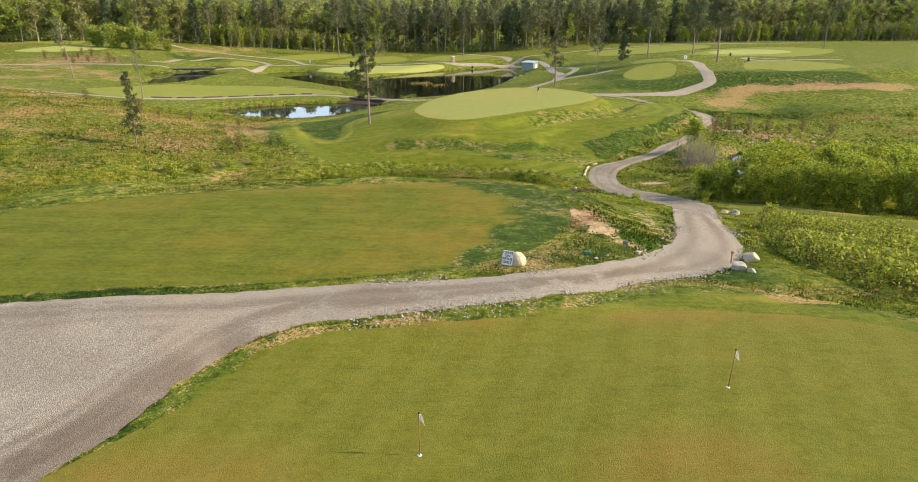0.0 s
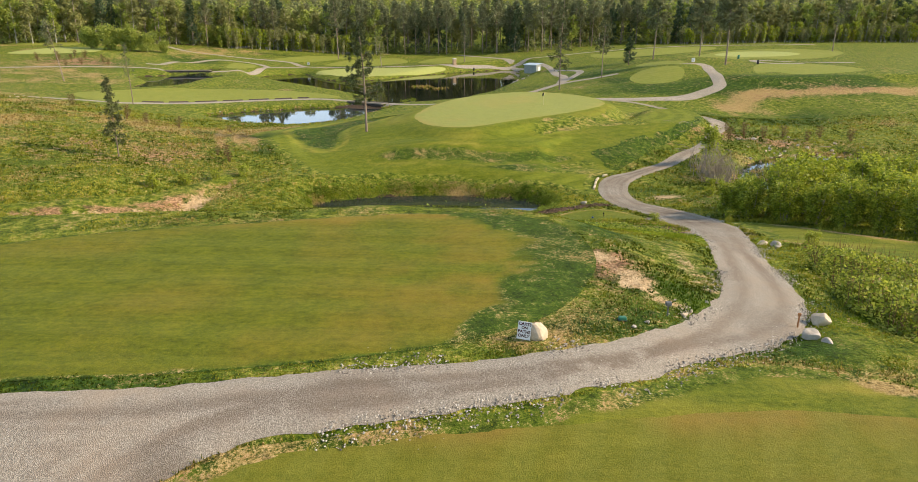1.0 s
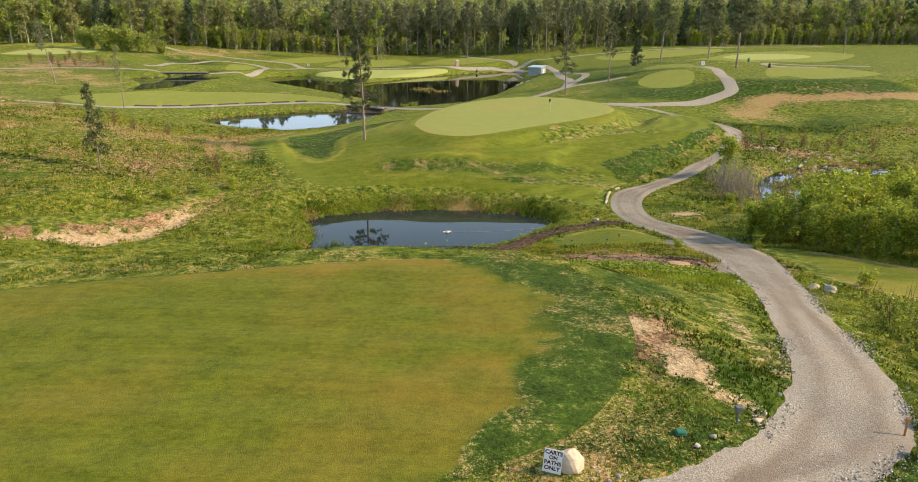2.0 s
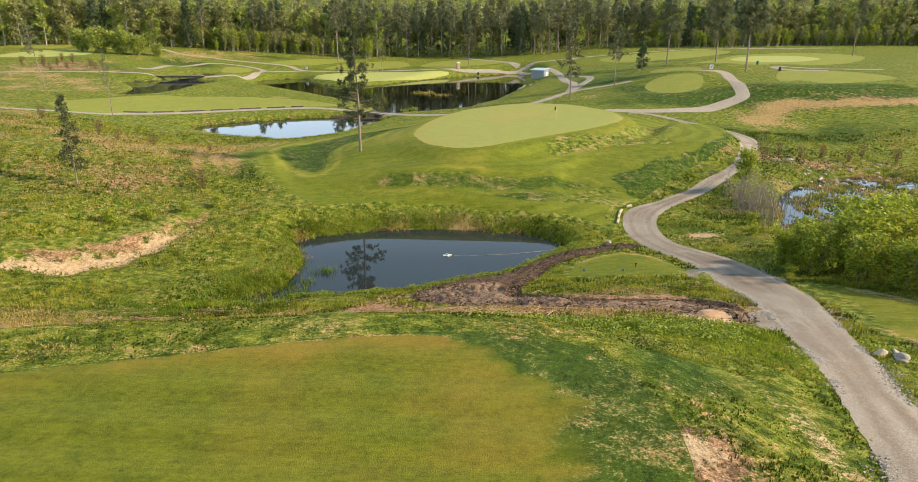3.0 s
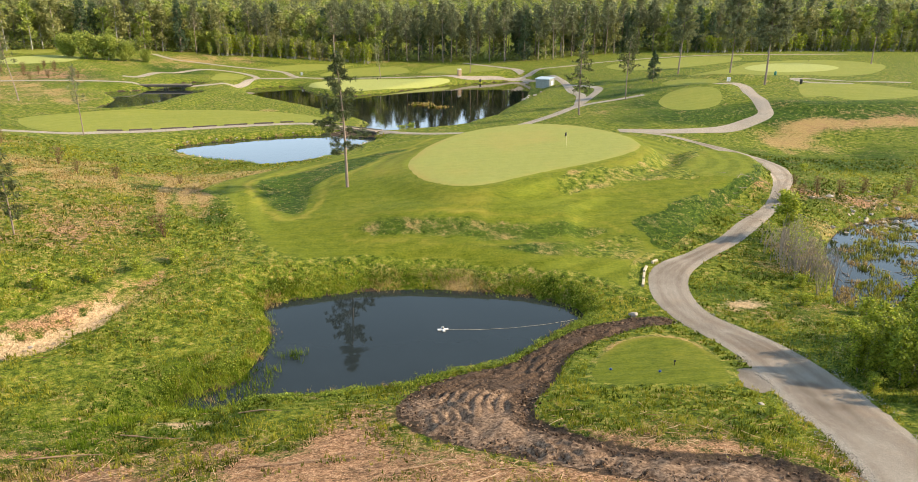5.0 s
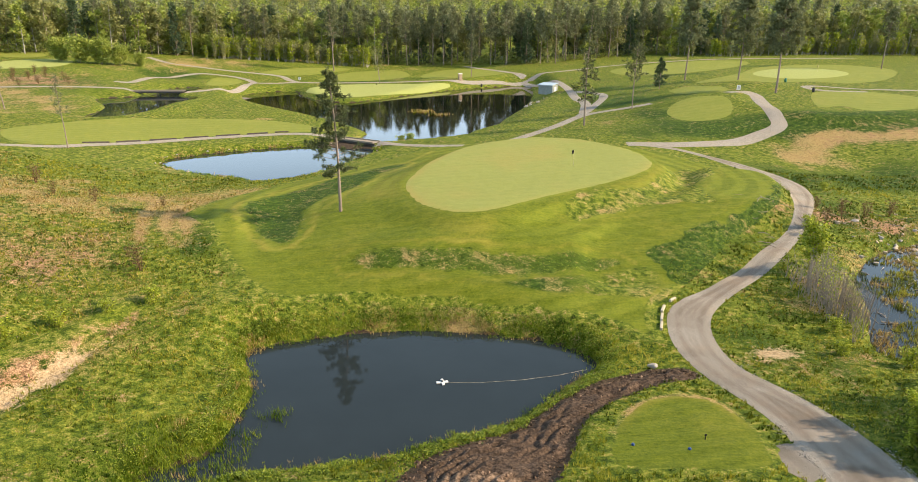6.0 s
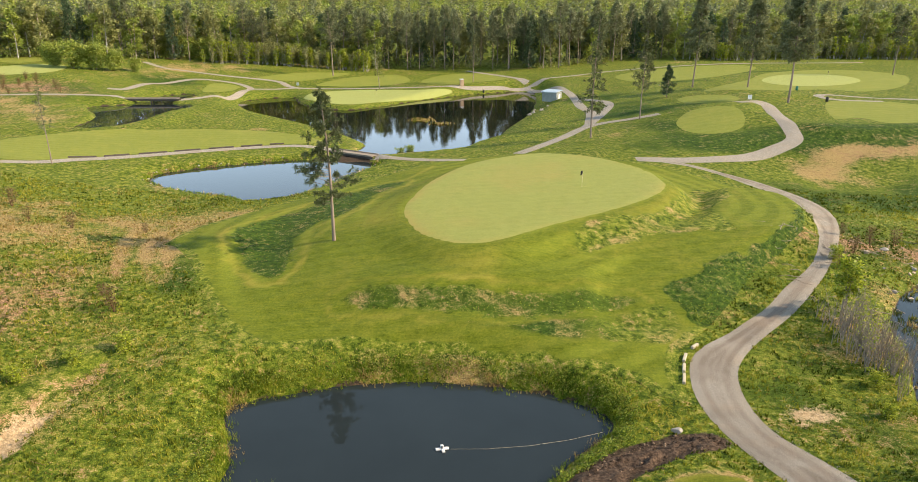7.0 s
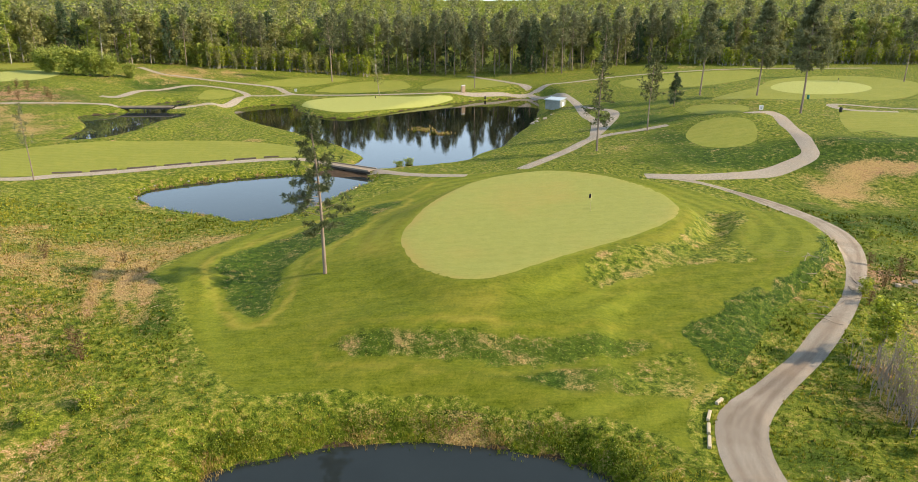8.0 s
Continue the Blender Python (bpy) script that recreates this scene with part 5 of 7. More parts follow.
def build_far_woods():
    """Uncountable trees behind the wood's edge, up to the skyline."""
    rng = np.random.default_rng(9)
    for name, material, share in (("far_conifers", HAZED_NEEDLES, 0.32), ("far_spring_trees", SPRING_LEAVES, 0.33), ("far_olive_trees", OLIVE_LEAVES, 0.35)):
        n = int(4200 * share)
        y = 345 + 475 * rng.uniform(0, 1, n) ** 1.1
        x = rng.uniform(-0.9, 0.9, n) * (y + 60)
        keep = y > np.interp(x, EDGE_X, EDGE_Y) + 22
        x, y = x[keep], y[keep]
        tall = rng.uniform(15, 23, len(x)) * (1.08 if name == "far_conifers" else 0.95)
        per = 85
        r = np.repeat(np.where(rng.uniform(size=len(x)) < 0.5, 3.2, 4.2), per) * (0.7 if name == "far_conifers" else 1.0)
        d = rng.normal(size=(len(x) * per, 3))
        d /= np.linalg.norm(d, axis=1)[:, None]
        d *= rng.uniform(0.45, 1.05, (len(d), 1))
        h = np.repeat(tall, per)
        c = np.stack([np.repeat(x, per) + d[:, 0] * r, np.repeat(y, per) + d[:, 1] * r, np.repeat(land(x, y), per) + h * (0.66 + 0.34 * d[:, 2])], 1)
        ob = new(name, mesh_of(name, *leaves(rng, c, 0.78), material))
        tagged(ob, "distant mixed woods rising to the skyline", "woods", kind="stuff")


build_far_woods()


def build_understory():
    """Leafy young growth at the foot of the wood's edge."""
    rng = np.random.default_rng(10)
    for name, material, n in (("understory", OLIVE_LEAVES, 16000), ("dark_understory", SPRUCE_NEEDLES, 9000), ("green_understory", SPRING_LEAVES, 20000)):
        x = rng.uniform(-260, 260, n)
        back = rng.uniform(0, 26, n) if name != "dark_understory" else rng.uniform(10, 34, n)
        y = np.interp(x, EDGE_X, EDGE_Y) + 4 + back
        top = (1.5 + 9 * chance(x, y, 5.5, 4 if name == "understory" else 5) ** 2 * chance(x, 0 * x, 31, 6)) * (1 if name != "dark_understory" else 1.7)
        z = land(x, y) + top * rng.uniform(0.05, 1, n)
        tagged(new(name, mesh_of(name, *leaves(rng, np.stack([x, y, z], 1), 0.42), material)), "young leafy undergrowth below the wood's edge", "undergrowth", kind="stuff")


build_understory()


# ---- rough grass, weeds and reeds ----
def blade_material(name, *stops):
    n = Nodes(name, 0.7)
    green = n.ramp(n.maths("ADD", n.maths("MULTIPLY", island(n), 0.35), n.maths("MULTIPLY", n.attribute("tone"), 0.65)), *stops)
    straw = n.ramp(island(n), (0.0, (0.20, 0.12, 0.04)), (0.5, (0.43, 0.31, 0.10)), (1.0, (0.64, 0.50, 0.22)))
    return n.leafy(n.mix(n.step(n.attribute("dry"), 0.35, 0.65), green, straw), 0.4)


GRASS_BLADES = blade_material("grass_blades", (0.12, (0.026, 0.05, 0.003)), (0.38, (0.135, 0.165, 0.012)), (0.58, (0.28, 0.29, 0.028)), (0.9, (0.48, 0.43, 0.065)))
LUSH_BLADES = blade_material("lush_blades", (0.12, (0.03, 0.075, 0.004)), (0.45, (0.135, 0.205, 0.011)), (0.9, (0.38, 0.43, 0.037)))
WEED_LEAVES = leaf_material("weed_leaves", (0.0, (0.07, 0.125, 0.008)), (0.5, (0.20, 0.28, 0.018)), (1.0, (0.44, 0.48, 0.05)), through=0.4)
THICKET_LEAVES = leaf_material("thicket_leaves", (0.0, (0.10, 0.15, 0.012)), (0.5, (0.28, 0.33, 0.03)), (0.93, (0.50, 0.52, 0.07)), (1.0, (0.30, 0.17, 0.07)), through=0.5)
SHORT_TURF = [LAWN, FAIRWAY, GREEN]


def depth_in_sheets(x, y):
    d = np.full(x.shape, -1.0)
    for outline in SHEETS:
        d = np.maximum(d, inside_depth(outline, x, y, 4.0) - (3.2 * smooth(-0.5, 3.5, x) if outline is LAWN else 0))
    rough = np.full(x.shape, -1.0)
    for p in PATCHES:
        rough = np.maximum(rough, inside_depth(p, x, y, 1.0))
    return np.where(rough > 0.1, -1.0, d)


def away_from_path(x, y):
    return (inside_depth(PLAIN_PATH, x, y, 1.0) < -0.3) & (inside_depth(GREEN, x, y, 2.0) < -1.5)


def wetness(x, y):
    d = np.full(x.shape, -6.0)
    for level, outline in PONDS.values():
        d = np.maximum(d, inside_depth(outline, x, y, 6.0))
    return d


def blades(rng, x, y, z, tall, wide, dry, per, shade=0.0):
    """Tufts of leaning blades, each a narrow triangle; shade is darkening put into their colour."""
    n = len(x) * per
    a, lean = rng.uniform(0, 2 * np.pi, n), rng.uniform(0.1, 0.75, n)
    r = np.repeat(tall, per) * 0.45 * rng.uniform(0, 1, n)
    b = rng.uniform(0, 2 * np.pi, n)
    base = np.stack([np.repeat(x, per) + np.cos(b) * r, np.repeat(y, per) + np.sin(b) * r, np.repeat(z, per) - 0.03], 1)
    h = np.repeat(tall, per) * rng.uniform(0.55, 1.15, n)
    w = np.repeat(wide, per)
    side = np.stack([np.cos(a + 1.57), np.sin(a + 1.57), 0 * a], 1) * (w * 0.5)[:, None]
    tip = base + np.stack([np.cos(a) * h * lean, np.sin(a) * h * lean, h], 1)
    v = np.stack([base - side, base + side, tip], 1).reshape(-1, 3)
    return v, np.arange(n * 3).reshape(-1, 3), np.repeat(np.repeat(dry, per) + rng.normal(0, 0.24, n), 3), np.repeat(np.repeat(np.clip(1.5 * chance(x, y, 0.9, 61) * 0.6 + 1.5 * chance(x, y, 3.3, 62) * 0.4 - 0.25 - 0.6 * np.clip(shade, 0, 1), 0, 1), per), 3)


LUSH = [(7, 38.4, 8, 1.7, 1.0), (11, 38, 3, 5, 0.9), (-8, 36.5, 9, 1.6, 0.8), (-22, 55, 9, 6, 0.6), (-17, 63, 4, 8, 0.5), (8, 24.5, 2.5, 2.2, 0.6), (6.5, 30, 3, 4, 0.5), (13, 47.5, 3, 2, 0.6), (13.5, 24, 3, 1.2, 0.7)]


def build_grass():
    rng = np.random.default_rng(21)
    n = 330000
    y = 9.5 * (128 / 9.5) ** rng.uniform(0, 1, n)
    x = rng.uniform(-1, 1, n) * (0.74 * y + 16)
    marks = ground_marks(x, y)
    lush = np.clip(spots(LUSH, x, y) * (0.15 + 1.5 * chance(x, y, 1.7, 44)), 0, 1)
    bare = marks["soil"] + marks["sand"] + marks["earth"] * (0.25 + 1.3 * chance(x, y, 1.3, 47)) + 0.55 * smooth(0.5, 0.9, marks["dry"]) * chance(x, y, 0.9, 17) * 1.6
    keep = (depth_in_sheets(x, y) < 0.45 * rng.uniform(0, 1, n) ** 2 * (chance(x, y, 1.4, 49) > 0.4) * away_from_path(x, y) - 0.02) & (wetness(x, y) < 0.05) & (bare + 0.25 * rng.uniform(-1, 1, n) < 0.6)
    keep &= rng.uniform(0, 1, n) < 0.42 + 0.6 * lush + 0.45 * chance(x, y, 2.2, 6)
    x, y, lush = x[keep], y[keep], lush[keep]
    dry = marks["dry"][keep] + 0.7 * (chance(x, y, 0.8, 34) - 0.5) - 0.5 * lush + 0.2
    # blade colour darkened over deep grass and where slope shade is painted
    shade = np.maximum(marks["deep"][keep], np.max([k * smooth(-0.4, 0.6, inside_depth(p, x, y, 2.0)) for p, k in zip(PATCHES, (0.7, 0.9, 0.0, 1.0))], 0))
    rim = np.zeros(len(x))
    for outline in SHORT_TURF:
        rim = np.maximum(rim, smooth(-1.0, -0.15, inside_depth(outline, x, y, 1.5)))
    crest = smooth(33, 35, y) * smooth(39.5, 37, y) * smooth(-30, -20, x) * smooth(10, 6, x)
    tall = (0.10 + 0.16 * chance(x, y, 0.9, 12) ** 1.5 + 0.13 * lush * chance(x, y, 1.0, 13) + 0.0008 * y) * (1 - 0.5 * rim) * (1 - 0.45 * crest) * (0.46 + 0.54 * smooth(33, 44, y))
    wide = 0.011 + 0.00075 * y
    z = land(x, y) + 0.03
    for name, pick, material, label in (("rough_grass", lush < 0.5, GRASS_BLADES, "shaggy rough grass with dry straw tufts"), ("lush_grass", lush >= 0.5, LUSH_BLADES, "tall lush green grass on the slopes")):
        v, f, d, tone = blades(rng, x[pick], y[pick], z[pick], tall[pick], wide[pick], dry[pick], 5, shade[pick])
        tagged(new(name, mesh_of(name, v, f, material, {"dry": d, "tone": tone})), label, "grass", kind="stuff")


build_grass()


def along(outline, n, rng, inward, spread):
    """Places strung along an outline, shifted inward by about that much."""
    q = np.concatenate([outline, outline[:1]])
    t = rng.uniform(0, len(outline) - 1e-6, n)
    i = t.astype(int)
    p = q[i] + (q[i + 1] - q[i]) * (t - i)[:, None]
    way = q[i + 1] - q[i]
    way /= np.linalg.norm(way, axis=1)[:, None] + 1e-9
    turn = np.sign(np.sum(outline[:, 0] * np.roll(outline[:, 1], -1) - np.roll(outline[:, 0], -1) * outline[:, 1]))
    normal = np.stack([-way[:, 1], way[:, 0]], 1) * turn
    return p + normal * (inward + rng.normal(0, spread, n))[:, None]


def build_reeds():
    """Cattails and sedge at the water's edge, green and last year's straw."""
    rng = np.random.default_rng(22)
    sets = []
    p = along(PONDS["near"][1], 3600, rng, -0.25, 0.4)
    west = p[(p[:, 0] < -10.5) | (rng.uniform(size=len(p)) < 0.6)]
    inlet = np.stack([rng.uniform(-18.5, -12, 500), rng.uniform(60, 66, 500)], 1)
    lines = np.stack([rng.normal(-11.5, 0.5, 40), rng.normal(67.5, 0.4, 40)], 1)
    mid = along(PONDS["mid"][1], 900, rng, -0.2, 0.4)
    north = along(PONDS["near"][1], 7000, rng, -0.9, 0.6)
    north = north[(north[:, 1] > 73.5 + 0.15 * np.abs(north[:, 0] + 3)) & (chance(north[:, 0], north[:, 1], 1.1, 91) > 0.3)]
    for q, tall, wide in ((west, 0.38, 0.03), (inlet, 0.55, 0.035), (lines, 0.6, 0.03), (mid, 0.5, 0.07), (north, 0.3, 0.04)):
        depth = wetness(q[:, 0], q[:, 1])
        z = np.where(depth > 0, -10.16 if wide < 0.05 else -9.18, land(q[:, 0], q[:, 1]))
        h = tall * rng.uniform(0.5, 1.2, len(q))
        sets.append(blades(rng, q[:, 0], q[:, 1], z, h, np.full(len(q), wide), np.where(chance(q[:, 0], q[:, 1], 1.4, 97) < 0.3, 0.9, 0.0), 5))
    v, f = join([(a, b) for a, b, c, d in sets])
    tagged(new("reeds", mesh_of("reeds", v, f, LUSH_BLADES, {"dry": np.concatenate([c for a, b, c, d in sets]), "tone": np.concatenate([d for a, b, c, d in sets])})), "green and straw-coloured reeds at the pond's edge", "reeds", kind="stuff")


build_reeds()


def build_weeds():
    """Low leafy growth on banks, and the deep thicket beside the path."""
    rng = np.random.default_rng(23)
    p = np.concatenate([along(PONDS["near"][1], 30000, rng, -1.0, 0.5), np.stack([rng.normal(7, 5, 16000), rng.normal(39.4, 1.1, 16000)], 1), np.stack([rng.normal(11.5, 2.2, 2500), rng.normal(38, 4, 2500)], 1), along(MOUND_PATCH, 900, rng, 1.0, 0.6), along(BANK_PATCH, 3500, rng, 1.2, 0.8)])
    p = p[(depth_in_sheets(p[:, 0], p[:, 1]) < -0.05) & (wetness(p[:, 0], p[:, 1]) < 0.0)]
    p = p[(spots(SAND, p[:, 0], p[:, 1]) < 0.3) & (chance(p[:, 0], p[:, 1], 1.3, 55) > 0.35)]
    z = land(p[:, 0], p[:, 1]) + rng.uniform(0.02, 0.36, len(p)) * (0.3 + 1.2 * chance(p[:, 0], p[:, 1], 0.8, 5))
    v, f = leaves(rng, np.stack([p[:, 0], p[:, 1], z], 1), 0.058, 0.4)
    tagged(new("weeds", mesh_of("weeds", v, f, WEED_LEAVES)), "bright green leafy weeds on the banks", "weeds", kind="stuff")
    outline = rounded([(15.0, 30.5), (16.6, 35.0), (17.8, 37.8), (19.2, 36.8), (20.8, 33.5), (23.5, 30), (28, 27), (30, 22), (22, 17.0), (15.5, 19.0), (14.2, 20.8), (13.6, 23), (13.4, 24.8), (13.8, 27.2)])
    n = 90000
    q = np.stack([rng.uniform(12, 34, n), rng.uniform(17, 42, n)], 1)
    d = inside_depth(outline, q[:, 0], q[:, 1], 3.0)
    keep = (d > 0) & (rng.uniform(0, 1, n) < 0.3 + chance(q[:, 0], q[:, 1], 1.7, 7))
    q, d = q[keep], d[keep]
    top = (0.35 + 0.75 * chance(q[:, 0], q[:, 1], 1.5, 8)) * smooth(0, 1.2, d) + 0.08
    z = land(q[:, 0], q[:, 1]) + top * rng.uniform(0.25, 1.0, len(q)) ** 0.6
    v, f = leaves(rng, np.stack([q[:, 0], q[:, 1], z], 1), 0.075, 0.6)
    tagged(new("thicket", mesh_of("thicket", v, f, THICKET_LEAVES)), "dense knee-high thicket of leafy brambles", "thicket", kind="stuff")
    n = 900
    q = q[rng.integers(len(q), size=n)]
    stems = [tube(np.stack([np.full(3, a), np.full(3, b), height(a, b) + np.array([0, 0.5, 1.0]) * rng.uniform(0.4, 1.2)], 1) + rng.normal(0, 0.06, (3, 3)), np.array([0.012, 0.009, 0.004]), 3) for a, b in q]
    tagged(new("thicket_stems", mesh_of("thicket_stems", *join(stems), RED_TWIGS)), "thin brown bramble stems", "thicket", kind="stuff")


build_weeds()


def build_debris():
    """Cut brush, roots and straw left on the cleared slope."""
    rng = np.random.default_rng(24)
    n = 3800
    x, y = rng.normal(-2, 11, n), rng.normal(47.5, 3.8, n)
    extra = np.stack([rng.normal(-26, 3, 260), rng.normal(70, 5, 260)], 1)
    hill = np.stack([rng.uniform(-55, -24, 320), rng.uniform(66, 110, 320)], 1)
    x, y = np.concatenate([x, extra[:, 0], hill[:, 0]]), np.concatenate([y, extra[:, 1], hill[:, 1]])
    keep = (depth_in_sheets(x, y) < -0.3) & (wetness(x, y) < -0.3) & (y > 39) & (chance(x, y, 2.5, 71) > 0.35)
    wood = []
    for a, b in zip(x[keep], y[keep]):
        long = 0.12 + rng.exponential(0.3)
        turn = rng.normal(0.25, 0.7)
        s = np.linspace(-0.5, 0.5, 3)
        p = np.stack([a + np.cos(turn) * long * s, b + np.sin(turn) * long * s, 0 * s], 1) + rng.normal(0, 0.03, (3, 3))
        p[:, 2] = height(a, b) + 0.06 + rng.uniform(-0.02, 0.12) + rng.normal(0, 0.03, 3)
        wood.append(tube(p, np.array([0.7, 1.0, 0.6]) * rng.uniform(0.005, 0.016), 3))
    brush = Nodes("cut_brush", 0.9)
    dead = brush.done(brush.ramp(island(brush), (0.0, (0.10, 0.055, 0.03)), (0.4, (0.34, 0.20, 0.11)), (1.0, (0.68, 0.52, 0.34))))
    tagged(new("brush_debris", mesh_of("brush_debris", *join(wood), dead)), "scattered dry brush and root pieces on cleared ground", "debris", kind="stuff")


build_debris()


def build_clods():
    """Lumps of turned earth on the mud track."""
    rng = np.random.default_rng(26)
    p = np.concatenate([along(TRACK, 2600, rng, 0.3, 0.35), np.stack([rng.normal(-1, 2, 500), rng.normal(59.5, 2.5, 500)], 1)])
    r = rng.uniform(0.02, 0.11, len(p)) * rng.uniform(0.4, 1, len(p))
    shape = np.array([(1, 0, 0), (-1, 0, 0), (0, 1, 0), (0, -1, 0), (0, 0, 0.8), (0, 0, -0.8)])
    faces = np.array([(0, 2, 4), (2, 1, 4), (1, 3, 4), (3, 0, 4), (2, 0, 5), (1, 2, 5), (3, 1, 5), (0, 3, 5)])
    z = land(p[:, 0], p[:, 1]) + 0.04 + mud_relief(p[:, 0], p[:, 1], np.maximum(0, inside_depth(TRACK, p[:, 0], p[:, 1], 3.0)))
    v = np.stack([p[:, 0], p[:, 1], z], 1)[:, None] + (shape[None] + rng.normal(0, 0.25, (len(p), 6, 3))) * r[:, None, None]
    f = faces[None] + (np.arange(len(p)) * 6)[:, None, None]
    n = Nodes("earth_clods", 0.95)
    material = n.done(n.ramp(island(n), (0.0, (0.03, 0.02, 0.013)), (0.6, (0.12, 0.08, 0.055)), (1.0, (0.32, 0.22, 0.15))))
    tagged(new("earth_clods", mesh_of("earth_clods", v.reshape(-1, 3), f.reshape(-1, 3), material)), "lumps of dark turned earth", "earth", kind="stuff")


build_clods()


def build_gravel_edges():
    """Loose stones along the rims of the near path."""
    rng = np.random.default_rng(25)
    p = along(MAIN_PATH, 36000, rng, 0.12, 0.34)
    p = p[(p[:, 1] < 75) & (p[:, 1] > 9) & (p[:, 0] > -3) & (chance(p[:, 0], p[:, 1], 1.5, 77) > 0.42)]
    r = rng.uniform(0.010, 0.034, len(p)) * (1 + p[:, 1] * 0.004)
    z = land(p[:, 0], p[:, 1]) + 0.03
    shape = np.array([(1, 0, 0), (-1, 0, 0), (0, 1, 0), (0, -1, 0), (0, 0, 0.8), (0, 0, -0.8)])
    faces = np.array([(0, 2, 4), (2, 1, 4), (1, 3, 4), (3, 0, 4), (2, 0, 5), (1, 2, 5), (3, 1, 5), (0, 3, 5)])
    v = np.stack([p[:, 0], p[:, 1], z], 1)[:, None] + (shape[None] + rng.normal(0, 0.22, (len(p), 6, 3))) * r[:, None, None]
    f = faces[None] + (np.arange(len(p)) * 6)[:, None, None]
    n = Nodes("loose_stones", 0.9)
    material = n.done(n.ramp(island(n), (0.0, (0.16, 0.14, 0.12)), (0.5, (0.38, 0.345, 0.30)), (1.0, (0.64, 0.59, 0.52))))
    tagged(new("loose_gravel", mesh_of("loose_gravel", v.reshape(-1, 3), f.reshape(-1, 3), material)), "loose crushed stone along the path's edges", "gravel", kind="stuff")


build_gravel_edges()

# ---- shrubs ----
WILLOWS = [broad_meshes(80 + k, 5, 2.3, 0.06, 260, 20, 0.13, SHRUB_LEAVES, TWIGS, 8, 10, 0.7, 0.5) for k in range(3)]
BARE = [broad_meshes(90 + k, 4.6, 1.0, 0.35, 40, 3, 0.09, SHRUB_LEAVES, TWIGS, 12, 7) for k in range(2)]
RUSTY = broad_meshes(95, 2.2, 0.8, 0.2, 60, 9, 0.09, leaf_material("rusty_leaves", (0.0, (0.12, 0.075, 0.03)), (0.6, (0.22, 0.15, 0.06)), (1.0, (0.20, 0.21, 0.05))), RED_TWIGS, 6, 7)
OLIVE_BUSH = broad_meshes(96, 8.5, 4.2, 0.08, 240, 20, 0.34, SPRING_LEAVES, TWIGS, 5, 10)
LOW_BUSH = broad_meshes(97, 1.6, 1.0, 0.1, 80, 12, 0.09, SHRUB_LEAVES, TWIGS, 6, 6)
for k, (x, y, s) in enumerate(((25.4, 60.5, 0.72), (27.5, 58.4, 0.95), (30.5, 60.2, 1.05), (26.2, 63.0, 0.72), (31.5, 65.5, 1.0), (35.5, 61.0, 1.05), (36.5, 68.0, 1.0), (41.0, 64.0, 1.05), (42.0, 72.0, 0.95), (39.5, 57.5, 1.0), (46.0, 67.5, 1.0), (34.0, 55.5, 0.9), (30.0, 54.2, 0.8), (45.5, 59.5, 1.05), (50.0, 73.0, 0.9), (29.2, 62.5, 0.75), (33.2, 58.2, 0.7), (33.8, 63.5, 0.85), (38.2, 65.0, 0.8), (28.8, 60.0, 0.6), (37.2, 58.8, 0.75), (39.5, 70.5, 0.85), (43.5, 67.5, 0.8), (36.5, 54.5, 0.7), (42.5, 60.5, 0.9), (48.5, 63.5, 0.9), (23.6, 60.4, 0.62), (24.6, 58.2, 0.66), (26.2, 55.6, 0.7), (27.3, 53.2, 0.66), (28.6, 51.4, 0.74), (30.2, 49.6, 0.7), (31.4, 47.6, 0.74), (33.2, 46.2, 0.76), (34.8, 48.8, 0.85), (32.2, 51.6, 0.85), (35.2, 45.0, 0.7), (37.4, 46.8, 0.85))):
    tree("willow_shrub", WILLOWS[k % 3], on_land(x, y), "bright green many-stemmed willow shrub by the marsh", "willow shrubs", 47 * k, s, "shrub")
for k, (x, y, s) in enumerate(((29.6, 80.3, 0.9), (30.4, 82.6, 0.85), (31.6, 84.8, 0.9), (30.8, 79.2, 0.7), (32.6, 87.0, 0.8), (33.4, 90.2, 0.7), (29.0, 75.5, 0.5))):
    tree("bare_shrub", BARE[k % 2], on_land(x, y), "grey twiggy shrub with few new leaves", "bare shrubs", 61 * k, s, "shrub")
tree("young_tree", broad_meshes(98, 5.4, 1.6, 0.3, 110, 16, 0.15, SHRUB_LEAVES, TWIGS, 2, 10), on_land(32.2, 88.6), "small leafy young tree beside the path")
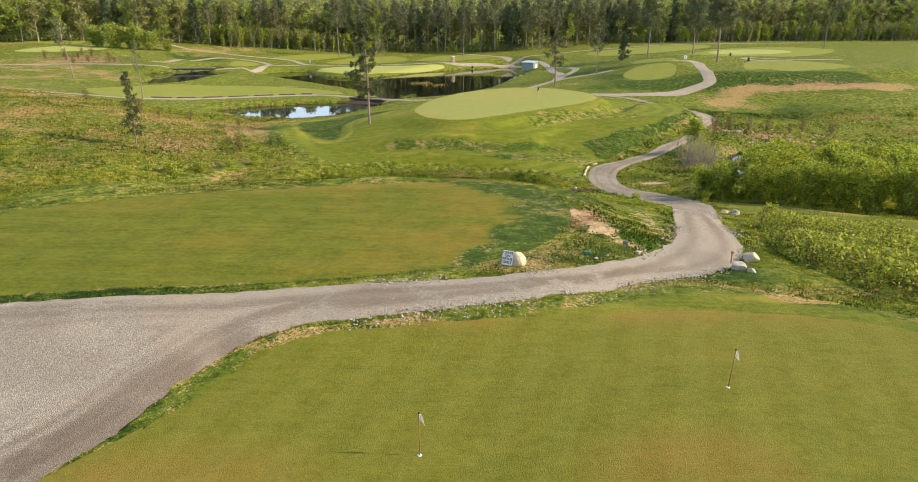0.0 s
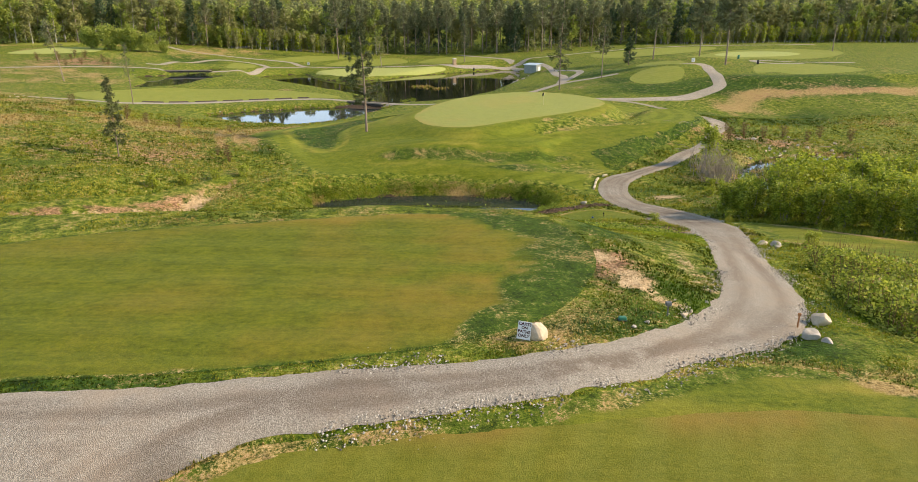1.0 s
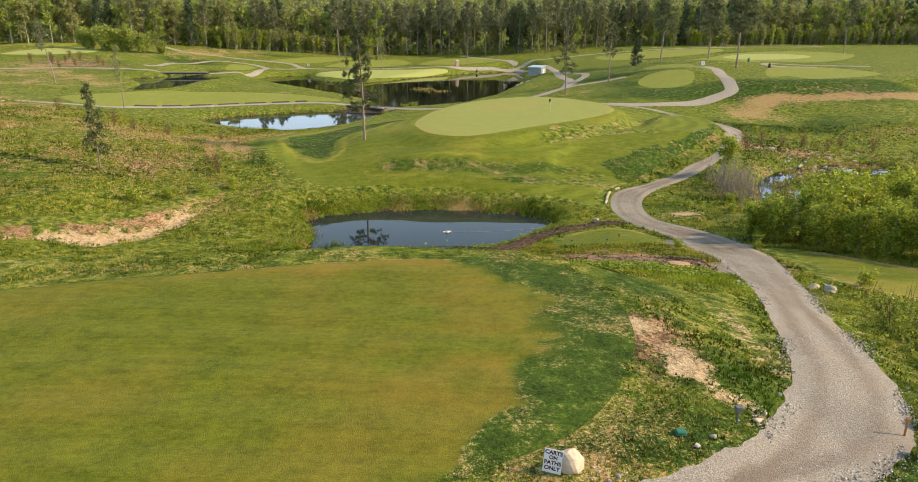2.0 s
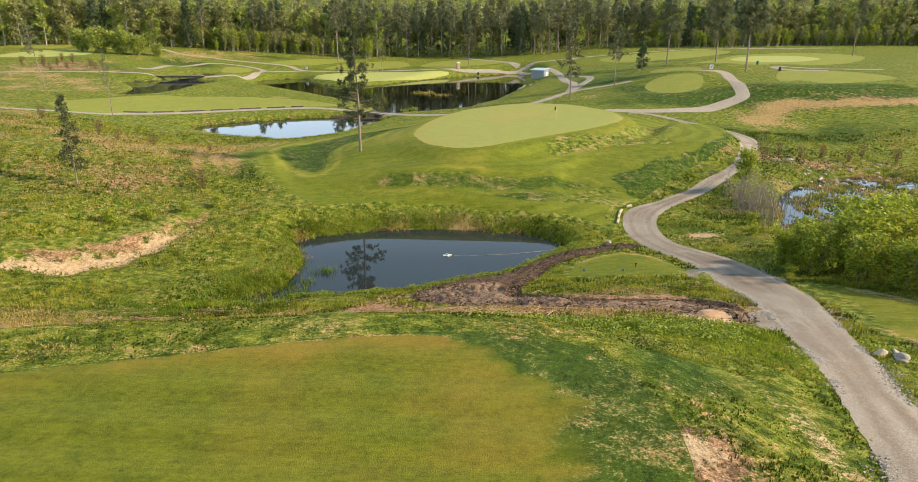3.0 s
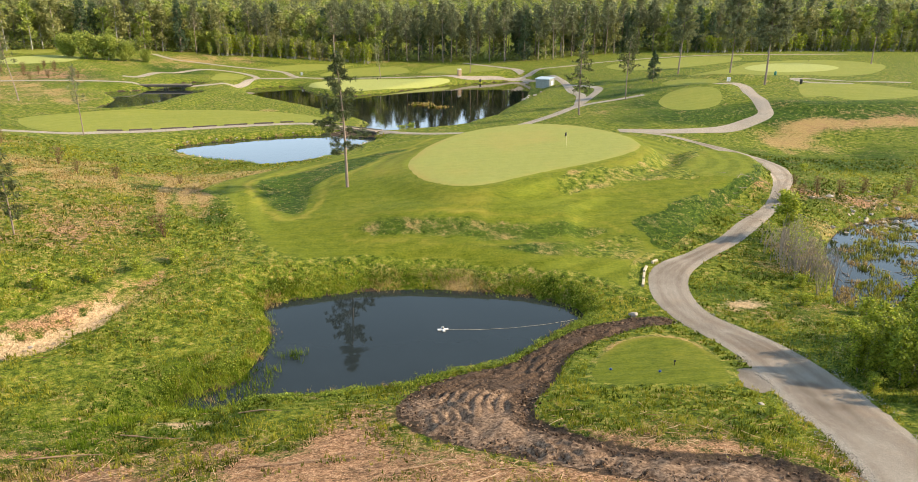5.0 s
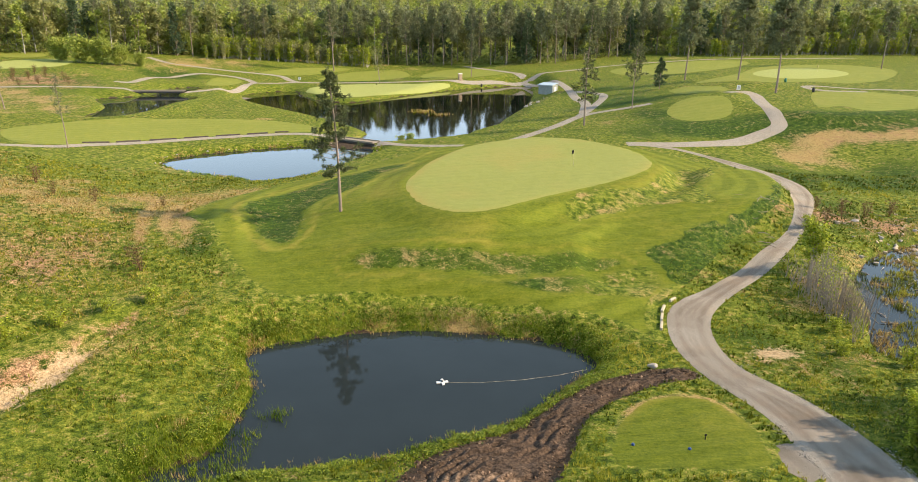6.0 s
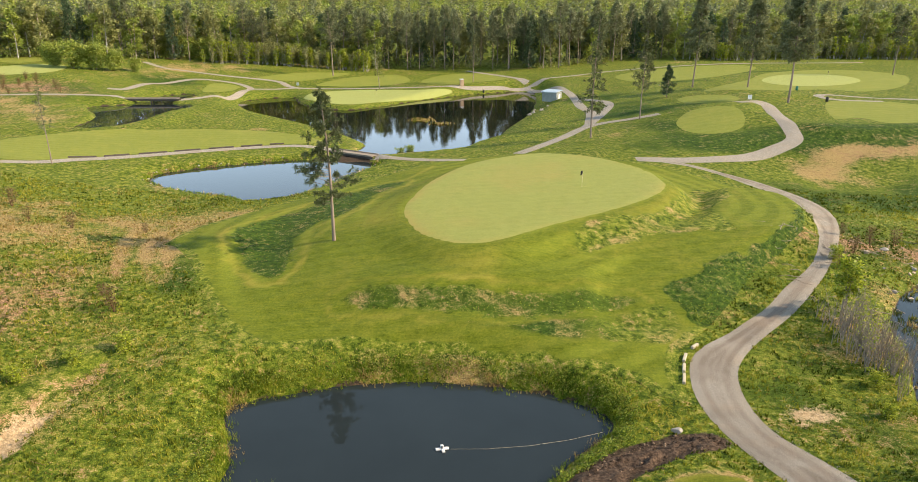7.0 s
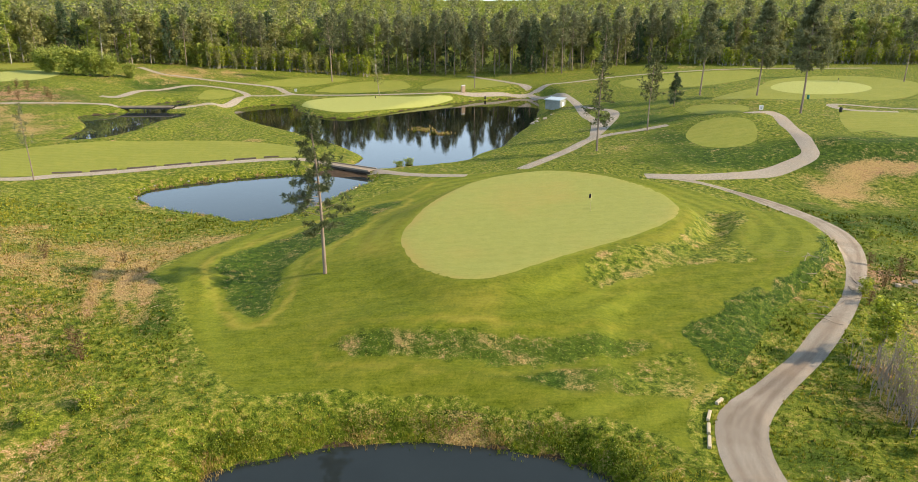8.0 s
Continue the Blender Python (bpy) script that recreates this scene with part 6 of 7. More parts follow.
for k, (x, y, s) in enumerate(((-40.9, 102.9, 0.85), (-28.0, 85.6, 1.1), (-65.4, 119.6, 1.0), (-51.9, 110.2, 1.15), (-30.2, 88.0, 0.6), (-46, 104, 0.8), (-34, 104.5, 0.6), (36.5, 97.5, 0.7), (39.5, 100.5, 0.9), (43, 103.5, 1.0), (46.5, 104.8, 0.9), (50, 106, 1.0), (53, 104.5, 0.8), (56, 106.5, 1.0), (60, 105, 1.0), (41, 105.5, 0.7), (-126, 222, 1.3), (-121, 214, 1.2), (-118, 224, 1.4), (-113, 212, 1.1), (-110, 219, 1.3), (-123, 227, 1.2), (-106, 214, 1.0), (-129, 217, 1.3), (-115, 207, 1.0), (-120, 219, 1.1))):
    tree("rusty_shrub", RUSTY, on_land(x, y), "small rust-tinged shrub on rough grass", "rusty shrubs", 83 * k, s, "shrub")
for k, (x, y, s) in enumerate(((-136, 264, 0.9), (-129, 262, 1.05), (-122, 262, 1.0), (-116, 263, 0.8), (-110, 266, 0.55), (-122, 320, 1.1), (-114, 322, 1.0), (-106, 321, 1.1), (-98, 323, 0.9))):
    tree("olive_bush", OLIVE_BUSH, on_land(x, y), "large olive-green spring bush", "olive bushes", 71 * k, s, "shrub")
for k, (x, y, s) in enumerate(((15.2, 53.5, 0.55), (22.6, 57.5, 0.6), (-24.6, 80.2, 0.9), (-27, 78, 0.8), (-29.5, 75.5, 0.8), (-32, 73, 0.9), (20.2, 40.6, 0.6), (28.5, 77.5, 0.8), (27, 73.5, 0.7), (30.5, 71.5, 0.9), (-12.2, 163.5, 1.2), (-10.5, 165, 1.3), (37, 99, 0.9), (47.5, 116, 0.7))):
    tree("low_bush", LOW_BUSH, on_land(x, y), "low leafy green bush", "low bushes", 29 * k, s, "shrub")


# ---- things on the course ----
WHITE = plain_material("white_paint", (0.66, 0.66, 0.64), (0.82, 0.82, 0.80), 8, 0.5, bump=0.05)
INK = plain_material("dark_lettering", (0.05, 0.012, 0.012), (0.08, 0.02, 0.02), 8, 0.6, bump=0)
BLACK = plain_material("black_plastic", (0.012, 0.012, 0.014), (0.03, 0.03, 0.032), 8, 0.5, bump=0.05)
GREY_STEEL = plain_material("grey_steel", (0.10, 0.105, 0.11), (0.2, 0.205, 0.21), 8, 0.5, 0.4, bump=0.05)
TAN_STONE = plain_material("tan_boulder", (0.40, 0.31, 0.22), (0.68, 0.57, 0.44), 5, 0.9, bump=0.7)
GREY_STONE = plain_material("grey_boulder", (0.28, 0.25, 0.215), (0.54, 0.49, 0.43), 4, 0.9, bump=0.5)
TIMBER = plain_material("weathered_timber", (0.20, 0.16, 0.12), (0.40, 0.34, 0.27), 3, 0.9, stretch=(1, 6, 6))
PALE_TIMBER = plain_material("pale_timber", (0.42, 0.36, 0.25), (0.66, 0.58, 0.44), 3, 0.9, stretch=(1, 6, 6))
DARK_TIMBER = plain_material("dark_timber", (0.05, 0.045, 0.04), (0.12, 0.105, 0.09), 3, 0.9)
RUST_POLE = plain_material("rust_brown_pole", (0.30, 0.13, 0.05), (0.42, 0.20, 0.09), 5, 0.6, bump=0.05)
CREAM = plain_material("cream_pole", (0.55, 0.48, 0.26), (0.70, 0.62, 0.36), 5, 0.5, bump=0.05)
TAN_PLASTIC = plain_material("tan_plastic", (0.46, 0.32, 0.20), (0.58, 0.42, 0.28), 2, 0.6, bump=0.05)
SHED_WALL = plain_material("grey_siding", (0.26, 0.28, 0.26), (0.38, 0.40, 0.37), 2, 0.7, bump=0.1)
SHED_ROOF = plain_material("pale_metal_roof", (0.48, 0.56, 0.60), (0.64, 0.71, 0.74), 2, 0.35, 0.3, bump=0.05)
GREEN_PLASTIC = plain_material("green_plastic", (0.015, 0.12, 0.07), (0.03, 0.20, 0.12), 4, 0.5, bump=0.05)
BLUE_PLASTIC = plain_material("blue_plastic", (0.02, 0.06, 0.22), (0.03, 0.09, 0.32), 4, 0.4, bump=0)


def lettering(text, size, material, at, turn, parent):
    """Raised flat letters as a mesh."""
    curve = bpy.data.curves.new("lettering", "FONT")
    curve.body, curve.size, curve.align_x, curve.align_y, curve.extrude = text, size, "CENTER", "CENTER", 0.002
    curve.offset = size * 0.035
    source = new("lettering_source", curve)
    bpy.context.view_layer.update()
    me = bpy.data.meshes.new_from_object(source.evaluated_get(bpy.context.evaluated_depsgraph_get()))
    bpy.data.objects.remove(source)
    me.materials.clear()
    me.materials.append(material)
    ob = part("lettering", me, parent)
    ob.matrix_basis = pose(*at, *turn)
    return ob


def cart_sign():
    x, y = 1.70, 20.80
    ob = thing("path_sign", (x, y, height(x, y)), "white sign with dark lettering leaning beside a boulder", "sign", turn=-16)
    board = part("board", block("board", (0.37, 0.016, 0.50), (0, 0, 0.31), WHITE, bevel=0.006), ob, "white board")
    part("stake", block("stake", (0.035, 0.025, 0.62), (0, 0.022, 0.25), TIMBER, bevel=0.004), ob)
    for text, z, size in (("CARTS", 0.49, 0.115), ("ON", 0.385, 0.105), ("PATHS", 0.275, 0.115), ("ONLY", 0.16, 0.115)):
        lettering(text, size, INK, (0, -0.010, z), (90, 0, 0), board)
    ob.matrix_basis = ob.matrix_basis @ pose(0, 0, 0, -9, 4, 0)


cart_sign()
ROCK_LABEL = "rounded field boulder beside the gravel path"
for k, (x, y, size, material, turn, label) in enumerate((
    (2.13, 20.98, (0.31, 0.24, 0.42), TAN_STONE, 20, "large pale tan boulder beside the sign"),
    (11.38, 23.75, (0.40, 0.28, 0.36), TAN_STONE, -20, ROCK_LABEL), (10.35, 22.38, (0.36, 0.26, 0.28), GREY_STONE, 10, ROCK_LABEL),
    (10.75, 22.15, (0.2, 0.18, 0.17), GREY_STONE, 40, ROCK_LABEL),
    (16.1, 37.95, (0.30, 0.24, 0.24), TAN_STONE, 30, ROCK_LABEL), (16.55, 37.35, (0.34, 0.27, 0.27), GREY_STONE, 0, ROCK_LABEL), (16.9, 38.2, (0.27, 0.22, 0.24), GREY_STONE, 70, ROCK_LABEL),
    (13.45, 72.5, (0.36, 0.28, 0.26), GREY_STONE, 0, "pale stone on the pond's bank"),
    (5.5, 22.35, (0.10, 0.08, 0.06), GREY_STONE, 0, "small pale stone at the path's edge"), (6.9, 23.25, (0.14, 0.11, 0.08), TAN_STONE, 0, "small pale stone at the path's edge"),
    (7.25, 23.65, (0.11, 0.08, 0.07), TAN_STONE, 60, "small pale stone at the path's edge"), (5.0, 21.95, (0.09, 0.07, 0.06), GREY_STONE, 40, "small pale stone at the path's edge"),
    (8.2, 24.9, (0.09, 0.07, 0.06), GREY_STONE, 0, "small pale stone at the path's edge"), (15.4, 55.2, (0.22, 0.17, 0.15), GREY_STONE, 0, "pale stone at the tee's foot"),
    (13.2, 38.9, (0.16, 0.13, 0.10), TAN_STONE, 0, "small pale stone at the path's edge"), (12.5, 37.6, (0.12, 0.11, 0.09), GREY_STONE, 20, "small pale stone at the path's edge"),
    (-21.6, 50.0, (0.24, 0.16, 0.11), GREY_STONE, 10, "pale stone in rough grass"), (-28.9, 66.0, (0.2, 0.16, 0.12), GREY_STONE, 10, "pale stone on the dirt track"),
)):
    ob = new("boulder", boulder("boulder", size, k + 3, material))
    ob.matrix_basis = pose(x, y, height(x, y) + size[2] * 0.42, 0, 0, turn)
    tagged(ob, label, "rock", "boulders")


def practice_pin(x, y, lean):
    ob = thing("practice_pin", (x, y, height(x, y) + 0.03), "thin rust-brown pin with a small pale flag", "golf flag", "practice pins")
    part("stick", rod("stick", (0, 0, -0.05), (lean, 0, 0.99), 0.011, RUST_POLE), ob)
    bm = bmesh.new()
    for i in range(5):
        w = i / 4
        a = bm.verts.new((lean + 0.012 + 0.05 * w, 0.04 * math.sin(3 * w), 0.96 - 0.02 * w))
        b = bm.verts.new((lean + 0.012 + 0.10 * w, 0.05 * math.sin(3 * w + 0.6), 0.80 - 0.09 * w))
        if i:
            bm.faces.new((last[0], a, b, last[1]))
        last = (a, b)
    bmesh.ops.solidify(bm, geom=bm.faces[:], thickness=0.004)
    part("flag", solid("flag", bm, WHITE), ob, "limp white cloth flag")
    part("knob", rod("knob", (lean, 0, 0.98), (lean, 0, 1.015), 0.018, BLACK), ob)
    part("cup", rod("cup", (0, 0, 0.0), (0, 0, 0.006), 0.05, WHITE, sides=16), ob, "white cup rim")


practice_pin(-0.78, 11.08, 0.0)
practice_pin(6.40, 13.38, 0.06)


def course_flag(x, y, tall=2.05, lift=0.05):
    ob = thing("golf_flag", (x, y, height(x, y) + lift), "pale flagstick with a black flag on a green", "golf flag", "course flags")
    part("stick", rod("stick", (0, 0, -0.05), (0, 0, tall), 0.022, CREAM), ob)
    bm = bmesh.new()
    for i in range(5):
        w = i / 4
        a = bm.verts.new((-0.02 - 0.22 * w, 0.05 * math.sin(4 * w), tall - 0.03 - 0.05 * w))
        b = bm.verts.new((-0.02 - 0.26 * w, 0.05 * math.sin(4 * w + 1), tall - 0.48 - 0.12 * w))
        if i:
            bm.faces.new((last[0], a, b, last[1]))
        last = (a, b)
    bmesh.ops.solidify(bm, geom=bm.faces[:], thickness=0.012)
    part("flag", solid("flag", bm, BLACK), ob, "limp black cloth flag")


course_flag(14.29, 114.75, 2.05, 0.08)
course_flag(-27.5, 251.0)
course_flag(112.0, 247.0, 2.05, 0.14)


def small_post(x, y, tall, material, head, label):
    ob = thing("marker_post", (x, y, height(x, y)), label, "post", "marker posts")
    part("stake", block("stake", (0.04, 0.04, tall + 0.1), (0, 0, tall / 2 - 0.05), material, bevel=0.006), ob)
    if head:
        part("head", block("head", head, (0, 0, tall), material, bevel=0.012), ob)


small_post(10.48, 23.32, 0.45, RUST_POLE, (0.10, 0.05, 0.10), "short brown marker post beside boulders")
small_post(6.29, 23.0, 0.40, GREY_STEEL, (0.17, 0.12, 0.13), "short grey light post beside the path")
small_post(13.1, 61.6, 0.34, BLACK, (0.12, 0.06, 0.12), "small black tee marker on a stake")
small_post(50.9, 58.0, 0.8, RUST_POLE, None, "thin brown stake in mown grass")
for x, y in ((9.2, 61.3), (11.9, 60.5)):
    ob = new("tee_marker", boulder("tee_marker", (0.09, 0.09, 0.09), 2, BLUE_PLASTIC, 0.0))
    ob.matrix_basis = pose(x, y, height(x, y) + 0.09)
    tagged(ob, "small round blue tee marker", "tee marker", "tee markers")
ob = thing("valve_box", (4.75, 22.3, height(4.75, 22.3)), "small green irrigation valve cover in grass", "valve cover")
part("cover", block("cover", (0.22, 0.16, 0.12), (0, 0, 0.06), GREEN_PLASTIC, bevel=0.02), ob)
part("rim", block("rim", (0.26, 0.2, 0.03), (0, 0, 0.015), BLACK, bevel=0.01), ob)


def aerator_float():
    ob = thing("aerator_float", (-1.2, 71.94, -10.155), "white cross-shaped float on the pond", "float", turn=12)
    ob.scale = (0.8, 0.8, 0.8)
    part("beam", block("beam", (1.05, 0.26, 0.14), (0, 0, 0.05), WHITE, bevel=0.03), ob)
    part("beam", block("beam", (0.26, 0.95, 0.14), (0.05, 0, 0.06), WHITE, bevel=0.03), ob)
    part("motor", rod("motor", (0, 0, 0.1), (0, 0, 0.24), 0.11, GREY_STEEL), ob, "grey motor cap")
    rope = np.array([(-0.7, 71.95), (1.6, 72.0), (4.2, 72.35), (6.8, 73.0), (9.2, 73.9)])
    line = np.stack([rope[:, 0], rope[:, 1], np.full(5, -10.14)], 1)
    tagged(new("mooring_rope", mesh_of("mooring_rope", *tube(line, np.full(5, 0.009), 4), PALE_TIMBER)), "pale rope lying across the pond's surface", "rope")


aerator_float()


def beam_between(name, a, b, wide, tall, material, label, group, lift=0.0):
    a, b = Vector((*a, height(*a))), Vector((*b, height(*b)))
    ob = new(name, block(name, ((b - a).length, wide, tall), (0, 0, 0), material, bevel=0.03))
    ob.matrix_basis = Matrix.Translation((a + b) / 2 + Vector((0, 0, tall * 0.4 + lift))) @ (b - a).to_track_quat("X", "Z").to_matrix().to_4x4()
    tagged(ob, label, "timber", group)


for a, b in (((15.55, 77.9), (15.9, 79.0)), ((15.95, 79.25), (16.25, 80.2)), ((16.3, 80.5), (16.75, 81.4)), ((17.45, 82.2), (18.05, 82.75))):
    beam_between("kerb_timber", a, b, 0.22, 0.24, PALE_TIMBER, "pale timber kerb at the path's edge", "kerb timbers")
for a, b in (((-64.6, 143.6), (-61.4, 146.3)), ((-60.6, 147.2), (-57.8, 150.2)), ((-56.6, 151.2), (-53.0, 154.2)), ((-52.0, 155.1), (-48.4, 157.8)), ((-47.2, 158.7), (-43.4, 161.2)), ((-42.2, 161.9), (-38.8, 164.0)), ((-37.6, 164.9), (-35.2, 166.2))):
    beam_between("edge_log", a, b, 0.32, 0.3, DARK_TIMBER, "long dark timber edging the far path", "edge logs")
BRANCH_WOOD = plain_material("branch_wood", (0.22, 0.14, 0.085), (0.46, 0.33, 0.22), 4, 0.9)
for a, b in (((-9.5, 50.3), (-4.0, 51.0)), ((-2.2, 49.0), (0.6, 50.0)), ((0.5, 46.9), (2.2, 48.2)), ((-17.5, 55.0), (-13.6, 54.6)), ((-20.2, 52.2), (-16.8, 52.6)), ((-8.6, 45.0), (-7.0, 45.9)), ((4.4, 46.6), (6.6, 45.9)), ((-12.5, 58.6), (-9.4, 58.2))):
    p, q = np.array(a), np.array(b)
    t = np.linspace(0, 1, 6)[:, None]
    xy = p + (q - p) * t + np.sin(t * 5 + p[0]) * 0.12
    line = np.concatenate([xy, (land(xy[:, 0], xy[:, 1]) + 0.1)[:, None]], 1)
    tagged(new("fallen_branch", mesh_of("fallen_branch", *tube(line, np.array([0.035, 0.05, 0.042, 0.035, 0.025, 0.01]), 6), BRANCH_WOOD, shade=True)), "bare pale fallen branch on cleared ground", "branch", "fallen branches")


def foot_bridge(a, b, wide, z, label):
    a, b = Vector((*a, z)), Vector((*b, z))
    long = (b - a).length
    ob = thing("foot_bridge", (*((a + b) / 2).xy, z), label, "bridge", "foot bridges", math.degrees(math.atan2(b.y - a.y, b.x - a.x)))
    plank = block("plank", (long / 22 - 0.03, wide, 0.08), (0, 0, 0), TIMBER, bevel=0.01)
    for k in range(22):
        part("plank", plank, ob).matrix_basis = pose(-long / 2 + (k + 0.5) * long / 22, 0, 0)
    for side in (-1, 1):
        part("beam", block("beam", (long + 0.4, 0.18, 0.4), (0, side * (wide / 2 - 0.25), -0.24), DARK_TIMBER), ob, "dark supporting beam")
        part("kerb_rail", block("kerb_rail", (long, 0.16, 0.18), (0, side * (wide / 2 - 0.1), 0.13), TIMBER), ob)
        for end in (-1, 0, 1):
            part("post", block("post", (0.2, 0.2, 1.4), (end * long * 0.46, side * (wide / 2 - 0.25), -0.9), DARK_TIMBER), ob)


foot_bridge((-24.6, 161.0), (-16.0, 155.9), 2.5, -8.35, "low timber foot bridge over the channel")
foot_bridge((-89.6, 214.8), (-75.8, 216.0), 2.2, -5.2, "low timber foot bridge at the far pond")


def pump_shed():
    x, y = 25.4, 231.0
    ob = thing("pump_shed", (x, y, height(x, y)), "grey-sided pump shed with pale metal roof by the pond", "shed", turn=-35)
    part("wall", block("wall", (4.5, 3.4, 2.7), (0, 0, 1.25), SHED_WALL, bevel=0.02), ob)
    for k in range(15):
        part("siding_rib", block("siding_rib", (0.05, 0.04, 2.5), (-2.1 + 0.3 * k, -1.72, 1.27), SHED_WALL, bevel=0.005), ob)
    part("roof", block("roof", (5.0, 4.0, 0.12), (0, 0, 2.85), SHED_ROOF, (6, 0, 0), 0.02), ob, "pale blue-grey metal roof")
    part("fascia", block("fascia", (4.9, 0.08, 0.2), (0, -1.93, 2.58), SHED_ROOF, bevel=0.01), ob)
    part("door", block("door", (0.06, 1.0, 2.0), (2.27, 0.2, 1.02), WHITE, bevel=0.01), ob, "pale side door")
    part("pipe", rod("pipe", (2.5, -1.2, 0.15), (4.0, -2.6, 0.1), 0.09, GREY_STEEL), ob)


pump_shed()


def toilet():
    x, y = -0.6, 273.6
    ob = thing("portable_toilet", (x, y, height(x, y)), "tan portable toilet with a white roof beside the path", "toilet", turn=15)
    part("cabin", block("cabin", (1.25, 1.25, 2.15), (0, 0, 1.08), TAN_PLASTIC, bevel=0.04), ob)
    part("door", block("door", (0.85, 0.05, 1.9), (0, -0.64, 1.02), TAN_PLASTIC, bevel=0.02), ob)
    part("roof", block("roof", (1.35, 1.35, 0.28), (0, 0, 2.28), WHITE, bevel=0.1), ob, "white moulded roof")
    part("vent_pipe", rod("vent_pipe", (0.45, 0.45, 2.2), (0.45, 0.45, 2.62), 0.05, WHITE), ob)


toilet()


def bin_at(x, y, material, label):
    ob = thing("litter_bin", (x, y, height(x, y)), label, "bin", "litter bins")
    part("body", rod("body", (0, 0, 0), (0, 0, 0.82), 0.30, material, 0.34, 14), ob)
    part("lid", rod("lid", (0, 0, 0.82), (0, 0, 1.05), 0.36, material, 0.22, 14), ob)
    part("stand", block("stand", (0.5, 0.1, 0.1), (0, 0, 0.02), GREY_STEEL), ob)


bin_at(79.2, 184.2, BLACK, "black litter bin beside the path loop")
bin_at(82.7, 205.5, GREEN_PLASTIC, "dark green litter bin on the hill")
bin_at(7.0, 272.5, BLACK, "black litter bin beside the far path")


def tee_sign(x, y, label):
    ob = thing("tee_sign", (x, y, height(x, y)), label, "sign", "tee signs")
    part("post", block("post", (0.1, 0.1, 0.7), (0, 0, 0.3), TIMBER), ob)
    board = part("board", block("board", (0.85, 0.06, 0.95), (0, -0.06, 0.95), WHITE), ob, "white board")
    for k in range(3):
        part("text_bar", block("text_bar", (0.5, 0.01, 0.08), (0, -0.095, 1.2 - 0.22 * k), GREY_STEEL, bevel=0), board)


tee_sign(61.0, 181.0, "white tee sign at the end of the path")
tee_sign(-57.5, 272.0, "white tee sign beside the far path")

PILE_SAND = plain_material("tan_sand", (0.32, 0.20, 0.11), (0.54, 0.37, 0.23), 5, 0.95, bump=0.6)
mound = new("sand_mound", boulder("sand_mound", (1.0, 0.7, 0.20), 61, PILE_SAND, 0.05))
mound.matrix_basis = pose(12.0, 44.1, height(12.0, 44.1) + 0.02, 0, 0, 15)
tagged(mound, "small low mound of tan sand beside the path", "sand")

# ---- the marsh and the shores ----
def build_marsh():
    rng = np.random.default_rng(31)
    n = 9000
    x, y = rng.uniform(30, 60, n), rng.uniform(72, 102, n)
    d = inside_depth(MARSH, x, y, 3.0)
    keep = (d > 0.1) & (chance(x, y, 2.2, 3) > 0.38)
    x, y = x[keep], y[keep]
    v, f, dry, tone = blades(rng, x, y, np.full(len(x), -9.08), rng.uniform(0.2, 0.55, len(x)), np.full(len(x), 0.06), np.where(chance(x, y, 2.0, 8) > 0.6, 0.9, 0.1), 8)
    tagged(new("marsh_sedge", mesh_of("marsh_sedge", v, f, GRASS_BLADES, {"dry": dry, "tone": tone})), "tussocks of sedge standing in the marsh", "sedge", kind="stuff")
    wood = []
    for k in range(190):
        a, b = rng.uniform(30, 58), rng.uniform(74, 106)
        turn, long = rng.uniform(0, 6.28), rng.uniform(0.5, 2.6)
        s = np.linspace(-0.5, 0.5, 4)
        p = np.stack([a + np.cos(turn) * long * s, b + np.sin(turn) * long * s, np.maximum(height(a, b), -9.05) + 0.05 + 0.1 * s + rng.normal(0, 0.08, 4)], 1)
        wood.append(tube(p, np.array([0.035, 0.03, 0.024, 0.01]) * rng.uniform(0.6, 1.5), 4))
    tagged(new("marsh_deadwood", mesh_of("marsh_deadwood", *join(wood), TWIGS)), "grey dead branches lying in the marsh", "deadwood", kind="stuff")


build_marsh()


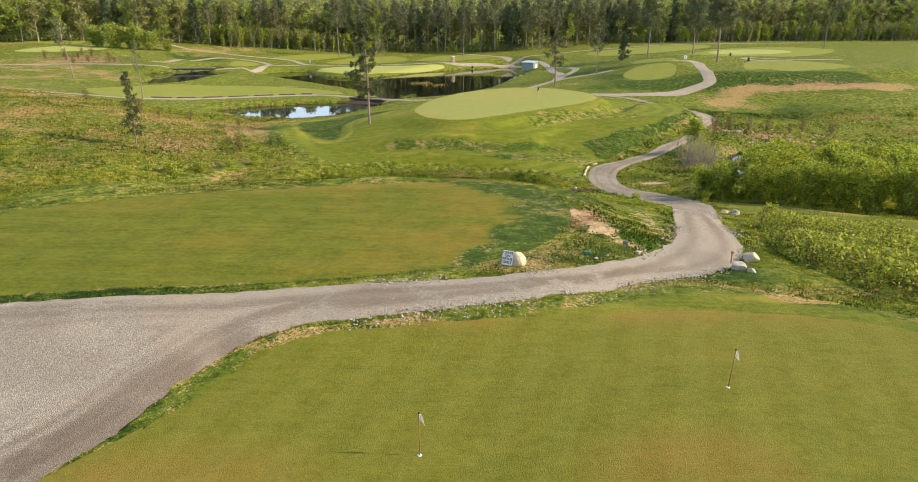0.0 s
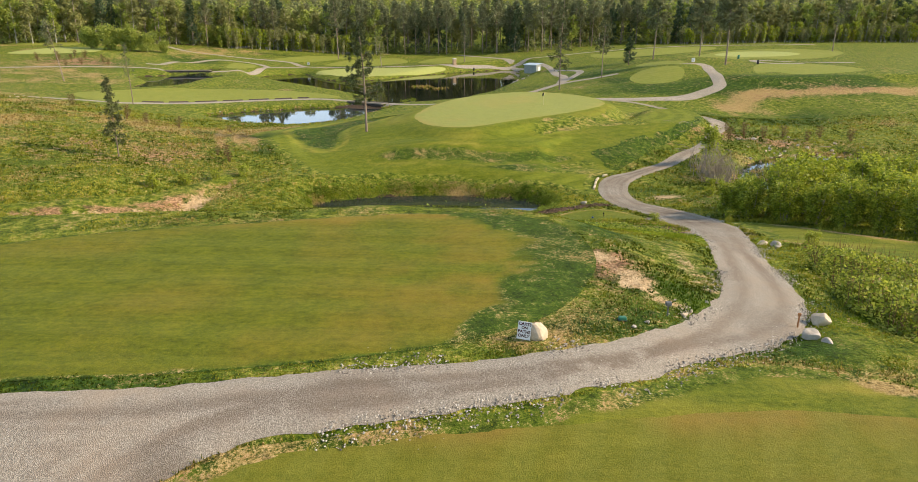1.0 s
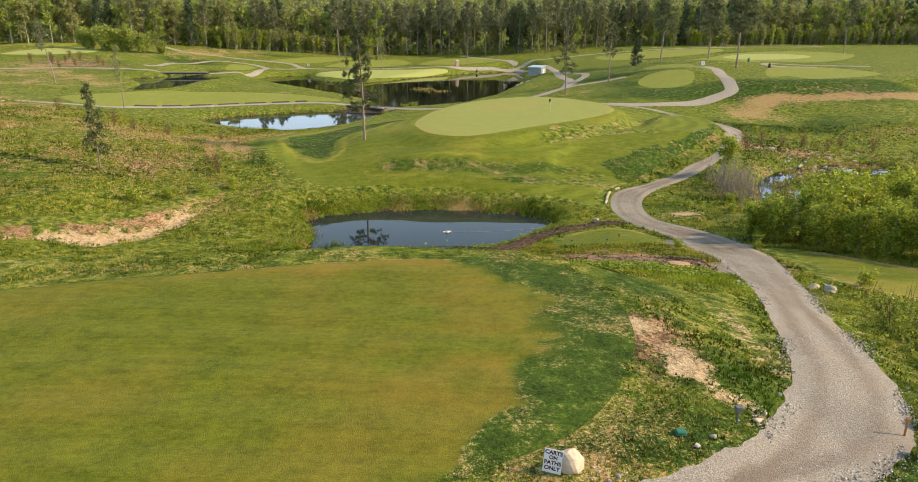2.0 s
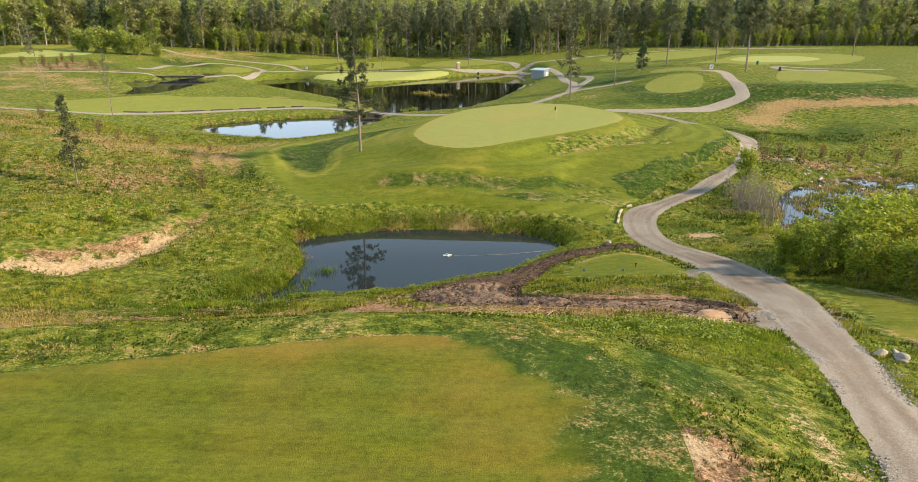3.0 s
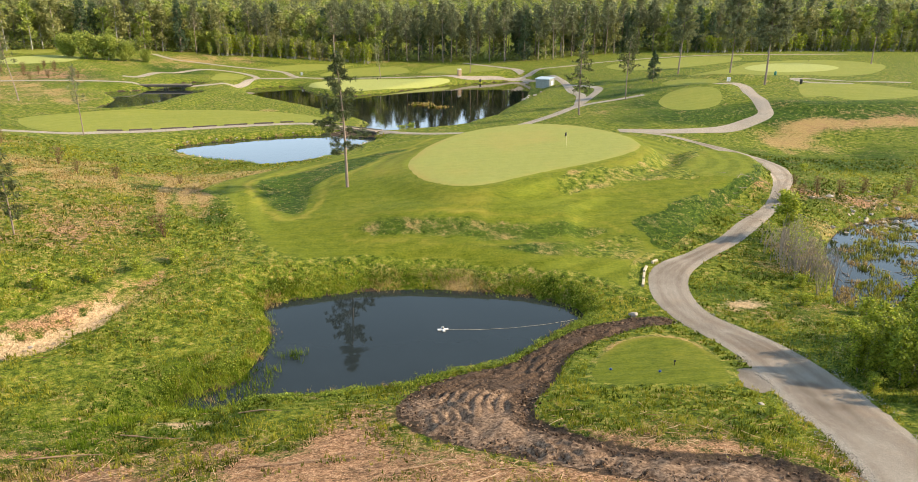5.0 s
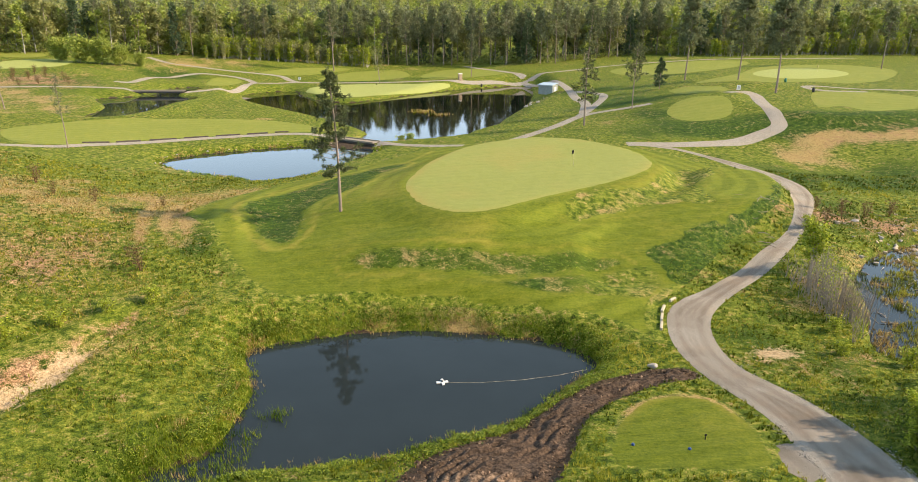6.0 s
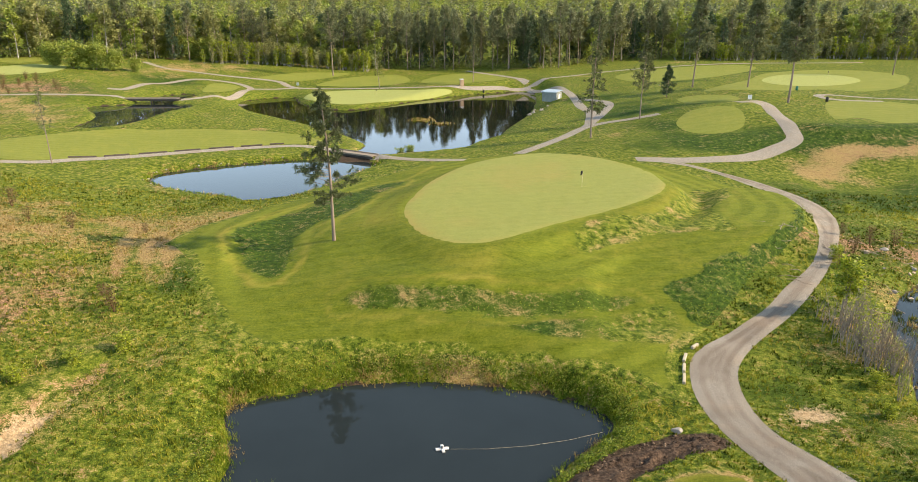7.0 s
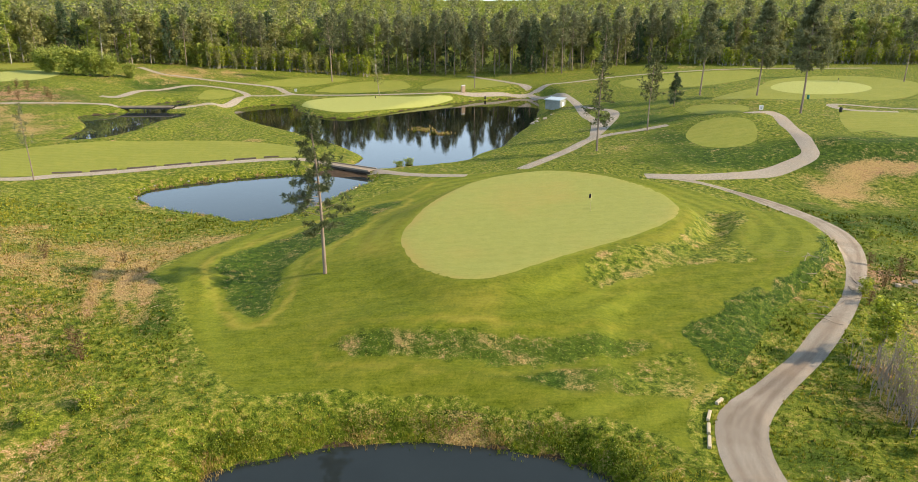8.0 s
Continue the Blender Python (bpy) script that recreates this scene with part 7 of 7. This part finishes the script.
def build_dead_stems():
    """Close-set bare stems at the marsh's near end."""
    rng = np.random.default_rng(33)
    stems = []
    for k in range(260):
        a, b = rng.normal(31.0, 1.1), rng.normal(82.5, 2.6)
        if inside_depth(PLAIN_PATH, np.array([a]), np.array([b]), 3.0)[0] > -1.5:
            continue
        tall, t = rng.uniform(1.2, 3.4), np.linspace(0, 1, 5)
        line = np.stack([a + rng.normal(0, 0.35) * t ** 1.4, b + rng.normal(0, 0.35) * t ** 1.4, height(a, b) - 0.1 + tall * t], 1)
        stems.append(tube(line, 0.028 * (1.05 - t) + 0.006, 3))
        for j in range(3):
            u = rng.uniform(0.35, 0.9)
            foot = np.array([np.interp(u, t, line[:, i]) for i in range(3)])
            stems.append(tube(foot + np.array([[0, 0, 0], [0.2, 0.1, 0.3], [0.35, 0.2, 0.75]]) * (rng.normal(0, 1), rng.normal(0, 1), 0.9), np.array([0.012, 0.009, 0.005]), 3))
    tagged(new("dead_stems", mesh_of("dead_stems", *join(stems), TWIGS)), "thicket of bare grey stems at the marsh", "thicket", kind="stuff")


build_dead_stems()
SHORE_STONE = [boulder("shore_stone", (0.5, 0.4, 0.3), 40 + k, (GREY_STONE, TAN_STONE)[k % 2]) for k in range(4)]


def build_shore_stones():
    rng = np.random.default_rng(32)
    spread = [(along(PONDS["mid"][1], 46, rng, -0.2, 0.4), 0.6), (np.stack([rng.normal(49, 4.5, 60), rng.normal(97, 3.0, 60)], 1), 0.8), (np.stack([rng.normal(18.5, 2.2, 26), rng.normal(219, 3, 26)], 1), 1.2), (np.stack([rng.normal(-77, 3, 10), rng.normal(126, 2, 10)], 1), 0.8)]
    for places, s in spread:
        for x, y in places:
            ob = new("shore_stone", SHORE_STONE[rng.integers(4)])
            size = s * rng.uniform(0.4, 1.1)
            level = max(height(x, y), -9.05 if 30 < x < 61 and 72 < y < 110 else -99)
            ob.matrix_basis = pose(x, y, level + 0.08 * size, 0, 0, rng.uniform(0, 360)) @ Matrix.Scale(size, 4)
            tagged(ob, "weathered grey stone on the water's edge", "rock", "shore stones")


build_shore_stones()


def build_islet():
    rng = np.random.default_rng(33)
    p = np.concatenate([np.stack([rng.normal(-10.5, 1.7, 120), rng.normal(207, 1.2, 120)], 1), np.stack([rng.normal(-5.5, 1.3, 60), rng.normal(201, 0.8, 60)], 1)])
    v, f, dry, tone = blades(rng, p[:, 0], p[:, 1], np.full(len(p), -9.18), rng.uniform(0.25, 0.7, len(p)), np.full(len(p), 0.16), np.where(rng.uniform(size=len(p)) < 0.6, 0.9, 0.2), 7)
    tagged(new("islet_sedge", mesh_of("islet_sedge", v, f, GRASS_BLADES, {"dry": dry, "tone": tone})), "small straw-coloured sedge islets in the large pond", "sedge", kind="stuff")


build_islet()
